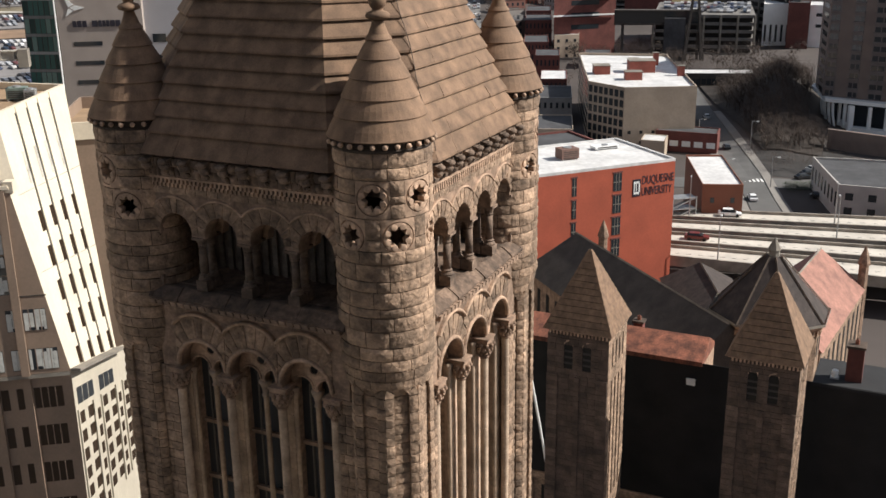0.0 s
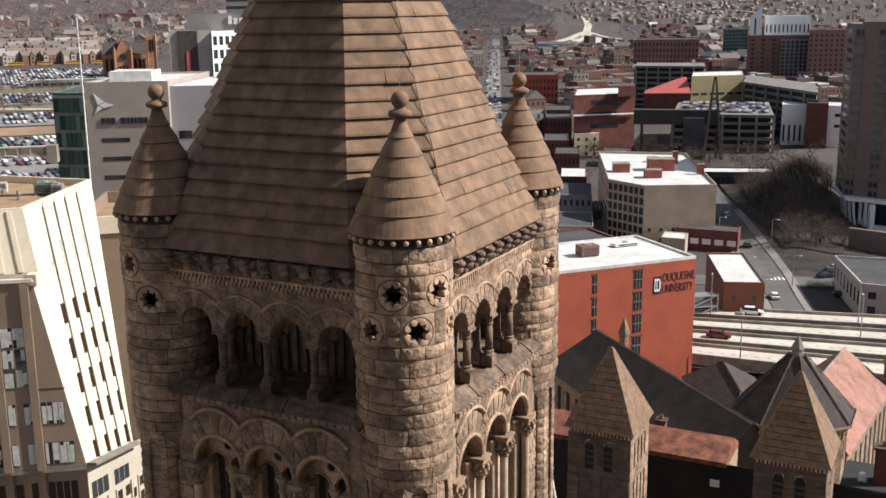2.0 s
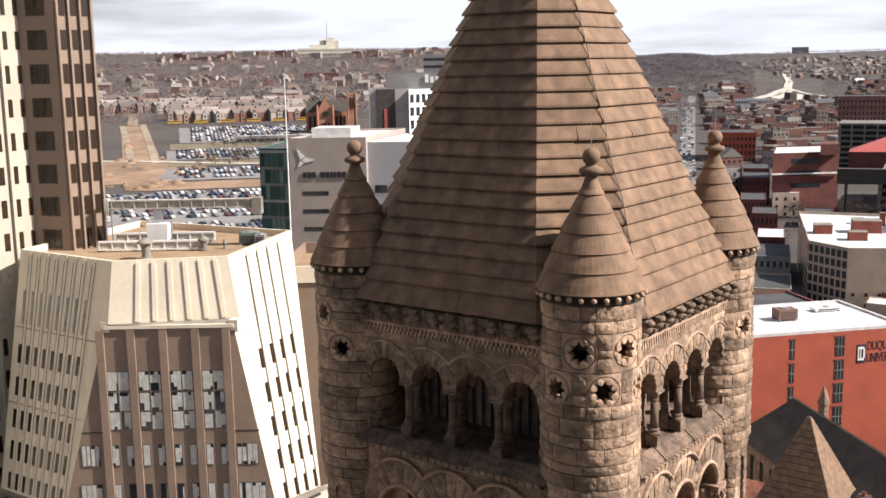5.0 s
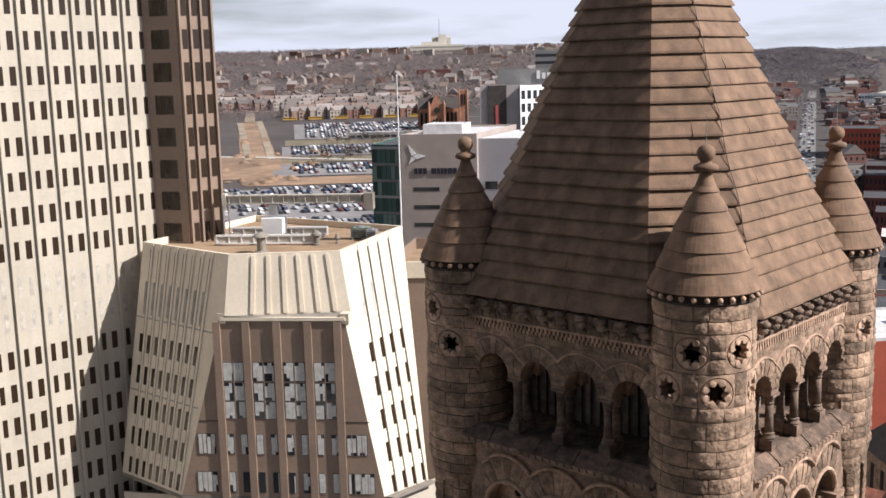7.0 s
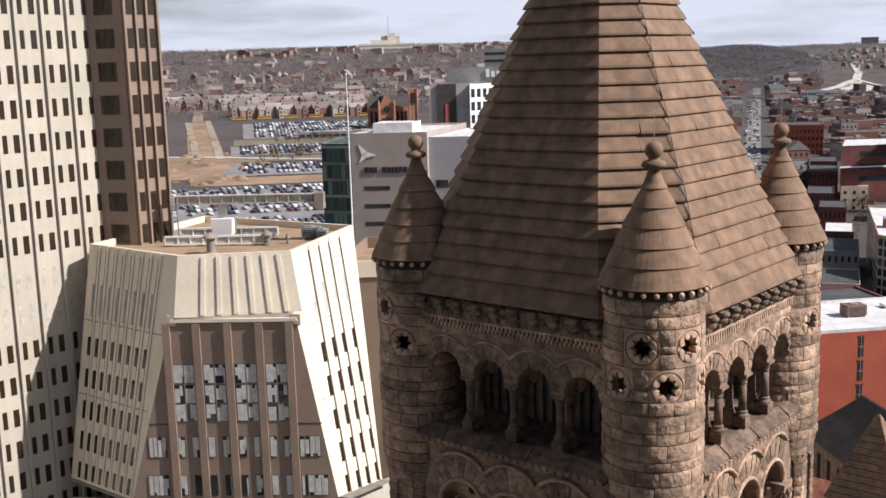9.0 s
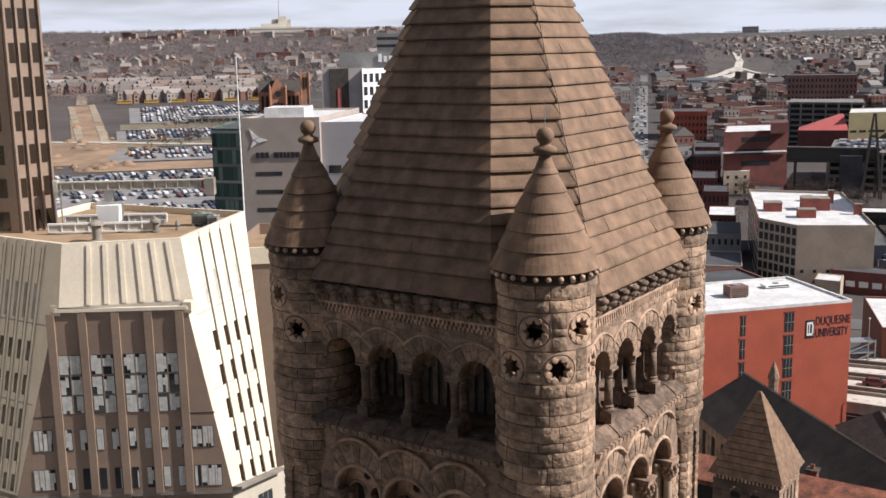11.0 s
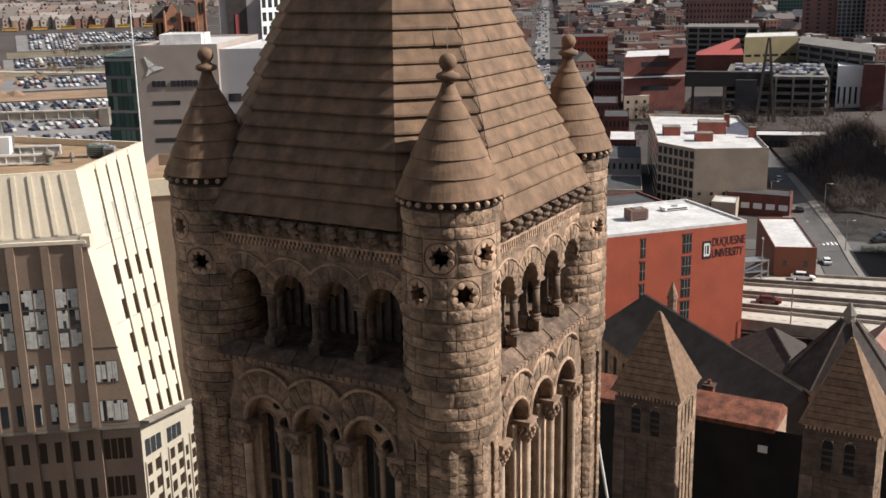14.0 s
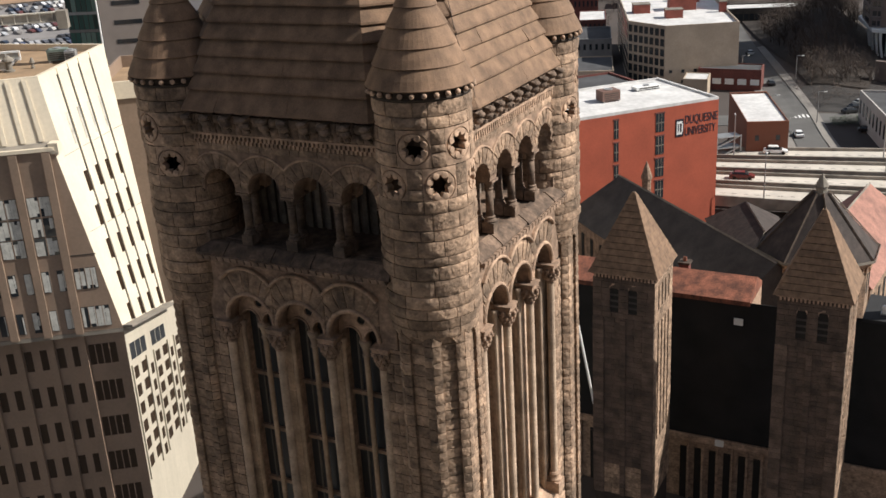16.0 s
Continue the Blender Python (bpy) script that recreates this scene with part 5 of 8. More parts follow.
def slat(q, st, sb, w0, w1, t0, t1, proud, mat, name, back=0.1):
    """A strip on the face q that runs from st at its top to sb at its foot, w0 to w1 beside that line."""
    n = (q[3] - q[0]).cross(q[1] - q[0]).normalized()
    pts = []
    for w, t in ((w0, t0), (w1, t0), (w1, t1), (w0, t1)):
        pts.append(across(q, st + (sb - st) * t + w, t))
    b = bmesh.new()
    prism(b, [p + n * proud for p in pts], [p - n * back for p in pts])
    return part(name, b, mat, mans)


sheet([A, B, Bi, Bm, Bb, Ab], CREAM, "slope_panel")
sheet([Ci, C, D, Db, Cb, Cm], CREAM, "slope_panel")
sheet([B, C, Ci, Bi], CREAM, "slope_panel")
sheet([D, E_, Eb, Db], CREAM, "slope_panel")
sheet([E_, A, Ab, Eb], CREAM, "slope_panel")
sheet([Bm, Cm, Cb, Bb], BROWN, "front_wall")
sheet([Bi, Ci, Cm - V((0, 0, 0.2)), Bm - V((0, 0, 0.2))], CONC_DIRTY, "ledge")
down = V((0, 0, -31.9))
Dw = Cb + (Db - Cb) * 2.4
Dd = V((Dw.x, Dw.y, -12))
Ag, Bg, Cg, Eg = Ab + down, Bb + down, Cb + down, Eb + down
sheet([Cb, Dw, Dd, Cg], SKY_CREAM, "lower_wall")

sheet([Dw, Eb, Eg, Dd], CREAM, "lower_wall")
GROOVE = material("dark_reveal", (0.035, 0.03, 0.025), 0.8)
LOUVRE = material("grey_louvre", (0.38, 0.36, 0.32), 0.7)
ROWS = ((0.385, 0.463), (0.52, 0.598), (0.655, 0.733), (0.787, 0.865), (0.92, 0.988))
# sunny side: narrow windows beside dark reveals
qr = [C, D, Db, Cb]
for st, sb in ((0.235, 0.268), (0.392, 0.502), (0.55, 0.717), (0.73, 0.94)):
    slat(qr, st, sb, -0.008, 0.008, 0.02, 0.995, 0.02, GROOVE, "reveal")
    slat(qr, st, sb, 0.010, 0.034, 0.0, 0.995, 0.10, CREAM, "fin")
    for t0, t1 in ROWS:
        slat(qr, st, sb, -0.065, -0.006, t0, t1, 0.03, BRONZE_GLASS, "window")
    slat(qr, st, sb, -0.05, -0.012, 0.16, 0.28, 0.02, CONC_PALE, "vent_slot")
for t in (0.30, 0.60):
    slat(qr, 0.0, 0.0, 0.0, 1.0, t - 0.0015, t + 0.0015, 0.012, LOUVRE, "panel_joint")
# shaded side
ql = [A, B, Bb, Ab]
for k in range(8):
    st = 0.115 + 0.1 * k
    sb = 0.16 + 0.112 * k
    slat(ql, st, sb, -0.012, 0.008, 0.02, 0.99, 0.02, GROOVE, "reveal")
    slat(ql, st, sb, 0.006, 0.028, 0.0, 0.99, 0.14, CREAM, "fin")
    slat(ql, st, sb, -0.045, -0.004, 0.16, 0.3, 0.02, LOUVRE, "vent_slot")
    for t0, t1 in ROWS:
        slat(ql, st, sb, -0.056, -0.004, t0, t1, 0.03, BRONZE_GLASS, "window")
for t in (0.315, 0.63):
    slat(ql, 0.0, 0.0, 0.0, 0.985, t - 0.003, t + 0.003, 0.02, LOUVRE, "panel_joint")
# upper front wall: standing ribs
qf = [B, C, Ci, Bi]
for k in range(6):
    st = 0.205 + 0.132 * k
    slat(qf, st, st, 0, 0.035, 0.02, 0.98, 0.16, CREAM, "rib")
b = bmesh.new()
pane(b, [Bm, Cm, Cb, Bb], -0.005, 1.005, -0.012, 0.006, 0.25, 0.2)
part("cornice", b, CREAM, mans)
for q0 in (Bm, Cm):
    b = bmesh.new()
    box(b, q0.x - 0.5, q0.x + 0.5, q0.y - 0.1, q0.y + 1.2, q0.z - 0.5, q0.z + 0.65)
    part("cornice_block", b, CREAM, mans)
# brown front: four tall recessed bays between piers
fdir = (Cb - Bb).normalized()
nb = V((fdir.y, -fdir.x, 0))
FO = V((Bb.x, Bb.y, 0)) + fdir * 0.11


LOW_N = V((math.sin(radians(185.5)), math.cos(radians(185.5)), 0))


def low_front(p):
    """The point of the turned lower front behind a point of the upper front's plane."""
    e = V(EYE)
    return e + (p - e) * ((Cb - e).dot(LOW_N) / (p - e).dot(LOW_N))


def frect(u0, u1, z0, z1, proud, deep, mat, name):
    if z0 < 19.8 < z1:
        frect(u0, u1, 19.8, z1, proud, deep, mat, name)
        z1 = 19.79
    b = bmesh.new()
    if z1 < 19.8:
        pts = [low_front(FO + fdir * u + V((0, 0, z))) for u, z in ((u0, z1), (u1, z1), (u1, z0), (u0, z0))]
        prism(b, [p + LOW_N * proud for p in pts], [p - LOW_N * deep for p in pts])
        return part(name, b, mat, mans)
    pts = [FO + fdir * u + V((0, 0, z)) for u, z in ((u0, z1), (u1, z1), (u1, z0), (u0, z0))]
    prism(b, [p + nb * proud for p in pts], [p - nb * deep for p in pts])
    return part(name, b, mat, mans)


Bl = low_front(Bb)
sheet([Bl, Cb, V((Cb.x, Cb.y, -12)), V((Bl.x, Bl.y, -12))], BROWN, "lower_wall")
sheet([V((Ab.x, Ab.y, Bl.z)), Bl, V((Bl.x, Bl.y, -12)), Ag], CREAM, "lower_wall")
b = bmesh.new()
prism(b, [Ab - V((0, 0, 0.05)), Bb - V((0, 0, 0.05)), Cb - V((0, 0, 0.05)), V((Cb.x, Cb.y + 8, 19.85))], [Ab - V((0, 0, 0.5)), Bb - V((0, 0, 0.5)), Cb - V((0, 0, 0.5)), V((Cb.x, Cb.y + 8, 19.4))])
part("soffit", b, CONC_DIRTY, mans)
# white for strips that paint bright reflections on the front windows
REFLECTION = material("white_reflection", (0.62, 0.62, 0.58), 0.4, 0.7, 0.6)
BAYS = ((5.7, 8.1), (9.15, 11.6), (12.7, 15.15), (16.2, 18.6))
for u in (5.25, 8.62, 12.15, 15.68, 19.05):
    frect(u - 0.42, u + 0.42, -8, 40.6, 0.32, 0.1, BROWN, "pier")


def curtain(h0, h1, z0, z1):
    """White strips that stand in for reflections on one sheet of glass."""
    h = h0 + 0.03
    while h < h1 - 0.12:
        w = min(rnd.uniform(0.25, 0.62), h1 - 0.03 - h)
        if rnd.random() < 0.9:
            lo = z0 + rnd.choice((0.05, 0.05, 0.05, 0.1, 0.4, 0.9))
            frect(h, h + w * 0.95, lo, z1 - rnd.choice((0.05, 0.05, 0.05, 0.4)), 0.09, -0.07, REFLECTION, "blind")
        h += w


for u0, u1 in BAYS:
    um = (u0 + u1) / 2
    for z0, z1 in ((33.7, 35.9), (31.4, 33.5), (29.25, 31.3)):
        for h0, h1 in ((u0, um - 0.05), (um + 0.05, u1)):
            curtain(h0, h1, z0, z1)
            frect(h0, h1, z0, z1, 0.06, 0.1, GLASS, "window")
    frect(um - 0.05, um + 0.05, 29.25, 35.9, 0.1, 0.1, BROWN, "mullion")
    for j in range(7):
        z1 = 27.45 - 4.58 * j
        for h0 in (u0, u1 - 0.78):
            if rnd.random() < 0.8 and j < 2:
                curtain(h0, h0 + 0.78, z1 - 2.45, z1)
            frect(h0, h0 + 0.78, z1 - 2.45, z1, 0.06, 0.1, GLASS if j < 2 else BRONZE_GLASS, "window")
for u0, u1 in ((2.3, 4.3), (19.6, 21.9)):
    for j in range(7):
        z1 = 27.45 - 4.58 * j
        if j:
            u0, u1 = (u0 - 0.35, u1) if u0 < 5 and j == 1 else (u0, 22.6 if u0 > 5 else u1)
        if j < 2:
            curtain(u0, (u0 + u1) / 2, z1 - 2.45, z1)
            curtain((u0 + u1) / 2, u1, z1 - 2.45, z1)
        frect(u0, u1, z1 - 2.45, z1, 0.06, 0.1, GLASS if j < 2 else BRONZE_GLASS, "window")
        for m_ in (1, 2, 3):
            um = u0 + (u1 - u0) * m_ / 4
            frect(um - 0.04, um + 0.04, z1 - 2.45, z1, 0.1, 0.0, BROWN, "mullion")
frect(2.4, 5.0, 28.9, 29.0, 0.05, 0.1, GROOVE, "wall_joint")
frect(19.4, 22.2, 28.9, 29.0, 0.05, 0.1, GROOVE, "wall_joint")
# sunny lower wall
ql2 = [Cb - V((0, 0, 1.3)), Db - V((0, 0, 1.3)), V((Db.x, Db.y, 0)), V((Cb.x, Cb.y, 0))]
for s0, s1 in ((0.05, 0.40), (0.52, 0.86)):
    for k in range(3):
        b = bmesh.new()
        w = (s1 - s0) / 3
        pane(b, ql2, s0 + w * k + 0.008, s0 + w * (k + 1) - 0.008, 0.05, 0.16)
        part("window", b, GLASS, mans)
for s0, w, off in ((0.06, 0.1, 0.0), (0.24, 0.1, 0.0), (0.43, 0.06, 0.06), (0.57, 0.1, 0.0), (0.75, 0.1, 0.0), (0.93, 0.06, 0.06), (1.07, 0.1, 0.0), (1.25, 0.1, 0.0), (1.43, 0.06, 0.06), (1.57, 0.1, 0.0)):
    for r in range(6):
        t0 = 0.215 + 0.128 * r + off
        b = bmesh.new()
        pane(b, ql2, s0, s0 + w, t0, t0 + 0.08)
        part("window", b, BRONZE_GLASS, mans)
for s0 in (0.04, 0.36, 0.54, 0.88, 1.05, 1.38):
    b = bmesh.new()
    pane(b, ql2, s0 - 0.02, s0 - 0.002, 0.19, 1.0, 0.2)
    part("fin", b, SKY_CREAM, mans)
b = bmesh.new()
n = V((0.99, -0.09, 0))
prism(b, [Cb, Cb + n * 1.1, Cb + n * 1.1 + V((0, 0, 0.3)), Cb + V((0, 0, 0.3))], [Db, Db + n * 1.1, Db + n * 1.1 + V((0, 0, 0.3)), Db + V((0, 0, 0.3))])
part("gutter", b, CONC_DIRTY, mans)
# roof, kerb and plant
ctr = (A + B + C + D + E_) / 5
rim = [A, B, C, D, E_]
inner = [p + (ctr - p).normalized() * 0.5 for p in rim]
b = bmesh.new()
prism(b, [p - V((0, 0, 1.2)) for p in inner], [p - V((0, 0, 0.7)) for p in inner])
part("roof", b, TAN_ROOF, mans, "tan gravel roof")
for k in range(5):
    p0, p1, i0, i1 = rim[k], rim[(k + 1) % 5], inner[k], inner[(k + 1) % 5]
    b = bmesh.new()
    prism(b, [p0 - V((0, 0, 1)), p1 - V((0, 0, 1)), i1 - V((0, 0, 1)), i0 - V((0, 0, 1))], [p + V((0, 0, 0.12)) for p in (p0, p1, i1, i0)])
    part("kerb", b, CREAM, mans)

crane = thing("window_cleaning_crane", pose(-52.0, 122.0, 47.3, 0, 0, 8), "pale roof crane with a long horizontal jib", "crane")
b = bmesh.new()
prism(b, [V((x, y, 1.0)) for x, y in ((-1.2, -1.1), (1.2, -1.1), (1.2, 1.1), (-1.2, 1.1))], [V((x, y, 3.0)) for x, y in ((-1.35, -1.2), (1.35, -1.2), (1.35, 1.2), (-1.35, 1.2))])
box(b, -0.7, 0.7, -0.7, 0.7, 0.5, 1.0)
part("cabin", b, WHITE, crane)
b = bmesh.new()
for z0, z1, wy in ((4.7, 4.85, 0.4), (4.85, 5.65, 0.1), (5.65, 5.8, 0.4)):
    box(b, -6.0, 11.5, -wy, wy, z0, z1)
for k in range(13):
    box(b, -5.6 + 1.38 * k, -5.5 + 1.38 * k, -0.38, 0.38, 4.85, 5.65)
part("jib", b, CONC_PALE, crane, "pale plate girder jib")
b = bmesh.new()
box(b, -0.5, 0.5, -0.5, 0.5, 3.4, 4.6)
part("slew_ring", b, STEEL, crane)
b = bmesh.new()
box(b, 11.5, 12.6, -0.8, 0.8, 3.9, 5.9)
part("jib_head", b, CONC_DIRTY, crane)
b = bmesh.new()
box(b, -6.4, -5.9, -0.5, 0.5, 3.9, 6.0)
part("counterweight", b, CONC_PALE, crane)
for y in (-3.2, 3.2):
    for z0, z1 in ((0.2, 0.36), (1.1, 1.32)):
        b = bmesh.new()
        box(b, -6.5, 6.0, y - 0.14, y + 0.14, z0, z1)
        part("chord", b, WHITE, crane)
    b = bmesh.new()
    box(b, -6.3, 5.8, y - 0.03, y + 0.03, 0.36, 1.1)
    part("web_plate", b, CONC_PALE, crane)
    for k in range(9):
        b = bmesh.new()
        box(b, -6.5 + 1.55 * k, -6.38 + 1.55 * k, y - 0.12, y + 0.12, 0.36, 1.1)
        part("stiffener", b, WHITE, crane)
for x in (-6.2, -2.0, 2.0, 5.7):
    b = bmesh.new()
    box(b, x - 0.12, x + 0.12, -3.2, 3.2, 0.3, 0.55)
    part("cross_beam", b, STEEL, crane)
for x0, x1 in ((-6.2, -2.0), (-2.0, 2.0), (2.0, 5.7)):
    b = bmesh.new()
    prism(b, [V((x0, -3.1, 0.36)), V((x0 + 0.2, -3.1, 0.36)), V((x0 + 0.2, -3.1, 0.5)), V((x0, -3.1, 0.5))],
          [V((x1 - 0.2, 3.1, 0.36)), V((x1, 3.1, 0.36)), V((x1, 3.1, 0.5)), V((x1 - 0.2, 3.1, 0.5))])
    part("brace", b, STEEL, crane)
for x, h in ((-6.3, 4.6), (-5.6, 4.6)):
    b = bmesh.new()
    box(b, x - 0.07, x + 0.07, -0.5, -0.36, 0.3, h)
    part("hanger", b, STEEL, crane)


def roof_vent(x, y, z, r=0.35, h=1.2):
    ob = thing("roof_vent", pose(x, y, z), "squat capped metal roof vent on tan gravel", "vent", "roof vents")
    b = bmesh.new()
    lathe(b, [(0, 0), (r * 1.6, 0), (r * 1.6, 0.2), (r, 0.25), (r, h), (0, h)], 14)
    part("pipe", b, CONC_DIRTY, ob)
    b = bmesh.new()
    lathe(b, [(0, h), (r * 1.9, h), (r * 1.7, h + 0.2), (0.1, h + 0.6), (0, h + 0.6)], 14)
    part("cowl", b, CONC_DIRTY, ob)


roof_vent(-45.6, 119.6, 47.3)
roof_vent(-50.2, 113.6, 47.3, 0.5, 1.9)
roof_vent(-43.5, 121.0, 47.3, 0.15, 0.6)
rooftop_unit(-41.6, 124.5, 47.3, 2.2, 1.6, 1.5, 6, material("green_grey_unit", (0.22, 0.28, 0.24), 0.6))
rooftop_unit(-39.8, 123.4, 47.3, 1.2, 1.4, 1.4, 6, STEEL)

building("brown_office_building", [(-42.5, 137), (-28, 140), (-27, 160), (-44, 158)], -12, 42.0, BROWN, TAN_ROOF, "brown office building with a cream parapet", [], 1.8)
b = bmesh.new()
pane(b, face_quad([(-42.5, 137), (-28, 140), (-27, 160), (-44, 158)], 0, 39.8, 42.05), 0, 1, 0, 1, 0.25)
part("cream_parapet", b, CREAM, bpy.data.objects["brown_office_building"])

# ---- skyscraper ----
SK = [(-115.7, 38.3), (-66.8, 119.7), (-62.0, 119.2), (-59.5, 123.2), (-74.5, 154.0), (-125, 165.0), (-150, 60.0)]
sky_t = building("skyscraper", SK, -12, 175, SKY_CREAM, DARK_ROOF, "tall cream skyscraper with brown corner bays", [], 1.0)
TOPS = [73.3 + 3.93 * k for k in range(14, -7, -1)] + [37.2 - 3.89 * k for k in range(8)]
L = math.hypot(SK[1][0] - SK[0][0], SK[1][1] - SK[0][1])


def sky_pane(u0, u1, z0, z1, proud, mat, name):
    """A slab on the cream face between u0 and u1 metres from its corner."""
    q = face_quad(SK, 0, z0, z1)
    s0, s1 = u0 / L, u1 / L
    if (q[0] - V((*SK[0], q[0].z))).length < 1:
        s0, s1 = 1 - s1, 1 - s0
    b = bmesh.new()
    pane(b, q, s0, s1, 0, 1, proud)
    return part(name, b, mat, sky_t)


for zt in TOPS:
    for k in range(14):
        for a0, w in ((0.12 + 3.22 * k, 0.72 if k else 0.5), (1.6 + 3.22 * k, 0.56)):
            sky_pane(a0, a0 + w, zt - 2.1, zt, 0.03, BRONZE_GLASS, "window")
for zt in (45.6, 41.6):
    for k in range(14):
        for a0 in (0.3 + 3.22 * k, 1.65 + 3.22 * k):
            sky_pane(a0, a0 + 0.5, zt - 2.3, zt, 0.02, CONC_PALE, "vent_slot")
for k in range(15):
    sky_pane(2.85 + 3.22 * k - 0.3, 2.85 + 3.22 * k - 0.05, 0, 174, 0.42, SKY_CREAM, "fin")
for zt in TOPS[::3]:
    sky_pane(0.02, L - 1, zt - 2.75, zt - 2.7, 0.015, CONC_PALE, "panel_joint")
b = bmesh.new()
pane(b, face_quad(SK, 1, 0, 174), 0.0, 1.0, 0, 1, 0.1)
part("corner_bay", b, BROWN, sky_t)
b = bmesh.new()
pane(b, face_quad(SK, 2, 0, 174), 0.0, 1.0, 0, 1, 0.1)
part("corner_bay", b, BROWN, sky_t)
b = bmesh.new()
pane(b, face_quad(SK, 3, 0, 174), 0.0, 1.0, 0, 1, 0.1)
part("side_bay", b, BROWN, sky_t)
for zt in TOPS:
    zc = zt - 1.05
    b = bmesh.new()
    pane(b, face_quad(SK, 1, zc - 1.15, zc + 1.15), 0.24, 0.78, 0, 1, 0.16)
    part("window", b, BRONZE_GLASS, sky_t)
    for k in range(3):
        b = bmesh.new()
        pane(b, face_quad(SK, 2, zc - 1.15, zc + 1.15), 0.08 + 0.32 * k, 0.26 + 0.32 * k, 0, 1, 0.16)
        part("window", b, BRONZE_GLASS, sky_t)
for k in range(4):
    b = bmesh.new()
    pane(b, face_quad(SK, 2, 0, 174), 0.0 + 0.315 * k, 0.055 + 0.315 * k, 0, 1, 0.5)
    part("pier", b, BROWN, sky_t)

PALE_GREY = material("pale_grey_panel", (0.37, 0.315, 0.28), 0.7, 0.85, 4.0)
# ---- bank service building with a glass wing ----
BK = [(-67.0, 230.8), (-49.7, 232.2), (-47, 268), (-64, 266)]
bank = building("bank_building", BK, 0, 53.5, PALE_GREY, WHITE_ROOF, "grey panelled bank building with slot windows", [], 0.6)
q = face_quad(BK, 0, 0, 53.5)
for k in range(9):
    b = bmesh.new()
    pane(b, q, 0.16, 0.50, 0.223 + 0.0755 * k, 0.240 + 0.0755 * k)
    part("window", b, GLASS, bank)
logo = thing("wall_logo", Matrix.Identity(4), "white arrow-shaped logo and dark lettering bars on grey panels", "sign")
n = (q[3] - q[0]).cross(q[1] - q[0]).normalized()
for tri in (((0.10, 0.045), (0.21, 0.08), (0.145, 0.09)), ((0.105, 0.125), (0.145, 0.093), (0.2, 0.103)), ((0.22, 0.082), (0.335, 0.092), (0.215, 0.103), (0.16, 0.091))):
    b = bmesh.new()
    pts = [quad_point(q, s, t) for s, t in tri]
    prism(b, [p + n * 0.15 for p in pts], [p + n * 0.03 for p in pts])
    part("arrow_piece", b, WHITE, logo)
for s0, s1 in [(a_, a_ + w_) for a_, w_ in ((0.175, 0.045), (0.23, 0.05), (0.29, 0.05), (0.40, 0.065), (0.475, 0.04), (0.525, 0.035), (0.57, 0.035), (0.615, 0.055), (0.68, 0.055))]:
    b = bmesh.new()
    pane(b, q, s0, s1, 0.142, 0.166, 0.2, -0.05)
    part("letter_bar", b, SIGN_DARK, logo)
GW = [(-75.5, 236.0), (-67.2, 234.5), (-66, 262), (-76, 262)]
gl = building("glass_office_wing", GW, 0, 51.0, GREEN_GLASS, DARK_ROOF, "green glass curtain-walled office wing", [], 0.5)
q = face_quad(GW, 0, 0, 51)
for k in range(14):
    b = bmesh.new()
    pane(b, q, 0, 1, 0.01 + 0.074 * k, 0.022 + 0.074 * k, 0.12)
    part("floor_band", b, STEEL if k % 3 == 0 else GREY, gl)
# random pane tints stand in for reflections on the green glass
REFLECTION_TINTS = [GREEN_GLASS, glass_mat("dark_reflection_glass", (0.02, 0.05, 0.045)), glass_mat("pale_reflection_glass", (0.16, 0.25, 0.22)), GREEN_GLASS, glass_mat("mid_reflection_glass", (0.035, 0.085, 0.075))]
for k in range(13):
    for i in range(7):
        b = bmesh.new()
        pane(b, q, 0.022 + 0.14 * i, 0.143 + 0.14 * i, 0.024 + 0.074 * k, 0.082 + 0.074 * k, 0.05)
        part("pane", b, rnd.choice(REFLECTION_TINTS), gl)
for k in range(8):
    b = bmesh.new()
    pane(b, q, 0.005 + 0.14 * k, 0.02 + 0.14 * k, 0, 1, 0.08)
    part("mullion", b, SLATE, gl)
building("roof_plant_room", [(-63, 236), (-54, 236.6), (-54, 246), (-63, 246)], 52.9, 55.4, WHITE_ROOF, WHITE_ROOF, "white rooftop plant room", [], 0.2)
# white wall; the lilac grey of its shade is put into the colour
building("white_service_block", [(-49.6, 233.4), (-10, 234), (-9, 262), (-46, 265)], 0, 52.3, material("shade_tinted_white_panel", (0.46, 0.445, 0.46), 0.7, 0.9, 5.0), WHITE_ROOF, "white service block beside the bank, toned grey by shade", [(0, 7, 10, 0.5, 0.4, 0, 44)], 0.4)
mast = thing("flag_mast", pose(-64.6, 221.5, 0), "tall thin white roof mast", "mast")
b = bmesh.new()
lathe(b, [(0.22, 0), (0.18, 40), (0.1, 66.5), (0, 66.6)], 8)
part("pole", b, WHITE, mast)
b = bmesh.new()
lathe(b, [(0, 66.5), (0.2, 66.6), (0.2, 66.8), (0, 66.95)], 8)
part("ball", b, WHITE, mast)
b = bmesh.new()
box(b, -0.8, 0.8, -0.8, 0.8, 0, 0.6)
part("plinth", b, CONC_DIRTY, mast)

# ---- hotel slab and office beyond the bank ----
def bearing_ring(az0, az1, d, depth, skew=0.0):
    """A four-cornered plan facing the eye: bearings of its ends, distance, depth."""
    p, r = at(az0, d, 0), at(az1, d + skew, 0)
    back = ((p + r) / 2).normalized() * depth
    return [(p.x, p.y), (r.x, r.y), (r.x + back.x, r.y + back.y), (p.x + back.x, p.y + back.y)]


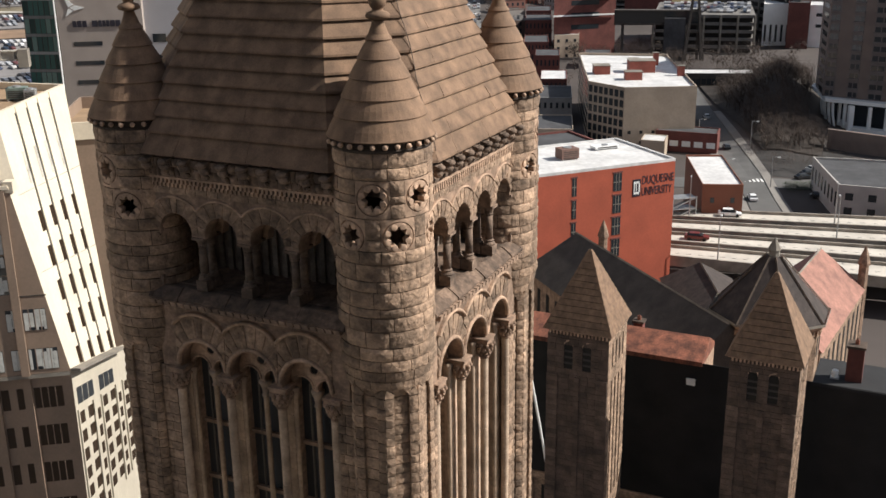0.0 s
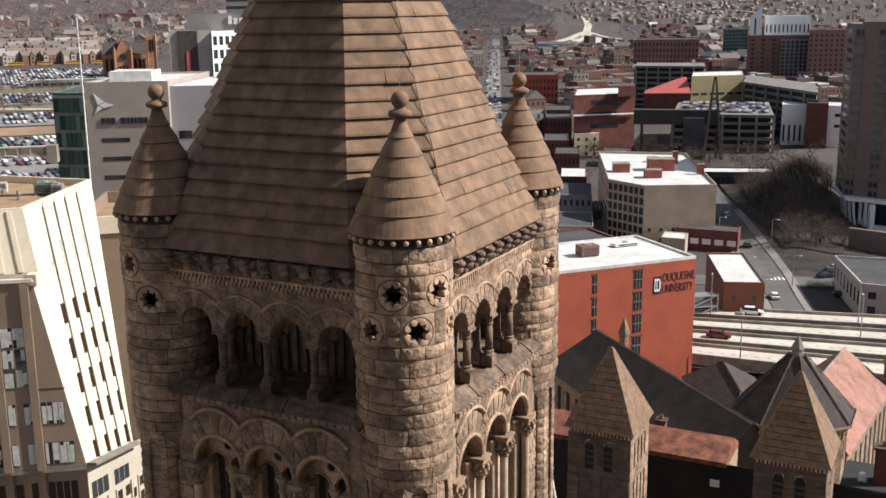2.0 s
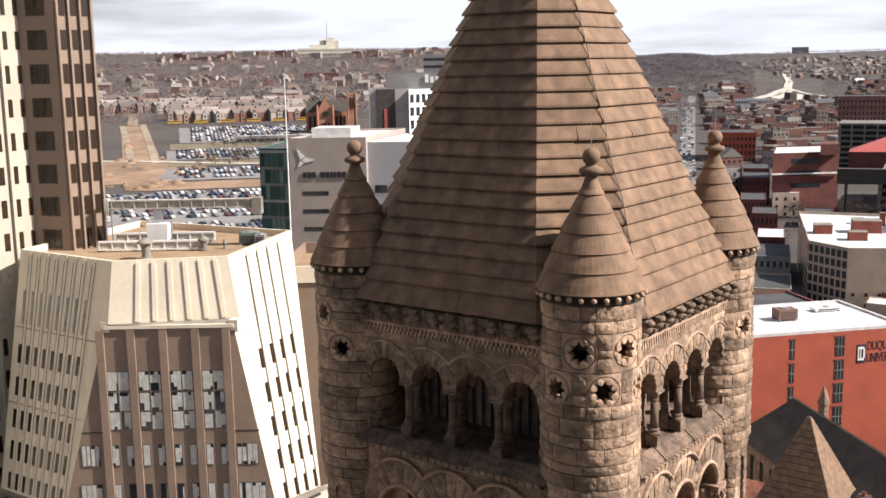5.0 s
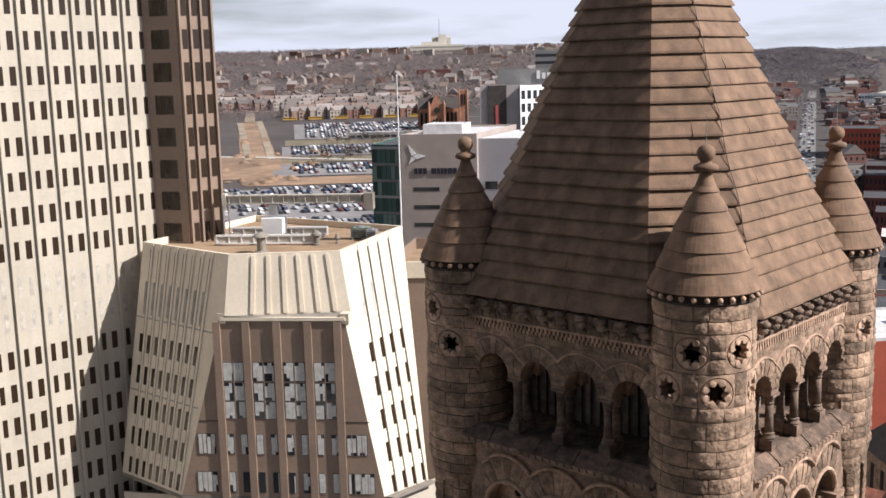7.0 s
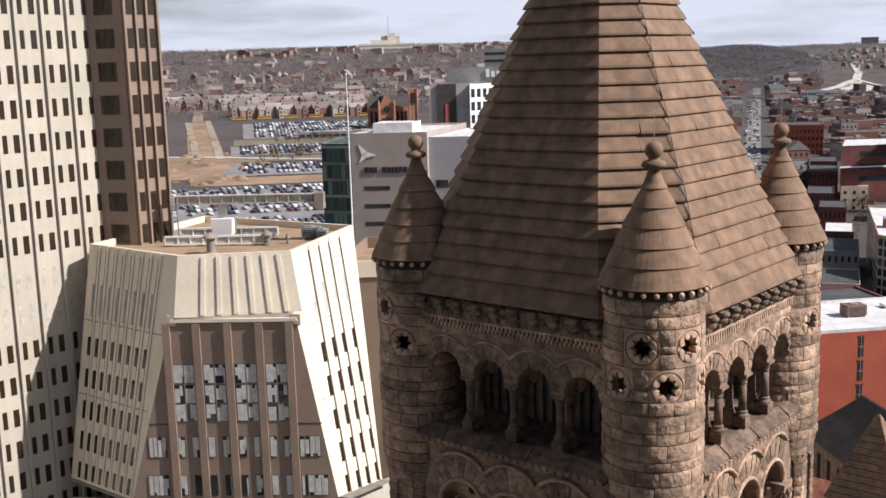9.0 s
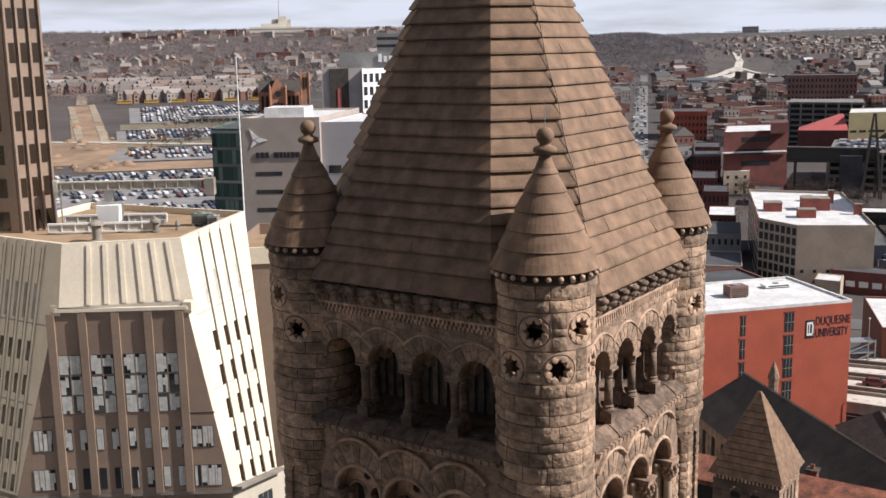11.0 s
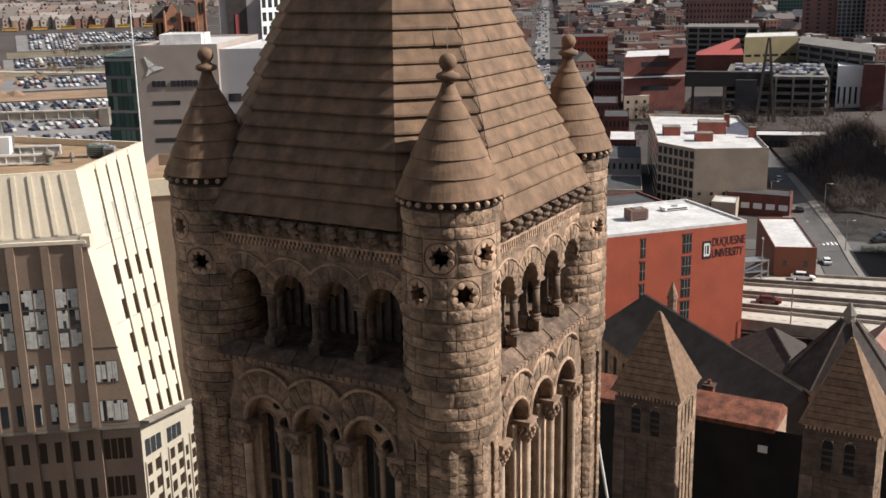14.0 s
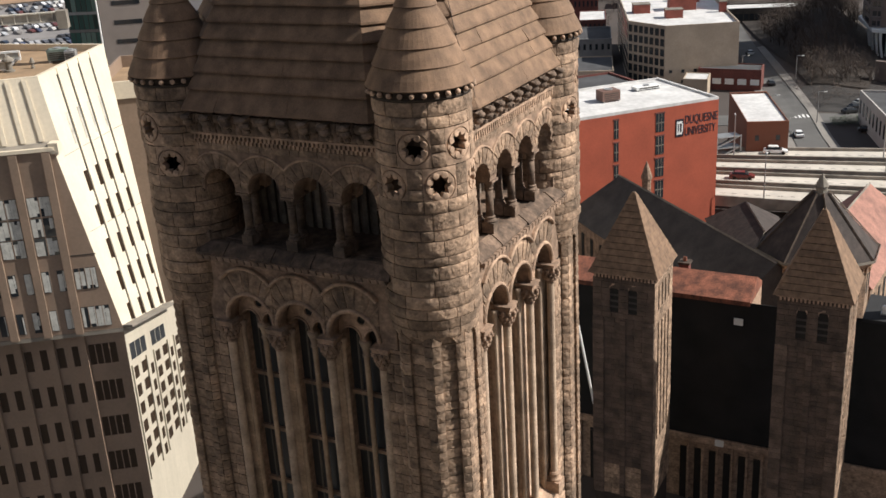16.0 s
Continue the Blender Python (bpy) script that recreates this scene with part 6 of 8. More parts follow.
building("brown_slab_tower", bearing_ring(-11.85, -9.7, 395, 22), 0, 61.3, material("warm_grey_concrete", (0.43, 0.385, 0.365), 0.85, 0.85, 5.0), DARK_ROOF, "warm grey windowless slab tower with a dark strip", [], 0.5)
b = bmesh.new()
rg = bearing_ring(-11.45, -10.45, 394.3, 0.6)
prism(b, [V((x, y, 20)) for x, y in rg], [V((x, y, 61.2)) for x, y in rg])
part("dark_strip", b, SLATE, bpy.data.objects["brown_slab_tower"])
b = bmesh.new()
rg = bearing_ring(-11.05, -10.85, 394.1, 0.3)
prism(b, [V((x, y, 42)) for x, y in rg], [V((x, y, 54)) for x, y in rg])
part("red_sign", b, RED_ROOF, bpy.data.objects["brown_slab_tower"])
building("white_grid_office", bearing_ring(-9.72, -5.0, 392, 25, 30), 0, 61.0, WHITE, WHITE_ROOF, "white grid-fronted office block", [(0, 16, 11, 0.62, 0.66, 8, 60)], 0.5, single=True)
building("hotel_penthouse", bearing_ring(-10.9, -6.5, 402, 12), 60.4, 67.0, GREY, DARK_ROOF, "dark rooftop plant and sign storey", [], 0.4)
hs = thing("rooftop_sign", Matrix.Identity(4), "white lettering bars on a rooftop sign", "sign")
for k in range(8):
    b = bmesh.new()
    p = at(-8.75 + 0.28 * k, 401.5, 0)
    m = pose(p.x, p.y, 0, 0, 0, 9)
    box(b, -0.65, 0.65, -0.3, 0, 63.2, 65.4 if k not in (0, 6) else 66.2, m)
    part("letter_bar", b, WHITE, hs)
building("grey_office_slab", bearing_ring(-8.9, -4.2, 720, 30), 0, 78, GREY, DARK_ROOF, "grey office slab on the rise", [(0, 1, 12, 1.0, 0.4, 20, 77)], 0.6)

# ---- blocks to the east ----
building("beige_loft_building", [(61.3, 311), (69.2, 298), (90.0, 297.7), (98.9, 365), (70.0, 373.6)], 0, 18.0, BEIGE, WHITE_ROOF, "beige brick loft building with a white roof",
         [(0, 7, 6, 0.7, 0.72, 0.5, 17.4), (4, 16, 6, 0.7, 0.7, 0.5, 17.4), (1, 6, 2, 0.25, 0.3, 0.5, 6.5)], 0.9, single=True)
for x, y, w, d, h in ((69, 330, 5, 5, 2.6), (76, 317, 5, 4, 2.4), (82, 332, 8, 6, 3.6), (92, 322, 2, 2, 3), (90, 345, 1.6, 1.6, 4), (84, 350, 3, 3, 1.6)):
    ob = thing("rooftop_hut", pose(x, y, 17.2, 0, 0, -5), "faded red rooftop hut on a white roof", "rooftop box", "rooftop huts")
    b = bmesh.new()
    box(b, -w / 2, w / 2, -d / 2, d / 2, 0, h)
    part("wall", b, ROOF_PLANT, ob)
    b = bmesh.new()
    box(b, -w / 2 - 0.15, w / 2 + 0.15, -d / 2 - 0.15, d / 2 + 0.15, h, h + 0.2)
    part("cap", b, CONC_DIRTY, ob)
building("brown_shop_row", [(78.3, 296), (93.7, 288), (97, 296), (81, 304)], 0, 6.0, DARK_BRICK, DARK_ROOF, "low brown shop row with pale panels", [(0, 5, 1, 0.7, 0.4, 0.5, 4.5)], 0.4, pane_mat=WHITE)
building("cream_shed", [(72, 288), (78, 285), (81, 293), (75, 296)], 0, 5.0, BEIGE, WHITE_ROOF, "small cream flat-roofed shed", [], 0.3)
for k, (a0, a1, d, dep, h, wl_, rf, lab) in enumerate(((8.2, 10.4, 300, 22, 7, BEIGE, DARK_ROOF, "low cream workshop with a dark roof"), (8.4, 10.3, 340, 24, 9, GREY, DARK_ROOF, "low grey flat-roofed workshop"),
        (8.6, 10.0, 385, 22, 8, DARK_BRICK, WHITE_ROOF, "low dark brick workshop"), (8.3, 9.6, 425, 20, 11, DARK_BRICK, DARK_ROOF, "dark brick terrace beyond the workshops"), (10.2, 12.6, 270, 14, 5, BEIGE, DARK_ROOF, "long low shed with a dark roof"))):
    building("workshop", bearing_ring(a0, a1, d, dep), 0, h, wl_, rf, lab, [(0, 6, 2, 0.4, 0.45, 0.5, h - 0.5)], 0.4, group="workshops")
for a0, a1, d, dep, h, lab in ((7.7, 9.0, 452, 26, 13, "dark brick terrace with rows of windows"), (7.75, 9.15, 520, 30, 15, "dark brick loft block"), (7.8, 9.1, 600, 30, 12, "low dark brick terrace"), (10.9, 12.3, 455, 14, 8, "low dark brick row below a school")):
    building("brick_terrace", bearing_ring(a0, a1, d, dep), 0, h, DARK_BRICK, DARK_ROOF, lab, [(0, 7, 3, 0.4, 0.5, 1, h - 0.5)], 0.5, group="brick terraces")
building("brick_school", bearing_ring(9.26, 12.45, 488, 45, 12), 0, 29, DARK_BRICK, WHITE_ROOF, "dark red brick school block with a white roof", [(0, 1, 3, 0.45, 0.4, 12, 28)], 0.8)
b = bmesh.new()
rg = bearing_ring(11.55, 12.4, 489, 18, 3)
prism(b, [V((x, y, 28.3)) for x, y in rg], [V((x, y, 33)) for x, y in rg])
part("lift_room", b, DARK_BRICK, bpy.data.objects["brick_school"])
b = bmesh.new()
rg = bearing_ring(9.22, 12.5, 486.5, 1.0, 12)
prism(b, [V((x, y, 19.6)) for x, y in rg], [V((x, y, 20.2)) for x, y in rg])
part("stone_band", b, WHITE, bpy.data.objects["brick_school"])
building("cream_base_block", bearing_ring(9.3, 10.6, 484, 30, 4), 0, 12, BEIGE, WHITE_ROOF, "cream rendered base block", [(0, 3, 3, 0.3, 0.4, 1, 11)], 0.4)
fb = thing("glazed_footbridge", Matrix.Identity(4), "dark glazed footbridge between brick blocks", "bridge")
p, r = at(12.4, 484, 0), at(16.8, 484, 0)
mid, turn = (p + r) / 2, math.degrees(math.atan2(r.y - p.y, r.x - p.x))
fl = (r - p).length / 2
for z0, z1, w, mat, nm in ((16.8, 17.6, 2.2, SLATE, "deck"), (17.6, 22.6, 1.9, GLASS, "glazing"), (22.6, 23.2, 2.3, SLATE, "roof")):
    b = bmesh.new()
    box(b, -fl, fl, -w, w, z0, z1, pose(mid.x, mid.y, 0, 0, 0, turn))
    part(nm, b, mat, fb)
for x in (-fl * 0.8, fl * 0.3, fl * 0.95):
    b = bmesh.new()
    box(b, x - 0.6, x + 0.6, -1, 1, 0, 16.8, pose(mid.x, mid.y, 0, 0, 0, turn))
    part("leg", b, SLATE, fb)
b = bmesh.new()
p = at(15.5, 482, 0)
box(b, -4.5, 4.5, -3, 3, 0, 20, pose(p.x, p.y, 0, 0, 0, turn))
part("stair_shaft", b, DARK_ROOF, fb)
st = thing("bridge_pylon", Matrix.Translation(at(16.5, 480)), "dark pointed steel bridge pylon", "tower")
for sx in (-1, 1):
    b = bmesh.new()
    prism(b, [V((sx * 4 - 0.8, -0.8, 0)), V((sx * 4 + 0.8, -0.8, 0)), V((sx * 4 + 0.8, 0.8, 0)), V((sx * 4 - 0.8, 0.8, 0))],
          [V((sx * 0.3 - 0.3, -0.3, 36)), V((sx * 0.3 + 0.3, -0.3, 36)), V((sx * 0.3 + 0.3, 0.3, 36)), V((sx * 0.3 - 0.3, 0.3, 36))])
    part("leg", b, SLATE, st)
for z in (12, 21, 26):
    b = bmesh.new()
    w = 4 - z * 0.1
    box(b, -w, w, -0.4, 0.4, z, z + 1.0)
    part("tie", b, SLATE, st)


GARAGE_CONC = material("dark_garage_concrete", (0.2, 0.185, 0.17), 0.9, 0.65, 6.0, 0.0, 0.7)


def garage(name, az0, az1, d, depth, z0, levels, skew, label):
    ob = thing(name, Matrix.Identity(4), label, "car park")
    rg = bearing_ring(az0, az1, d, depth, skew)
    c = outward(rg)
    for k in range(levels + 1):
        b = bmesh.new()
        z = z0 + 3.4 * k
        prism(b, [V((x, y, z)) for x, y in rg], [V((x, y, z + 1.3)) for x, y in rg])
        part("parapet_level", b, GARAGE_CONC, ob)
        if k < levels:
            # solid near-black fill stands in for the shaded open floor
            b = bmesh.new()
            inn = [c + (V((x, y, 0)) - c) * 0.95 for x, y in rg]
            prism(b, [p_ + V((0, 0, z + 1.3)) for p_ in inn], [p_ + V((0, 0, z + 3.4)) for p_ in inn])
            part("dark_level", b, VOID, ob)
    for k in range(7):
        b = bmesh.new()
        f = k / 6
        x, y = rg[0][0] + (rg[1][0] - rg[0][0]) * f, rg[0][1] + (rg[1][1] - rg[0][1]) * f
        box(b, x - 0.4, x + 0.4, y - 0.5, y + 0.6, z0, z0 + 3.4 * levels + 1)
        part("column", b, CONC_DIRTY, ob)
    return ob


deck_garage = garage("parking_garage", 14.4, 19.5, 502, 62, 1.2, 5, 0, "open concrete parking garage with cars on its roof")
roof_cars = bmesh.new()
for r_ in range(8):
    for k in range(26):
        if rnd.random() < 0.7 and r_ % 3 != 2:
            p = at(15.0 + 0.165 * k, 512 + 6 * r_, 0)
            m = pose(p.x, p.y, 19.5, 0, 0, -16 + 90)
            prof = [(-2.3, 0.3), (2.3, 0.3), (2.3, 0.75), (1.3, 0.9), (0.5, 1.45), (-1.4, 1.45), (-2.1, 0.95), (-2.3, 0.9)]
            prism(roof_cars, [m @ V((x, -0.9, z)) for x, z in prof], [m @ V((x, 0.9, z)) for x, z in prof])
tagged(part("rooftop_cars", roof_cars, CAR_PAINT), "cars parked on the roof of a parking garage", "cars", kind="stuff")
garage("parking_garage", 12.4, 16.0, 695, 40, 6, 7, -6, "open concrete parking garage with a pale roof")
garage("parking_garage", 17.9, 21.6, 600, 60, 6, 6, -70, "long ramped concrete parking garage")
building("yellow_hall", bearing_ring(15.3, 17.9, 608, 40, 15), 0, 30, YELLOW_WALL, WHITE_ROOF, "dull yellow hall with a dark square sign", [(0, 6, 1, 0.7, 0.3, 18, 22)], 0.5)
rr = thing("red_hip_roof_hall", Matrix.Identity(4), "low hall under a bright red hipped roof", "building")
p, r = at(12.9, 602), at(15.3, 604)
bk = ((p + r) / 2).normalized() * 22
b = bmesh.new()
prism(b, [V((p.x, p.y, 4)), V((r.x, r.y, 4)), V((r.x + bk.x, r.y + bk.y, 4)), V((p.x + bk.x, p.y + bk.y, 4))], [V((p.x, p.y, 21)), V((r.x, r.y, 21)), V((r.x + bk.x, r.y + bk.y, 21)), V((p.x + bk.x, p.y + bk.y, 21))])
part("wall", b, DARK_BRICK, rr)
b = bmesh.new()
pk = p.lerp(r, 0.85) + bk * 0.5
prism(b, [V((p.x, p.y, 21)), V((r.x, r.y, 21)), V((r.x + bk.x, r.y + bk.y, 21)), V((p.x + bk.x, p.y + bk.y, 21))],
      [V((pk.x - 1, pk.y - 1, 29)), V((pk.x + 1, pk.y - 1, 29)), V((pk.x + 1, pk.y + 1, 29)), V((pk.x - 1, pk.y + 1, 29))])
part("roof", b, RED_ROOF, rr)
wh = building("white_arena_block", bearing_ring(19.87, 21.2, 530, 60, 2), 0, 22, WHITE, WHITE_ROOF, "white panelled hall beside a brick tower", [(0, 5, 1, 0.4, 0.6, 2, 15)], 0.6)
building("brick_clock_tower", bearing_ring(21.05, 22.1, 522, 14), 0, 23.5, DARK_BRICK, DARK_ROOF, "square brick tower with a pale round plaque", [], 0.5)
building("white_side_block", bearing_ring(22.1, 23.0, 528, 20), 0, 22, WHITE, WHITE_ROOF, "white rendered side block", [(0, 1, 2, 0.3, 0.3, 10, 20)], 0.5)
building("transit_hall", bearing_ring(15.9, 19.7, 415, 12, 4), 0, 6.0, SLATE, WHITE_ROOF, "long low glazed transit hall with a white roof", [(0, 14, 1, 0.85, 0.5, 0.5, 5)], 0.5)
APT_BRICK = material("grey_brown_brick", (0.19, 0.145, 0.125), 0.85, 0.75, 4.0)
# apartment tower on its podium
def ground_ring(*places):
    return [(p.x, p.y) for p in (at(a, d, 0) for a, d in places)]


AP = ground_ring((22.69, 374), (23.07, 355), (29.5, 343), (29.5, 375), (23.4, 392))
apt = building("apartment_tower", AP, 9, 62, APT_BRICK, DARK_ROOF, "tall brown brick apartment tower with paired windows", [], 0.8)
pa_, pb_ = V((*AP[1], 0)), V((*AP[2], 0))
q = [pa_ + V((0, 0, 61)), pb_ + V((0, 0, 61)), pb_ + V((0, 0, 9)), pa_ + V((0, 0, 9))]
pl_ = V((*AP[0], 0))
ql4 = [pl_ + V((0, 0, 61)), pa_ + V((0, 0, 61)), pa_ + V((0, 0, 9)), pl_ + V((0, 0, 9))]
b = bmesh.new()
c_ = (pa_ + pb_) / 2 + V((4, 14, 0))
box(b, c_.x - 7, c_.x + 7, c_.y - 5, c_.y + 5, 61, 65)
part("lift_room", b, APT_BRICK, apt)
GREY_SPANDREL = material("grey_spandrel", (0.17, 0.145, 0.14), 0.8, 0.75, 3.0)
FLOORS = 18
for s0, s1 in ((0.015, 0.075), (0.19, 0.255), (0.345, 0.44), (0.53, 0.595), (0.68, 0.745), (0.83, 0.93)):
    b = bmesh.new()
    pane(b, q, s0 - 0.006, s1 + 0.006, 0.005, 0.995, 0.08)
    part("spandrel", b, GREY_SPANDREL, apt)
    rest = bmesh.new()
    for r_ in range(FLOORS):
        t0 = (r_ + 0.28) / FLOORS
        sm = s0 + (s1 - s0) * rnd.uniform(0.45, 0.6)
        for a, c in ((s0, sm - 0.004), (sm + 0.004, s1)):
            pane(rest, q, a, c, t0, t0 + 0.52 / FLOORS, 0.12)
    tagged(part("windows", rest, GLASS, apt), kind="stuff")
    for r_ in range(FLOORS):
        b = bmesh.new()
        pane(b, q, s0 - 0.008, s1 + 0.008, (r_ + 0.83) / FLOORS, (r_ + 0.93) / FLOORS, 0.7)
        part("balcony", b, GREY_SPANDREL, apt)
rest = bmesh.new()
for r_ in range(FLOORS):
    pane(rest, ql4, 0.3, 0.85, (r_ + 0.25) / FLOORS, (r_ + 0.75) / FLOORS, 0.1)
tagged(part("windows", rest, GLASS, apt), kind="stuff")
pod = thing("white_podium", Matrix.Identity(4), "white framed podium with curved ribs under an apartment tower", "building")
rg = ground_ring((22.5, 376), (23.2, 351), (29.6, 339), (29.6, 378), (23.3, 394))
b = bmesh.new()
prism(b, [V((x, y, 8.0)) for x, y in rg], [V((x, y, 9.1)) for x, y in rg])
part("slab", b, WHITE, pod)
r5 = ground_ring((23.9, 355), (24.5, 345), (29.6, 335), (29.6, 338), (24.6, 348), (24.1, 358))
b = bmesh.new()
prism(b, [V((x, y, 0.3)) for x, y in r5], [V((x, y, 1.5)) for x, y in r5])
part("beam", b, WHITE, pod)
for a, d, w in ((23.95, 354, 0.4), (24.2, 350, 0.4), (24.5, 345.5, 0.75), (25.4, 343.8, 0.45), (26.2, 342, 0.45), (27.0, 340.6, 0.45), (27.8, 339, 0.45), (28.6, 337.5, 0.45)):
    p = at(a, d, 0)
    b = bmesh.new()
    box(b, p.x - w, p.x + w, p.y - w, p.y + w, 0.3, 8.0)
    part("column", b, WHITE, pod)
for a, d in ((23.05, 362), (23.2, 357), (23.4, 353), (23.6, 351)):
    p = at(a, d, 0)
    line = [(2.4 * (1 - math.cos(k / 8 * 1.4)), 8.0 - 11 * k / 8) for k in range(9)]
    b = bmesh.new()
    for (o0, z0), (o1, z1) in zip(line, line[1:]):
        prism(b, [V((p.x + o0 - 0.3, p.y - 0.4, z0)), V((p.x + o0 + 0.3, p.y - 0.4, z0)), V((p.x + o0 + 0.3, p.y + 0.4, z0)), V((p.x + o0 - 0.3, p.y + 0.4, z0))],
              [V((p.x + o1 - 0.3, p.y - 0.4, z1)), V((p.x + o1 + 0.3, p.y - 0.4, z1)), V((p.x + o1 + 0.3, p.y + 0.4, z1)), V((p.x + o1 - 0.3, p.y + 0.4, z1))])
    part("curved_rib", b, WHITE, pod)
rw = ground_ring((23.6, 362), (24.6, 352), (29.6, 342), (29.6, 360), (24, 372))
b = bmesh.new()
prism(b, [V((x, y, -3)) for x, y in rw], [V((x, y, 8.0)) for x, y in rw])
part("recess_wall", b, GLASS, pod)
b = bmesh.new()
prism(b, [V((x, y, -4)) for x, y in r5], [V((x, y, 0.3)) for x, y in r5])
part("base_wall", b, APT_BRICK, pod, "brown brick base wall")
r6 = ground_ring((23.5, 318), (29.8, 306), (29.8, 307.5), (23.5, 319.5))
b = bmesh.new()
prism(b, [V((x, y, -1)) for x, y in r6], [V((x, y, 5.8)) for x, y in r6])
part("terrace_wall", b, APT_BRICK, pod, "brown brick terrace wall")
HALL_STONE = material("pale_grey_stone", (0.48, 0.45, 0.42), 0.85, 0.8, 4.0)
GB = [(105.4, 249.7), (100.5, 222.8), (122, 212), (136, 238)]
building("grey_stone_hall", GB, 0, 8.0, HALL_STONE, DARK_ROOF, "pale grey stone hall with tall narrow windows", [(0, 8, 1, 0.35, 0.6, 1.5, 7), (1, 5, 2, 0.35, 0.5, 0.5, 7)], 0.6, single=True)

# ---- roads, cars, lots ----
def ribbon(name, pts, width, mat, label, lift=0.15, thick=0.3, kind="structure"):
    """A road laid on the ground along a line of points."""
    b = bmesh.new()
    fine = []
    for p, q in zip(pts, pts[1:]):
        n = max(1, int(math.dist(p, q) / 15))
        fine += [(p[0] + (q[0] - p[0]) * k / n, p[1] + (q[1] - p[1]) * k / n) for k in range(n)]
    fine.append(pts[-1])
    rows = []
    for i, (x, y) in enumerate(fine):
        a, c = fine[max(0, i - 1)], fine[min(len(fine) - 1, i + 1)]
        d = Vector((c[0] - a[0], c[1] - a[1], 0)).normalized()
        s = Vector((d.y, -d.x, 0)) * width / 2
        rows.append([b.verts.new((x + e * s.x, y + e * s.y, ground_z(x + e * s.x, y + e * s.y) + h)) for e, h in ((-1, lift - thick), (-1, lift), (0, lift), (1, lift), (1, lift - thick))])
    for r0, r1 in zip(rows, rows[1:]):
        for k in range(4):
            b.faces.new((r0[k], r0[k + 1], r1[k + 1], r1[k]))
    ob = part(name, b, mat)
    return tagged(ob, label, "road", kind=kind)


ROADM = material("worn_grey_road", (0.120, 0.116, 0.112), 0.9, 0.75, 10.0, 0.0, 0.3)
WALKM = material("pale_pavement", (0.24, 0.22, 0.2), 0.9, 0.8, 6.0, 0.0, 0.5)
ribbon("road", [(79, 185), (87.5, 230), (94, 261), (100.3, 303), (108.5, 350), (118, 405)], 6.8, ROADM, "grey two-lane street between kerbs")
ribbon("pavement", [(79.5, 215), (83.5, 235), (89.2, 262), (95.5, 303)], 2.4, WALKM, "pale concrete pavement along the street", 0.32)
ribbon("pavement", [(89.5, 215), (93.6, 238), (98.6, 262), (105, 303), (113, 350)], 2.2, WALKM, "pale concrete pavement along the street", 0.32)
ribbon("road", [(60, 262), (130, 248), (210, 228)], 10, ROADM, "grey cross street between kerbs")
AVENUE = material("sunlit_worn_avenue", (0.2, 0.19, 0.18), 0.9, 0.75, 10.0, 0.0, 0.3)
ribbon("road", [(at(a_, d_).x, at(a_, d_).y) for a_, d_ in ((4.85, 430), (4.93, 700), (5.05, 1100), (5.15, 1900))], 11, AVENUE, "long pale avenue running away between brick blocks")
ribbon("road", [(20, 330), (45, 420), (52, 480)], 9, ROADM, "grey side street")
ribbon("road", [(-330, 560), (-180, 600), (-60, 640)], 9, material("pale_road", (0.5, 0.46, 0.4), 0.9, 0.8, 10.0), "pale concrete road across the car parks")
ribbon("road", [(-500, 1000), (-330, 955), (-120, 900)], 8, ROADM, "grey road below the terraces")

for k in range(7):
    b = bmesh.new()
    x, y = 91.0 + 1.0 * k, 258.5 - 0.2 * k
    box(b, -0.25, 0.25, -1.6, 1.6, 0.16, 0.175, pose(x, y, ground_z(x, y), 0, 0, -10))
    tagged(part("crossing_bar", b, WHITE), "white painted bar of a street crossing", "road marking", kind="structure")

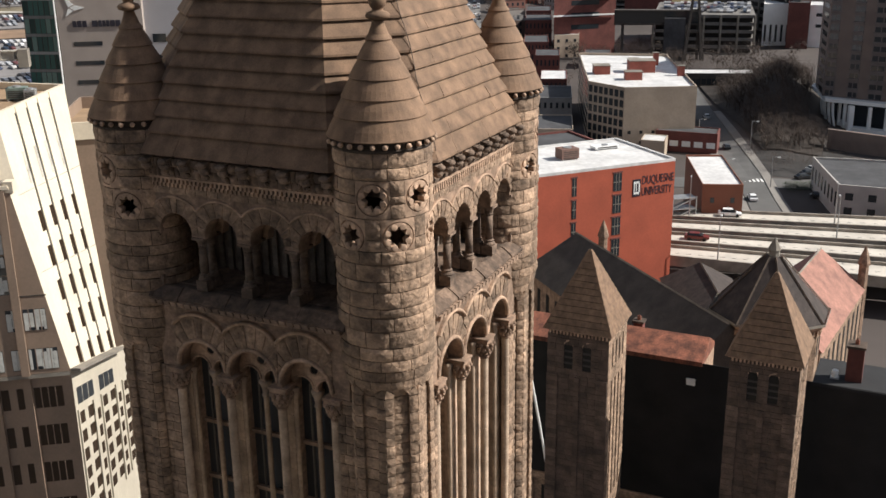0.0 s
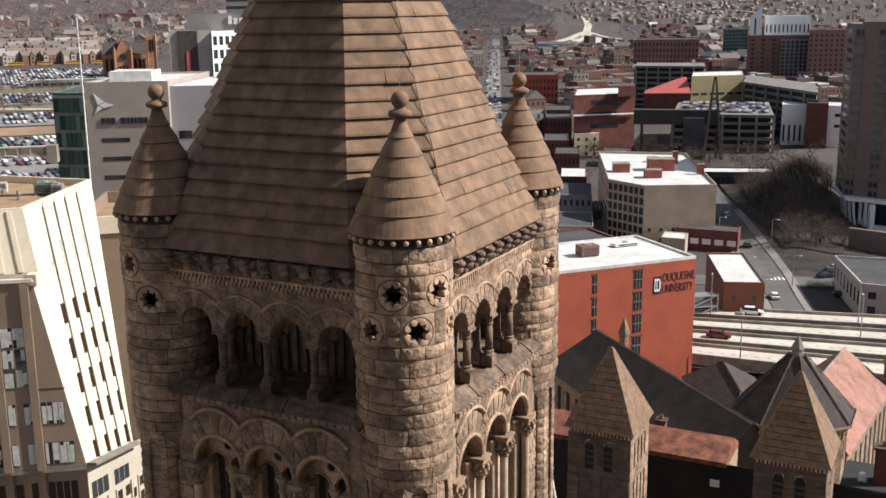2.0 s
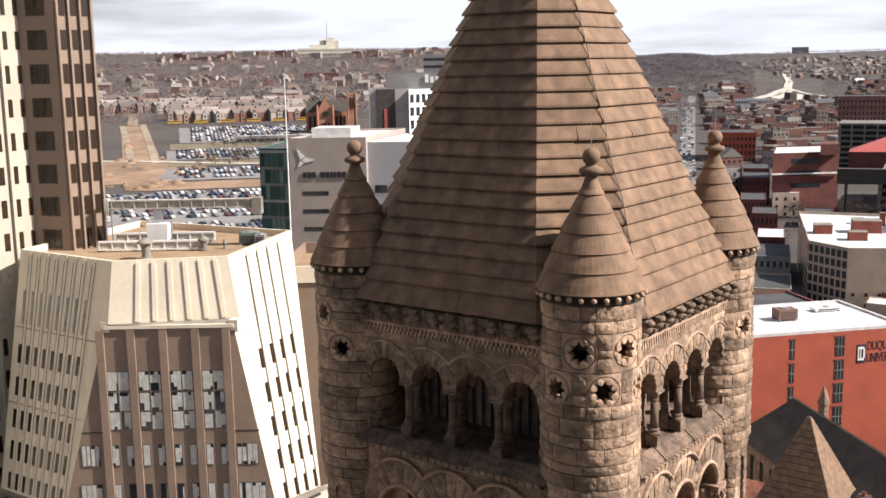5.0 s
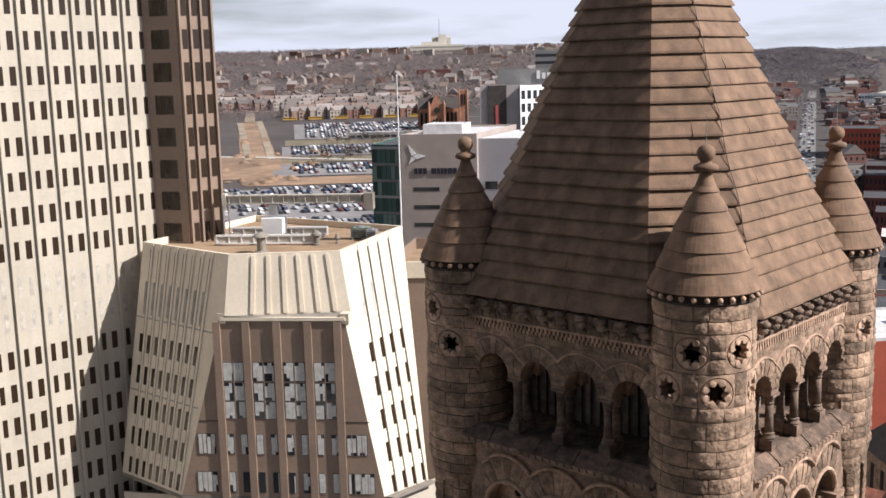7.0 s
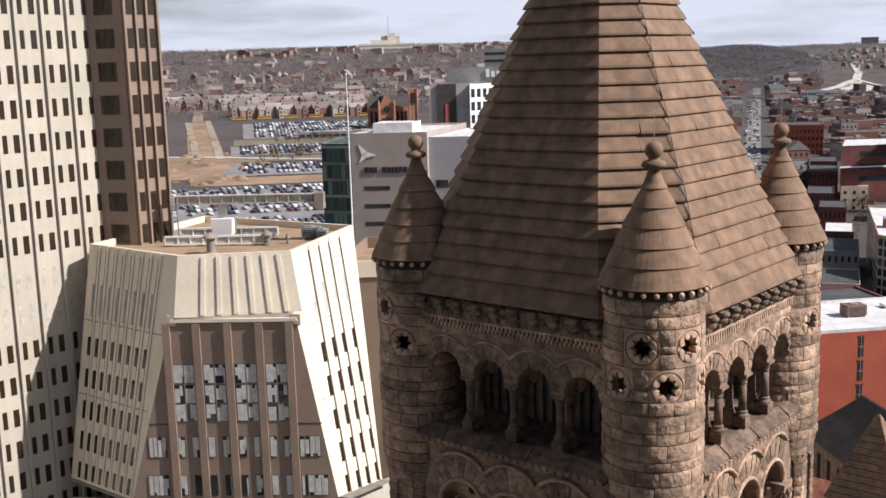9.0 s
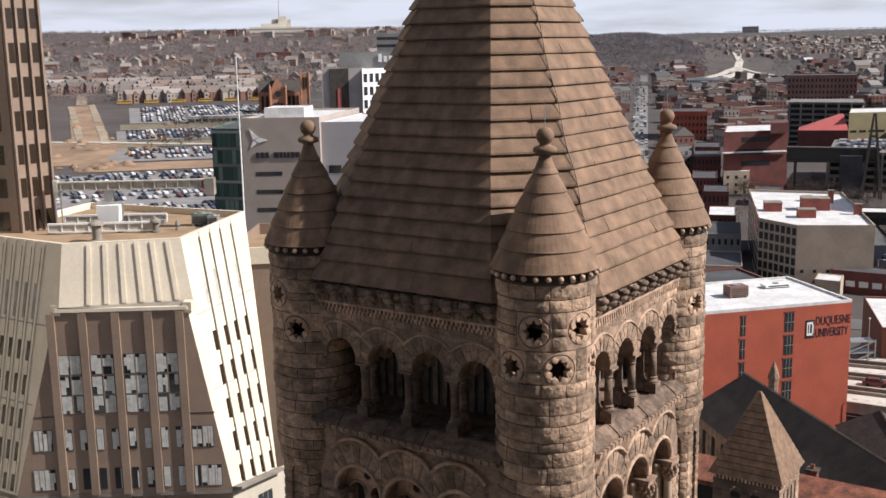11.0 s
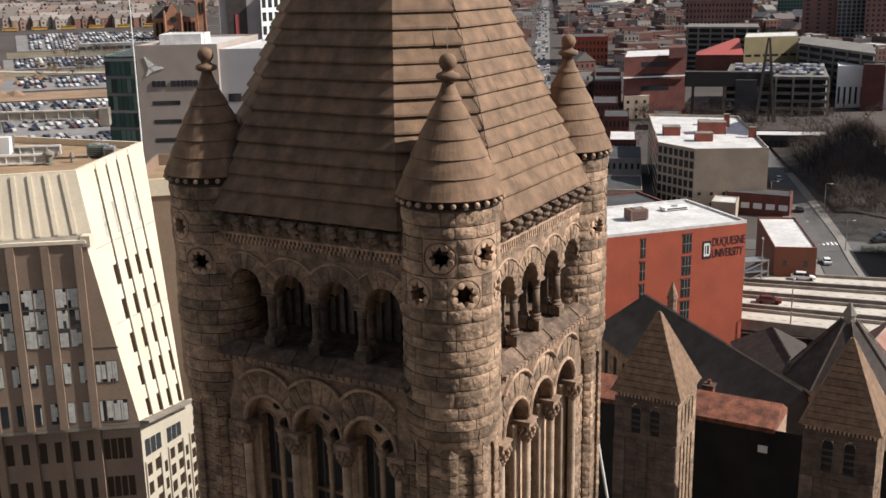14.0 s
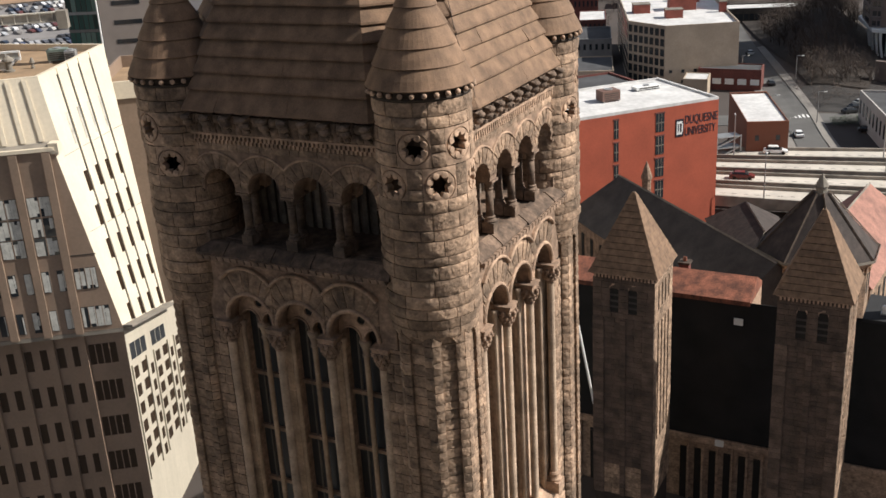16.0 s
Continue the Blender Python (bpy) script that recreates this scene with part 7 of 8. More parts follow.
# raised highway: four decks side by side
hw = thing("raised_highway", Matrix.Identity(4), "raised concrete highway of four parallel decks with parapets", "bridge")
LEFT0, LEFT1 = Vector((58.0, 208.6, 0)), Vector((50.6, 181.2, 0))
RIGHT0, RIGHT1 = Vector((150, 183, 0)), Vector((122, 148, 0))
PARAPET = material("stained_concrete_parapet", (0.36, 0.32, 0.27), 0.9, 0.6, 4.0, 0.0, 0.7)
DECKS = [(0.0, 0.2, 7.4), (0.255, 0.45, 7.0), (0.5, 0.70, 6.6), (0.75, 0.98, 6.2)]
for f0, f1, z in DECKS:
    pl, pr = LEFT0.lerp(LEFT1, f0), RIGHT0.lerp(RIGHT1, f0)
    ql_, qr_ = LEFT0.lerp(LEFT1, f1), RIGHT0.lerp(RIGHT1, f1)
    b = bmesh.new()
    prism(b, [p + V((0, 0, z - 1.2)) for p in (pl, pr, qr_, ql_)], [p + V((0, 0, z)) for p in (pl, pr, qr_, ql_)])
    part("deck", b, CONCRETE, hw)
    for p0, p1 in ((pl, pr), (ql_, qr_)):
        n = (p1 - p0).cross(V((0, 0, 1))).normalized() * 0.2
        b = bmesh.new()
        prism(b, [p0 - n + V((0, 0, z - 1.4)), p1 - n + V((0, 0, z - 1.4)), p1 + n + V((0, 0, z - 1.4)), p0 + n + V((0, 0, z - 1.4))],
              [p0 - n + V((0, 0, z + 0.6)), p1 - n + V((0, 0, z + 0.6)), p1 + n + V((0, 0, z + 0.6)), p0 + n + V((0, 0, z + 0.6))])
        part("parapet", b, PARAPET, hw)
    for k in range(6):
        f = (k + 0.5) / 6
        c = (pl.lerp(pr, f) + ql_.lerp(qr_, f)) / 2
        b = bmesh.new()
        box(b, c.x - 0.7, c.x + 0.7, c.y - 1.2, c.y + 1.2, 0, z - 1.2)
        part("pier", b, CONC_DIRTY, hw)
    b = bmesh.new()
    mid0, mid1 = pl.lerp(ql_, 0.5), pr.lerp(qr_, 0.5)
    n = (mid1 - mid0).cross(V((0, 0, 1))).normalized() * 0.08
    for k in range(40):
        a0, a1 = mid0.lerp(mid1, k / 40), mid0.lerp(mid1, (k + 0.4) / 40)
        zz = V((0, 0, z + 0.01))
        prism(b, [a0 - n + zz, a1 - n + zz, a1 + n + zz, a0 + n + zz], [a0 - n + zz + V((0, 0, 0.01)), a1 - n + zz + V((0, 0, 0.01)), a1 + n + zz + V((0, 0, 0.01)), a0 + n + zz + V((0, 0, 0.01))])
    tagged(part("lane_line", b, ASPHALT, hw), kind="stuff")


def car_body(b, m, l=4.6, w=1.8, h=1.45):
    prof = [(-l / 2, 0.3), (l / 2, 0.3), (l / 2, 0.75), (l * 0.28, 0.9), (l * 0.1, h), (-l * 0.3, h), (-l * 0.45, 0.95), (-l / 2, 0.9)]
    prism(b, [m @ V((x, -w / 2, z)) for x, z in prof], [m @ V((x, w / 2, z)) for x, z in prof])


def car(x, y, z, turn, colour, label, tall=1.45):
    ob = thing("car", pose(x, y, z, 0, 0, turn), label, "car", "cars")
    b = bmesh.new()
    prof = [(-2.3, 0.3), (2.3, 0.3), (2.33, 0.7), (1.3, 0.92), (-2.1, 0.98), (-2.32, 0.85)]
    prism(b, [V((x_, -0.9, z_)) for x_, z_ in prof], [V((x_, 0.9, z_)) for x_, z_ in prof])
    bmesh.ops.bevel(b, geom=b.edges[:], offset=0.08, segments=2, affect="EDGES")
    part("body", b, colour, ob)
    b = bmesh.new()
    prism(b, [V((x_, y_, 0.93)) for x_, y_ in ((1.2, -0.82), (1.2, 0.82), (-1.9, 0.82), (-1.9, -0.82))], [V((x_, y_, tall - 0.06)) for x_, y_ in ((0.45, -0.66), (0.45, 0.66), (-1.4, 0.66), (-1.4, -0.66))])
    part("window_band", b, GLASS, ob)
    b = bmesh.new()
    prism(b, [V((x_, y_, tall - 0.06)) for x_, y_ in ((0.5, -0.68), (0.5, 0.68), (-1.45, 0.68), (-1.45, -0.68))], [V((x_, y_, tall)) for x_, y_ in ((0.4, -0.6), (0.4, 0.6), (-1.35, 0.6), (-1.35, -0.6))])
    part("roof", b, colour, ob)
    for wx in (-1.4, 1.4):
        for wy in (-0.86, 0.86):
            b = bmesh.new()
            bmesh.ops.create_cone(b, cap_ends=True, segments=14, radius1=0.33, radius2=0.33, depth=0.2, matrix=pose(wx, wy, 0.33, 90))
            part("wheel", b, VOID, ob)
    return ob


PAINT = {n: material(n + "_car_paint", c, 0.3, 0.95, 3.0) for n, c in (("red", (0.13, 0.02, 0.015)), ("white", (0.75, 0.75, 0.75)), ("black", (0.02, 0.02, 0.022)), ("silver", (0.4, 0.41, 0.42)), ("blue", (0.04, 0.06, 0.2)))}


def on_deck(k, f, side=0.5):
    f0, f1, z = DECKS[k]
    g = f0 + (f1 - f0) * side
    a, c = LEFT0.lerp(LEFT1, g), RIGHT0.lerp(RIGHT1, g)
    p = a.lerp(c, f)
    return p.x, p.y, z + 0.01, math.degrees(math.atan2(c.y - a.y, c.x - a.x))


for k, f, side, col, lab in ((0, 0.135, 0.4, "white", "white estate car on the highway deck"), (2, 0.07, 0.4, "red", "small red hatchback on the highway deck"), (1, 0.56, 0.5, "black", "black saloon car on the highway deck"),
                             (2, 0.62, 0.6, "silver", "silver saloon car on the highway deck"), (0, 0.8, 0.6, "black", "black saloon car on the highway deck")):
    car(*on_deck(k, f, side), PAINT[col], lab, 1.6 if col == "white" else 1.42)
for x, y, turn, col in ((87.5, 240, 80, "white"), (110, 262, 12, "black"), (107, 258, 12, "black"), (104, 240, -20, "black"), (113, 266, 12, "silver"), (98.5, 294, 80, "black"), (106.5, 340, 80, "silver")):
    car(x, y, ground_z(x, y) + 0.16, turn, PAINT[col], f"{col} car standing on the street")


def lamp_post(x, y, z, h, turn):
    ob = thing("street_lamp", pose(x, y, z, 0, 0, turn), "slim grey street lamp with a curved arm", "lamp", "street lamps")
    b = bmesh.new()
    lathe(b, [(0.14, 0), (0.08, h), (0, h)], 8)
    part("pole", b, STEEL, ob)
    b = bmesh.new()
    box(b, 0, 1.6, -0.05, 0.05, h - 0.1, h)
    part("arm", b, STEEL, ob)
    b = bmesh.new()
    box(b, 1.3, 2.0, -0.15, 0.15, h - 0.22, h - 0.05)
    part("head", b, WHITE, ob)


for k, f in ((0, 0.05), (3, 0.12), (0, 0.35), (2, 0.5), (0, 0.66), (3, 0.78), (1, 0.36)):
    x, y, z, turn = on_deck(k, f, 0.98)
    lamp_post(x, y, z, 8.5, turn + 90)
for x, y in ((95.5, 250), (84, 250), (104, 290), (92, 300), (118, 236)):
    lamp_post(x, y, ground_z(x, y), 8, 0)


def patch(name, ring, mat, label, lift=0.25):
    """A sheet laid on the ground."""
    b = bmesh.new()
    (x0, y0), (x1, y1), (x2, y2), (x3, y3) = ring
    n = 14
    g = []
    for j in range(n + 1):
        row = []
        for i in range(n + 1):
            s, t = i / n, j / n
            x = (x0 * (1 - s) + x1 * s) * (1 - t) + (x3 * (1 - s) + x2 * s) * t
            y = (y0 * (1 - s) + y1 * s) * (1 - t) + (y3 * (1 - s) + y2 * s) * t
            row.append(b.verts.new((x, y, ground_z(x, y) + lift)))
        g.append(row)
    for j in range(n):
        for i in range(n):
            b.faces.new((g[j][i], g[j][i + 1], g[j + 1][i + 1], g[j + 1][i]))
    return tagged(part(name, b, mat), label, "ground", kind="structure")


def polar(az, d):
    p = at(az, d)
    return (p.x, p.y)


def sector(a0, a1, d0, d1):
    return [polar(a0, d0), polar(a1, d0), polar(a1, d1), polar(a0, d1)]


patch("car_park", sector(-30, -12, 395, 565), LOT, "grey asphalt car park full of cars")
patch("bare_earth", sector(-24.5, -13, 572, 600), DIRT, "strip of bare brown earth")
patch("car_park", sector(-23, -12, 605, 655), LOT, "grey asphalt car park")
patch("grass_bank", sector(-22.5, -12, 664, 690), GRASS, "dull winter grass bank")
patch("car_park", sector(-22.5, -12, 695, 745), LOT, "grey asphalt car park full of cars")
patch("grass_bank", sector(-22.3, -12, 750, 785), GRASS, "dull winter grass bank")
patch("car_park", sector(-21.8, -13, 790, 905), LOT, "grey asphalt car park full of cars")
patch("bare_earth", [polar(-24.7, 575), polar(-22.3, 575), polar(-23.45, 960), polar(-24.7, 940)], DIRT, "brown earthworks of a new street")
patch("bare_earth", sector(-27.5, -22, 600, 700), DIRT, "bare brown earth", 0.18)
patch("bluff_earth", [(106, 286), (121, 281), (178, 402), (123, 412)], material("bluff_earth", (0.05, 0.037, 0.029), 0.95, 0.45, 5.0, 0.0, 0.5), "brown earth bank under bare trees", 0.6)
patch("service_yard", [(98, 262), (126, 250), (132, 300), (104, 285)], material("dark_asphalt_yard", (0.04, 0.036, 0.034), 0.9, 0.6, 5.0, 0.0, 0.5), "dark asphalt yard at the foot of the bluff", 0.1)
RUBBLE = material("pale_rubble", (0.36, 0.29, 0.21), 0.95, 0.6, 10.0)
for line in ([(-24.25, 680), (-24.4, 780)], [(-24.44, 805), (-24.6, 940)], [(-23.05, 680), (-23.3, 780)], [(-23.35, 805), (-23.6, 950)]):
    ribbon("pale_kerb", [polar(*p_) for p_ in line], 5.0, RUBBLE, "pale concrete edging of a new street", 0.5)
ribbon("haul_road", [polar(*p_) for p_ in ((-28, 712), (-24, 694), (-20, 672), (-16, 656), (-13.5, 652))], 5.5, material("pale_haul_road", (0.5, 0.46, 0.4), 0.9, 0.75, 8.0), "pale concrete road across the earthworks", 0.6)
ribbon("hill_street", [polar(*p_) for p_ in ((-24.1, 950), (-24.0, 1080), (-23.75, 1250), (-23.5, 1450))], 9.0, RUBBLE, "pale street climbing between terraced houses", 0.6)
building("long_canopy", bearing_ring(-18.9, -14.5, 776, 9), 0, 23.6, GREY, WHITE_ROOF, "long low pale-roofed shelter beside a car park", [(0, 12, 1, 0.8, 0.5, 18.5, 22.5)], 0.3)
heaps, hr = bmesh.new(), random.Random(31)
for k in range(26):
    p = at(hr.uniform(-25.5, -19.5), hr.choice((585, 592, 640, 660, 700, 780)) + hr.uniform(-10, 10))
    r, h, n = hr.uniform(2.0, 5.5), hr.uniform(0.8, 2.2), 10
    rings = [[heaps.verts.new((p.x + r * f * hr.uniform(0.8, 1.2) * math.cos(TAU * i / n), p.y + r * f * hr.uniform(0.8, 1.2) * math.sin(TAU * i / n), p.z + 0.2 + h * g)) for i in range(n)] for f, g in ((1, 0), (0.6, 0.6), (0.2, 1))]
    for lo_, hi_ in zip(rings, rings[1:]):
        for i in range(n):
            heaps.faces.new((lo_[i], lo_[(i + 1) % n], hi_[(i + 1) % n], hi_[i]))
    heaps.faces.new(rings[-1])
tagged(part("earth_heaps", heaps, DIRT), "low heaps of dug brown earth", "earth", kind="stuff")
cars = bmesh.new()
crng = random.Random(5)
for a0, a1, d0, d1, rows_, fill in ((-29, -15, 400, 470, 9, 0.85), (-27, -13, 480, 560, 8, 0.75), (-22.3, -13, 608, 650, 4, 0.8), (-22.3, -13, 697, 742, 6, 0.93), (-21.3, -13.5, 795, 900, 12, 0.85)):
    for r_ in range(rows_):
        d = d0 + (d1 - d0) * (r_ + 0.5) / rows_
        step = math.degrees(2.75 / d)
        a = a0
        while a < a1:
            a += step
            if crng.random() < fill and (int(a * 7) % 11):
                p = at(a, d + crng.uniform(-0.4, 0.4))
                car_body(cars, pose(p.x, p.y, p.z + 0.2, 0, 0, 90 - a + crng.choice((0, 180)) + 28))
for k in range(150):
    d = crng.uniform(470, 1500)
    p = at(4.93 + crng.choice((-1, -0.4, 0.4, 1)) * math.degrees(4.4 / d), d)
    car_body(cars, pose(p.x, p.y, p.z + 0.2, 0, 0, 85))
tagged(part("parked_cars", cars, CAR_PAINT), "rows of parked cars in many dull colours", "cars", kind="stuff")
for k in range(6):
    p = at(-22.0 + 1.35 * k, 948)
    ob = thing("school_bus", pose(p.x, p.y, p.z + 0.3, 0, 0, 20), "yellow school bus standing in a row below terraces", "bus", "school buses")
    b = bmesh.new()
    box(b, -6, 6, -1.2, 1.2, 0.6, 3.0)
    part("body", b, SCHOOL_YELLOW, ob)
    b = bmesh.new()
    box(b, -5.6, 5.6, -1.23, 1.23, 1.9, 2.6)
    part("window_band", b, GLASS, ob)
    b = bmesh.new()
    box(b, -5, -4, -1.15, 1.15, 0, 0.6)
    part("axle", b, VOID, ob)
    b = bmesh.new()
    box(b, 3.6, 4.6, -1.15, 1.15, 0, 0.6)
    part("axle", b, VOID, ob)

# ---- far houses, blocks and woods ----
hrng = random.Random(21)
walls, roofs, house_wins = bmesh.new(), bmesh.new(), bmesh.new()


def house(x, y, w, d, h, turn, flat=False, wb=walls, rb=roofs):
    z = ground_z(x, y) - 1
    m = pose(x, y, z, 0, 0, turn)
    box(wb, -w / 2, w / 2, -d / 2, d / 2, 0, h + 1, m)
    if flat:
        box(rb, -w / 2 + 0.4, w / 2 - 0.4, -d / 2 + 0.4, d / 2 - 0.4, h + 1, h + 1.3, m)
    else:
        k = min(w, d) * 0.4
        tri = [(-d / 2 - 0.3, h + 1), (d / 2 + 0.3, h + 1), (0, h + 1 + k)]
        prism(rb, [m @ V((-w / 2 - 0.3, y_, z_)) for y_, z_ in tri], [m @ V((w / 2 + 0.3, y_, z_)) for y_, z_ in tri])


for r_, (d, a0, a1) in enumerate(((965, -21.5, -14.8), (1000, -22, -15), (1040, -22, -15.5), (1085, -26, -15), (1130, -26, -15))):
    a = a0
    while a < a1:
        p = at(a, d)
        turn = -a + 20 + hrng.uniform(-4, 4)
        house(p.x, p.y, 16, 10, 7.5, turn)
        m = pose(p.x, p.y, ground_z(p.x, p.y) - 1, 0, 0, turn)
        for x in hrng.choice(((-5.2, 4.8), (-5.2,), (4.8,), (0.0,))):
            box(walls, x - 2, x + 2, -6.2, -4.9, 0, 8.6, m)
            prism(roofs, [m @ V((x - 2.3, -6.4, 8.6)), m @ V((x + 2.3, -6.4, 8.6)), m @ V((x, -6.4, 11.0))], [m @ V((x - 2.3, -2, 8.6)), m @ V((x + 2.3, -2, 8.6)), m @ V((x, -2, 11.0))])
            for z in (2.2, 5.4):
                box(house_wins, x - 0.9, x + 0.9, -6.26, -6.15, z, z + 1.7, m)
        for x in (-1.6, 1.5, 7.0):
            for z in (2.2, 5.4):
                box(house_wins, x - 0.5, x + 0.5, -5.06, -4.95, z, z + 1.6, m)
        if hrng.random() < 0.4:
            box(walls, -0.5, 0.5, -0.5, 0.5, 8.5, 12.6, m)
        a += math.degrees((16.1 if hrng.random() < 0.8 else 24) / d)
for k in range(420):
    d = 1140 + 1500 * hrng.random() ** 1.6
    a = hrng.uniform(-30, -3)
    if d > 1750 and hrng.random() < 0.6 or math.exp(-((a - 4.5) / 4.0) ** 2 - ((d - 2300) / 420) ** 2) > 0.12:
        continue
    p = at(a, d)
    house(p.x, p.y, hrng.uniform(8, 16), hrng.uniform(8, 12), hrng.uniform(5, 8), hrng.choice((10, 100)) + hrng.uniform(-15, 15), hrng.random() < 0.15)
for k in range(480):
    d, a = hrng.uniform(2300, 3300), hrng.gauss(15, 3.8)
    p = at(a, d)
    house(p.x, p.y, hrng.uniform(7, 13), hrng.uniform(7, 10), hrng.uniform(4, 7), hrng.uniform(0, 180))
for k in range(70):
    p = at(hrng.uniform(-24, -6), hrng.uniform(2550, 3000))
    house(p.x, p.y, hrng.uniform(12, 34), hrng.uniform(10, 16), hrng.uniform(7, 16), hrng.uniform(-20, 20), True)
tagged(part("house_windows", house_wins, GLASS), "dark windows of terraced houses", "windows", kind="stuff")
tagged(part("house_walls", walls, HOUSE_WALLS), "walls of many small terraced houses on the hills", "houses", kind="stuff")
tagged(part("house_roofs", roofs, HOUSE_ROOFS), "grey and brown roofs of many small houses", "roofs", kind="stuff")
walls, roofs, wins = bmesh.new(), bmesh.new(), bmesh.new()
TAKEN = [(8.5, 24, 380, 660), (9, 13, 460, 560), (12, 22, 560, 720), (21.5, 30, 330, 470), (8.2, 8.5, 380, 900)]
GRID = radians(18)
town_trees = []
for i in range(-30, 75):
    for j in range(8, 110):
        u, v = 24.0 * i + hrng.uniform(-3, 3) + 9 * (i // 4), 19.0 * j + hrng.uniform(-2, 2) + 11 * (j // 2)
        x, y = u * math.cos(GRID) - v * math.sin(GRID), u * math.sin(GRID) + v * math.cos(GRID)
        d, a = math.hypot(x, y), math.degrees(math.atan2(x, y))
        pick_ = hrng.random()
        w, dd, h = hrng.uniform(11, 25), hrng.uniform(9, 18), hrng.uniform(4.5, 10) * (1.6 if hrng.random() < 0.12 else 1)
        if not (400 < d < 2050 and 1.5 < a < 30) or abs(a - 5.0) < math.degrees(20 / d):
            continue
        if any(t[0] - 0.8 < a < t[1] + 0.8 and t[2] - 40 < d < t[3] + 20 for t in TAKEN):
            continue
        if math.exp(-((a - 4.5) / 4.0) ** 2 - ((d - 2300) / 420) ** 2) > 0.2 or (8 < a < 12.8 and 1520 < d < 2050):
            continue
        for _ in range(hrng.choice((2, 3, 4))):
            town_trees.append((x + hrng.uniform(-14, 14), y + hrng.uniform(-14, 14)))
        if pick_ < 0.2:
            continue
        turn = 18 + hrng.choice((0, 90)) + hrng.uniform(-2, 2)
        flat = pick_ < 0.92
        house(x, y, w, dd, h, turn, flat, walls, roofs)
        m = pose(x, y, ground_z(x, y) - 1, 0, 0, turn)
        if flat:
            for _ in range(hrng.choice((0, 1, 2, 3))):
                bx, by, bs = hrng.uniform(-0.35, 0.35) * w, hrng.uniform(-0.3, 0.3) * dd, hrng.uniform(0.7, 2.2)
                box(roofs, bx - bs, bx + bs, by - bs * 0.8, by + bs * 0.8, h + 1.2, h + 1.2 + hrng.uniform(0.8, 2.6), m)
            box(walls, -w / 2, w / 2, -dd / 2, -dd / 2 + 0.5, h + 1, h + 1.9, m)
            box(walls, -w / 2, w / 2, dd / 2 - 0.5, dd / 2, h + 1, h + 1.9, m)
        nw, nf, nd = int(w / 2.9), max(1, int(h / 3.4)), int(dd / 3.0)
        if d < 1250:
            for q_ in range(nf):
                z = 2 + q_ * 3.4
                for side in (-1, 1):
                    for k in range(nw):
                        xx = -w / 2 + (k + 0.5) * w / nw
                        box(wins, xx - 0.6, xx + 0.6, side * dd / 2 - 0.06, side * dd / 2 + 0.06, z, z + 1.9, m)
                    for k in range(nd):
                        yy = -dd / 2 + (k + 0.5) * dd / nd
                        box(wins, side * w / 2 - 0.06, side * w / 2 + 0.06, yy - 0.6, yy + 0.6, z, z + 1.9, m)
tagged(part("town_walls", walls, TOWN_WALLS), "brick and concrete walls of many low town buildings", "buildings", kind="stuff")
tagged(part("town_roofs", roofs, TOWN_ROOFS), "flat grey and white roofs of many town buildings", "roofs", kind="stuff")
tagged(part("town_windows", wins, GLASS), "dark windows of many town buildings", "windows", kind="stuff")


def tree(b, x, y, z, r, h, n, rng, size=0.6):
    """A bare tree: a tapered trunk, limbs and a cloud of twig scraps."""
    rings = [[V((x + math.cos(t) * k, y + math.sin(t) * k, zz)) for t in (0, 2.1, 4.2)] for k, zz in ((0.05 * h * 0.35, z - 0.5), (0.02 * h * 0.35, z + h * 0.7))]
    prism(b, *rings)
    for k in range(5):
        a, up = rng.uniform(0, TAU), rng.uniform(0.3, 0.6)
        p0, p1 = V((x, y, z + h * up * 0.8)), V((x + math.cos(a) * r * 0.7, y + math.sin(a) * r * 0.7, z + h * (up + 0.3)))
        o = V((0.08, 0.08, 0))
        prism(b, [p0 - o, p0 + o, p0 + V((0.08, -0.08, 0.1))], [p1 - o * 0.3, p1 + o * 0.3, p1 + V((0, 0, 0.06))])
    for k in range(n):
        d = V((rng.gauss(0, 1), rng.gauss(0, 1), rng.gauss(0, 1))).normalized() * rng.random() ** 0.4
        c = V((x + d.x * r, y + d.y * r, z + h * 0.62 + d.z * h * 0.4))
        way = (V((d.x, d.y, abs(d.z) * 0.5 + 0.3)) + V((rng.uniform(-1, 1), rng.uniform(-1, 1), rng.uniform(-1, 1))) * 0.6) * size * 2.4
        side = V((rng.uniform(-1, 1), rng.uniform(-1, 1), rng.uniform(-1, 1))) * size * 0.3
        b.faces.new([b.verts.new(v) for v in (c - side, c + side, c + way)])


trng = random.Random(8)
wood = bmesh.new()
bluff = []
while len(bluff) < 420:
    a, d = trng.uniform(17.9, 23.4), trng.uniform(276, 440)
    p = at(a, d)
    if p.x < 106.5 + (p.y - 286) * 0.14 or p.y < 284 or (a > 22.5 and d > 335):
        continue
    bluff.append((p.x, p.y, p.z))
    tree(wood, p.x, p.y, p.z, trng.uniform(2.2, 3.4), trng.uniform(5, 8), 0, trng)
for k in range(330):
    a, d = trng.choice(((-21, -13, 655, 700), (-21, -12, 745, 790), (10, 22, 440, 520), (5, 12, 400, 700), (2, 25, 600, 1100), (2, 25, 700, 1400))), 0
    d = trng.uniform(a[2], a[3])
    p = at(trng.uniform(a[0], a[1]), d)
    if any(t[0] < math.degrees(math.atan2(p.x, p.y)) < t[1] and 225 < d < 330 and not 96 < p.x < 100 for t in ((19.0, 22.5, 0, 0),)):
        continue
    tree(wood, p.x, p.y, p.z, trng.uniform(2, 3.5), trng.uniform(5, 8), 90, trng, 0.45)
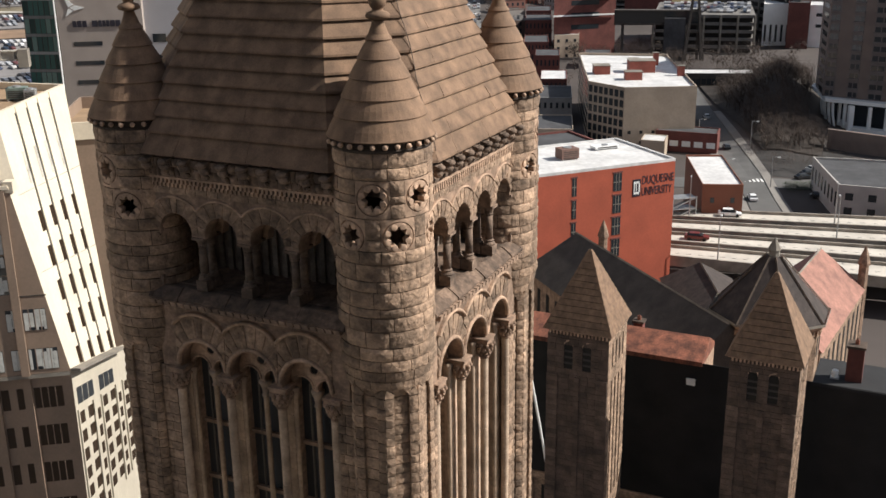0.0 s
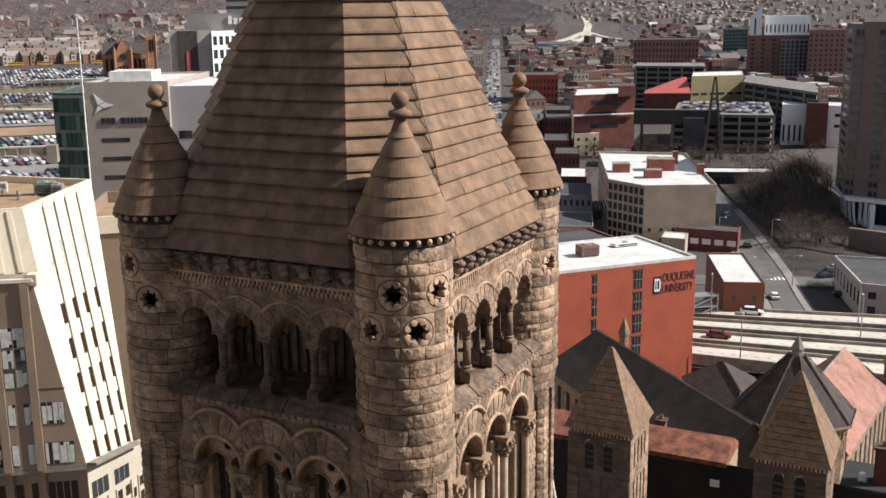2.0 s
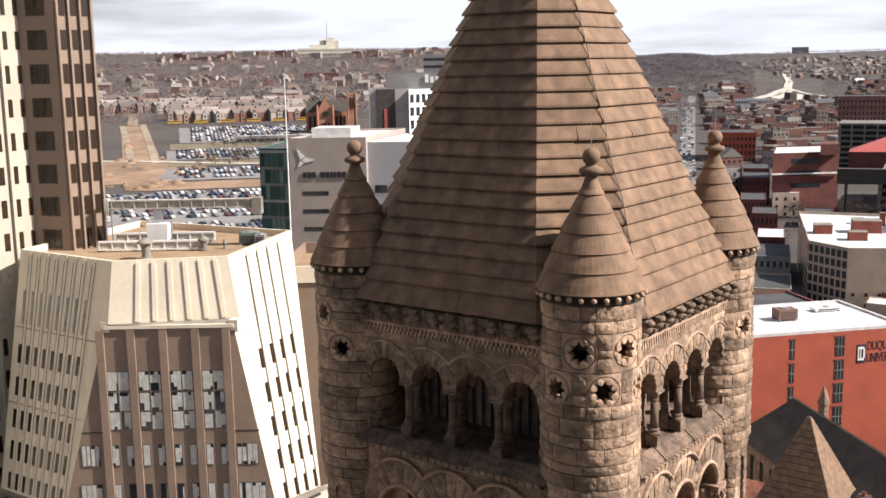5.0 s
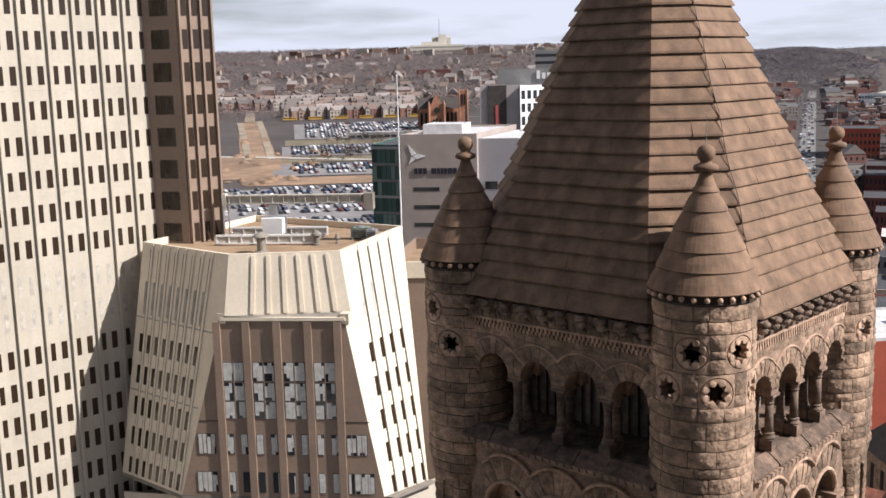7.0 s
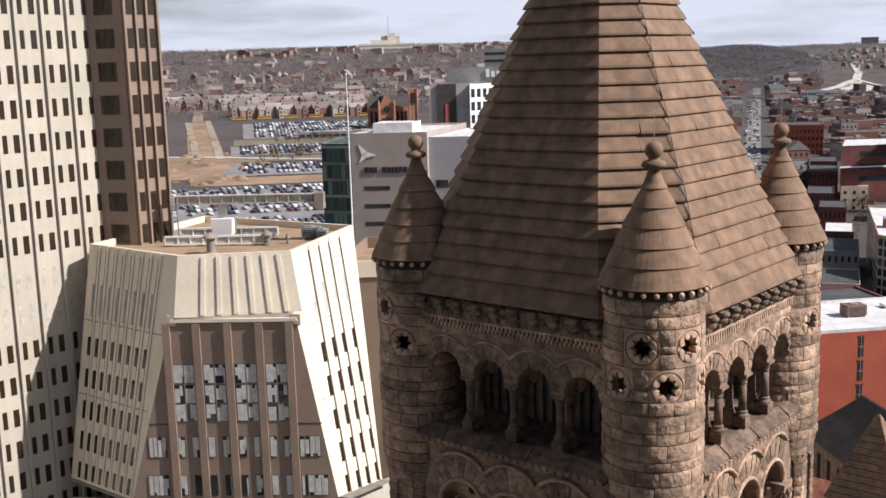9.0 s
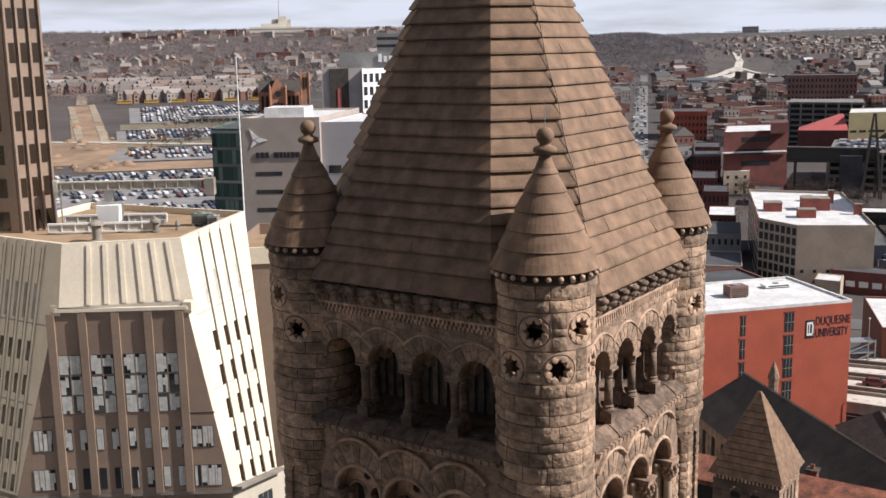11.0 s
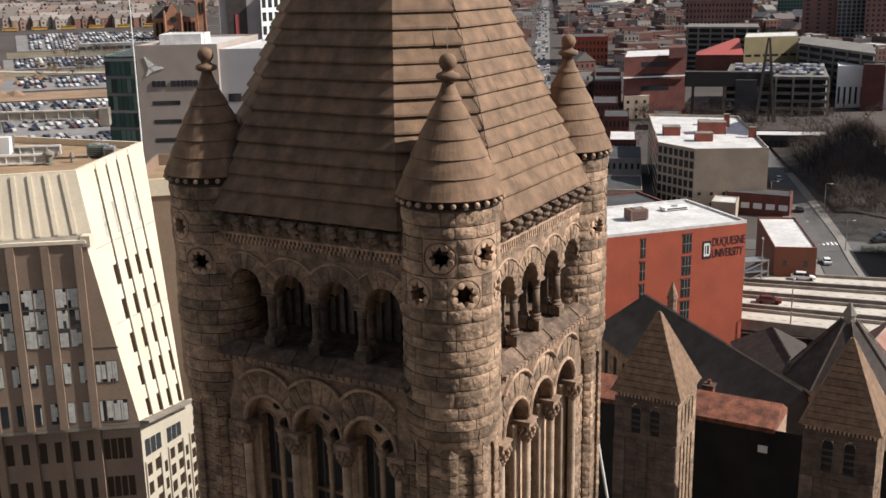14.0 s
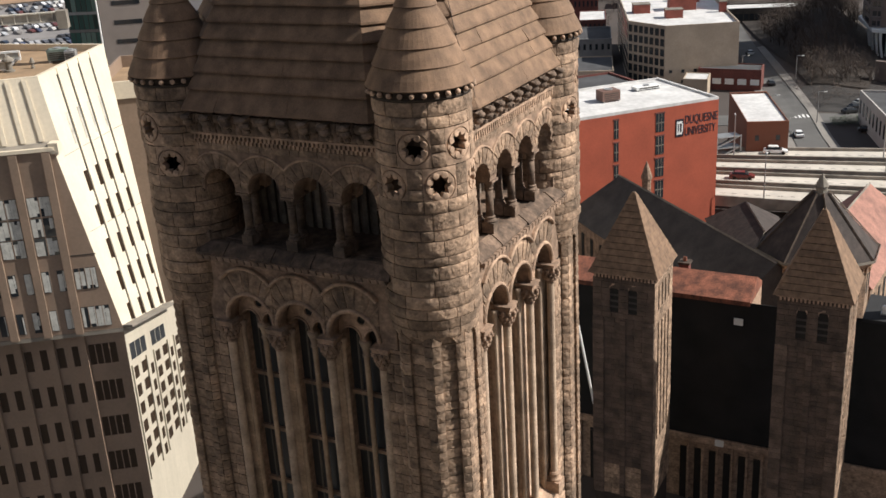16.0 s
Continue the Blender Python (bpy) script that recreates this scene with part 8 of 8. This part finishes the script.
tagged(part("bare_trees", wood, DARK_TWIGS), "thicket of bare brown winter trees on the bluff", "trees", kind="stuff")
def scraps(name, places, crown, tall, per, size, mat, label, seed):
    """Bare crowns for many trees at once: per thin scraps of twigs about each place."""
    g = np.random.default_rng(seed)
    c = np.array(places, dtype=float)
    n = len(c)
    way = g.normal(size=(n, per, 3))
    way *= g.random((n, per, 1)) ** 0.45 / np.linalg.norm(way, axis=2, keepdims=True)
    scale = g.uniform(0.75, 1.25, (n, 1, 1))
    mid = c[:, None, :] + way * scale * np.array((crown, crown, tall * 0.45)) + np.array((0, 0, tall * 0.55))
    tri = mid[:, :, None, :] + g.uniform(-1, 1, (n, per, 3, 3)) * np.array((size, size, size * 0.4))
    count = n * per
    me = bpy.data.meshes.new(name)
    me.vertices.add(count * 3)
    me.vertices.foreach_set("co", tri.astype(np.float32).ravel())
    me.loops.add(count * 3)
    me.loops.foreach_set("vertex_index", np.arange(count * 3, dtype=np.int32))
    me.polygons.add(count)
    me.polygons.foreach_set("loop_start", np.arange(0, count * 3, 3, dtype=np.int32))
    me.update(calc_edges=True)
    me.materials.append(mat)
    return tagged(new(name, me), label, "trees", kind="stuff")


far, east = [], []
for k in range(30000):
    if k % 3 == 0:
        a, d = trng.gauss(4.5, 3.4), trng.gauss(2250, 330)
    else:
        d = 1000 + 2900 * trng.random() ** 0.8
        a = trng.uniform(-31, 31)
    if d < 1000 or (a > 5 and d < 1700 and trng.random() < 0.75) or (8.2 < a < 11.6 and 1500 < d < 2350 and trng.random() < 0.9):
        continue
    p = at(a, d)
    (east if a > 1.5 else far).append((p.x, p.y, p.z))
scraps("far_woods", far, 5.0, 11.0, 34, 1.5, HAZED_TWIGS, "bare brown winter woods on the far hills", 3)
scraps("ridge_woods", east, 5.5, 10.0, 30, 1.2, HAZED_RIDGE_TWIGS, "bare winter woods on the long ridge, greyed by haze", 4)
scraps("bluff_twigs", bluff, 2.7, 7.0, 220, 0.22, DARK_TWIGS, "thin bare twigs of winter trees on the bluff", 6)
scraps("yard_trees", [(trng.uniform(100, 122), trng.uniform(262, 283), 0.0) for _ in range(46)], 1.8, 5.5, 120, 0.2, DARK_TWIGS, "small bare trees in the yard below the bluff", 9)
under = [at(trng.uniform(12.5, 19.8), trng.uniform(430, 498)) for _ in range(150)]
scraps("street_trees", [(p.x, p.y, p.z) for p in under], 3.0, 8.5, 120, 0.3, DARK_TWIGS, "dark bare trees below a glazed footbridge", 10)
garden = [at(trng.uniform(-28, -13), trng.uniform(952, 1320)) for _ in range(1900)]
scraps("garden_trees", [(p.x, p.y, p.z) for p in garden], 3.0, 8.5, 50, 0.6, HAZED_TWIGS, "bare brown trees between terraced houses", 12)
scraps("hedge", [(98.5 + 0.8 * i + 0.2 * j, 246 + 0.9 * j, 0.2) for i in range(9) for j in range(7)], 0.8, 1.5, 60, 0.16, EVERGREEN, "clipped dark evergreen hedge beside a stone hall", 7)
scraps("town_trees", [(x, y, ground_z(x, y)) for x, y in town_trees], 2.8, 8.0, 34, 0.42, TWIGS, "bare brown street trees between town buildings", 5)
ev = bmesh.new()
for k in range(90):
    a, d = trng.uniform(-22, -14), trng.uniform(1010, 1400)
    p = at(a, d)
    for j in range(24):
        t = trng.random()
        rr_ = (1 - t) * 3
        an = trng.uniform(0, TAU)
        c = p + V((math.cos(an) * rr_, math.sin(an) * rr_, 1 + t * 8))
        ev.faces.new([ev.verts.new(c + V((trng.uniform(-1, 1), trng.uniform(-1, 1), trng.uniform(-1, 1))) * 1.4) for _ in range(3)])
tagged(part("evergreens", ev, EVERGREEN), "dark green conifers between the houses", "trees", kind="stuff")

# ---- landmarks further off ----
# brick lightened in its colour to stand for haze at this distance
HAZED_BRICK = material("hazed_brown_brick", (0.25, 0.13, 0.108), 0.9, 0.75, 5.0, tint=0.15)
def gable(b, rg, z0, z1):
    p = [V((x, y, z0)) for x, y in rg]
    r0, r1 = (p[0] + p[3]) / 2 + V((0, 0, z1 - z0)), (p[1] + p[2]) / 2 + V((0, 0, z1 - z0))
    prism(b, [p[0], p[3], r0], [p[1], p[2], r1])


SAND = material("red_sandstone", (0.42, 0.2, 0.12), 0.9, 0.7, 4.0)
ch = thing("stone_church", Matrix.Identity(4), "red sandstone church with a slate roof and square tower", "church")
rg = bearing_ring(-15.2, -12.9, 832, 20, 0)
b = bmesh.new()
prism(b, [V((x, y, 15)) for x, y in rg], [V((x, y, 37)) for x, y in rg])
part("wall", b, SAND, ch)
b = bmesh.new()
gable(b, rg, 37, 45.5)
part("roof", b, SLATE, ch)
# gabled front, its roof and rose window
rg = bearing_ring(-14.54, -13.83, 824, 18, 0)
p = [V((x, y, 15)) for x, y in rg]
up_, peak = V((0, 0, 24)), V((0, 0, 34))
b = bmesh.new()
prism(b, [p[0], p[1], p[1] + up_, (p[0] + p[1]) / 2 + peak, p[0] + up_], [p[3], p[2], p[2] + up_, (p[2] + p[3]) / 2 + peak, p[3] + up_])
front = part("gable_front", b, SAND, ch)
for k in (0, 1):
    b = bmesh.new()
    e0, e1, t0_, t1_ = p[k] + up_, p[3 - k] + up_, (p[0] + p[1]) / 2 + peak, (p[2] + p[3]) / 2 + peak
    lift_ = V((0, 0, 0.5))
    prism(b, [e0, t0_, t1_, e1], [e0 + lift_, t0_ + lift_, t1_ + lift_, e1 + lift_])
    part("roof_slope", b, SLATE, front)
towards = -(p[0] + p[1]).normalized()
towards.z = 0
mf = look((p[0] + p[1]) / 2 + V((0, 0, 21)) + towards * 0.4, (p[0] + p[1]) / 2 + V((0, 0, 21)) + towards * 9)
b = bmesh.new()
lathe(b, [(0, -0.4), (2.3, -0.4), (2.3, 0.1), (0, 0.1)], 16)
part("rose_window", b, VOID, front, m=mf)
for az in (-14.6, -13.78):
    c = at(az, 823, 0)
    b = bmesh.new()
    lathe(b, [(0, 15), (0.9, 15), (0.9, 40), (1.15, 40.4), (0.0, 44)], 8, c.x, c.y)
    part("pinnacle", b, SAND, ch)
rg2 = bearing_ring(-12.97, -12.55, 822, 6)
b = bmesh.new()
prism(b, [V((x, y, 15)) for x, y in rg2], [V((x, y, 51)) for x, y in rg2])
spire = part("tower", b, SAND, ch)
for x, y in rg2:
    b = bmesh.new()
    lathe(b, [(0.6, 15), (0.6, 51.5), (0, 53)], 6, x, y)
    part("corner_pinnacle", b, SAND, spire)
for az, d, z0, z1, w in ((-15.0, 831.4, 24, 34, 0.06), (-14.75, 831.4, 24, 34, 0.06), (-14.35, 823.4, 20, 29, 0.05), (-14.18, 823.4, 20, 30, 0.05), (-14.01, 823.4, 20, 29, 0.05),
                         (-13.6, 831.4, 24, 34, 0.06), (-13.38, 831.4, 24, 34, 0.06), (-13.16, 831.4, 24, 34, 0.06), (-12.83, 821.4, 40, 48, 0.04), (-12.69, 821.4, 40, 48, 0.04)):
    rg2 = bearing_ring(az - w, az + w, d, 1)
    b = bmesh.new()
    prism(b, [V((x, y, z0)) for x, y in rg2], [V((x, y, z1)) for x, y in rg2])
    part("window", b, VOID, ch)
hz = ground_z(*polar(-13.9, 2900))
PALE_RENDER = material("pale_cream_render", (0.62, 0.57, 0.48), 0.85, 0.85, 6.0)
building("hilltop_hospital", bearing_ring(-14.35, -13.35, 2900, 40), hz - 5, 150, PALE_RENDER, WHITE_ROOF, "cream hospital block on the hilltop", [(0, 14, 7, 0.5, 0.5, hz + 5, 148)], 0.5)
building("hilltop_hospital_wing", bearing_ring(-15.5, -12.6, 2870, 30), hz - 8, 129, PALE_RENDER, WHITE_ROOF, "long low cream hospital wing on the hilltop", [(0, 24, 2, 0.5, 0.4, hz, 128)], 0.5)
building("hilltop_hospital_wing", bearing_ring(-14.9, -13.7, 2880, 30), hz - 5, 138, PALE_RENDER, WHITE_ROOF, "low cream hospital wing on the hilltop", [], 0.5)
building("hilltop_hospital_wing", bearing_ring(-14.0, -13.6, 2890, 40), hz - 5, 156, PALE_RENDER, WHITE_ROOF, "cream hospital wing on the hilltop", [], 0.5)
hm = thing("radio_mast", Matrix.Translation(at(-13.95, 2950)), "thin radio mast on the hilltop", "mast")
b = bmesh.new()
lathe(b, [(1.2, 0), (0.6, 95), (0, 96)], 6)
part("pole", b, STEEL, hm)
b = bmesh.new()
lathe(b, [(0, 0), (3, 0), (3, 3), (0, 3)], 8)
part("base", b, CONC_DIRTY, hm)
building("brick_apartment_block", bearing_ring(-15.2, -13.4, 1640, 30), 45, 66, DARK_BRICK, DARK_ROOF, "dark brick apartment block on the slope", [(0, 12, 6, 0.6, 0.5, 46, 65)], 0.5)
building("medical_tower", bearing_ring(18.0, 21.1, 905, 45, 10), 0, 44, HAZED_BRICK, DARK_ROOF, "brown brick medical building with glazed bays", [(0, 6, 9, 0.3, 0.5, 10, 42)], 0.6)
gb = bearing_ring(19.65, 20.95, 903, 4, 5)
building("glazed_bay_block", gb, 0, 41, GREY, DARK_ROOF, "glazed grid bay between brick wings", [(0, 6, 9, 0.75, 0.8, 12, 40)], 0.6)
building("white_topped_tower", bearing_ring(18.8, 21.0, 930, 40, 10), 43, 59, WHITE, WHITE_ROOF, "white ribbed block on brick medical buildings", [(0, 11, 1, 0.35, 0.6, 43.5, 54)], 0.6)
fin = thing("white_fin_tower", Matrix.Identity(4), "white fin-shaped stair tower with a slanting top", "building")
b = bmesh.new()
r4 = bearing_ring(18.08, 18.66, 915, 14)
prism(b, [V((x, y, 0)) for x, y in r4], [V((x, y, h)) for (x, y), h in zip(r4, (58, 67, 67, 58))])
part("wall", b, WHITE, fin)
b = bmesh.new()
pane(b, [V((*r4[0], 58)), V((*r4[1], 58)), V((*r4[1], 44)), V((*r4[0], 44))], 0.38, 0.52, 0.05, 0.95, 0.1)
part("window", b, GLASS, fin)
building("red_brick_hospital", bearing_ring(20.95, 22.9, 890, 45, 10), 0, 48.5, HAZED_BRICK, DARK_ROOF, "dark red brick hospital block", [(0, 8, 9, 0.4, 0.45, 12, 46)], 0.6)
building("blue_glass_office", bearing_ring(16.8, 18.0, 1250, 40, 10), 0, 42, GREEN_GLASS, DARK_ROOF, "blue glazed office block in the distance", [(0, 8, 6, 0.85, 0.8, 18, 41)], 0.6)
building("long_brick_warehouse", bearing_ring(12.3, 15.6, 1010, 50), 0, 38, HAZED_BRICK, DARK_ROOF, "long dark brick warehouse", [(0, 18, 5, 0.4, 0.5, 10, 36)], 0.6)
building("white_loft_block", bearing_ring(7.3, 8.95, 1350, 40), 0, 25, WHITE, DARK_ROOF, "white grid-windowed loft block", [(0, 12, 4, 0.65, 0.6, 6, 24)], 0.6)
for pts_, w_ in (([(8.3, 1600), (9.1, 1740), (9.85, 1900), (9.95, 2150), (9.6, 2500), (9.2, 2900)], 13), ([(9.0, 1650), (10.2, 1760), (11.0, 1640), (12.6, 1560)], 9), ([(9.75, 1780), (10.4, 1700), (10.3, 1560)], 12), ([(8.6, 1580), (9.4, 1640), (10.0, 1840)], 9), ([(9.9, 1900), (10.6, 1780), (11.9, 1660)], 8)):
    ribbon("road", [polar(*p_) for p_ in pts_], w_, bpy.data.materials["pale_road"], "pale highway ramps climbing a valley between wooded hills", 1.5, 3)
building("red_brick_block", bearing_ring(6.0, 8.4, 720, 40), 0, 24, RED_BRICK, DARK_ROOF, "red brick block with rows of windows", [(0, 12, 4, 0.5, 0.5, 4, 22)], 0.6)
building("ridge_hotel", bearing_ring(10.0, 10.8, 4050, 40), 90, 122, GREY, DARK_ROOF, "small dark block on the far ridge", [], 0.5)
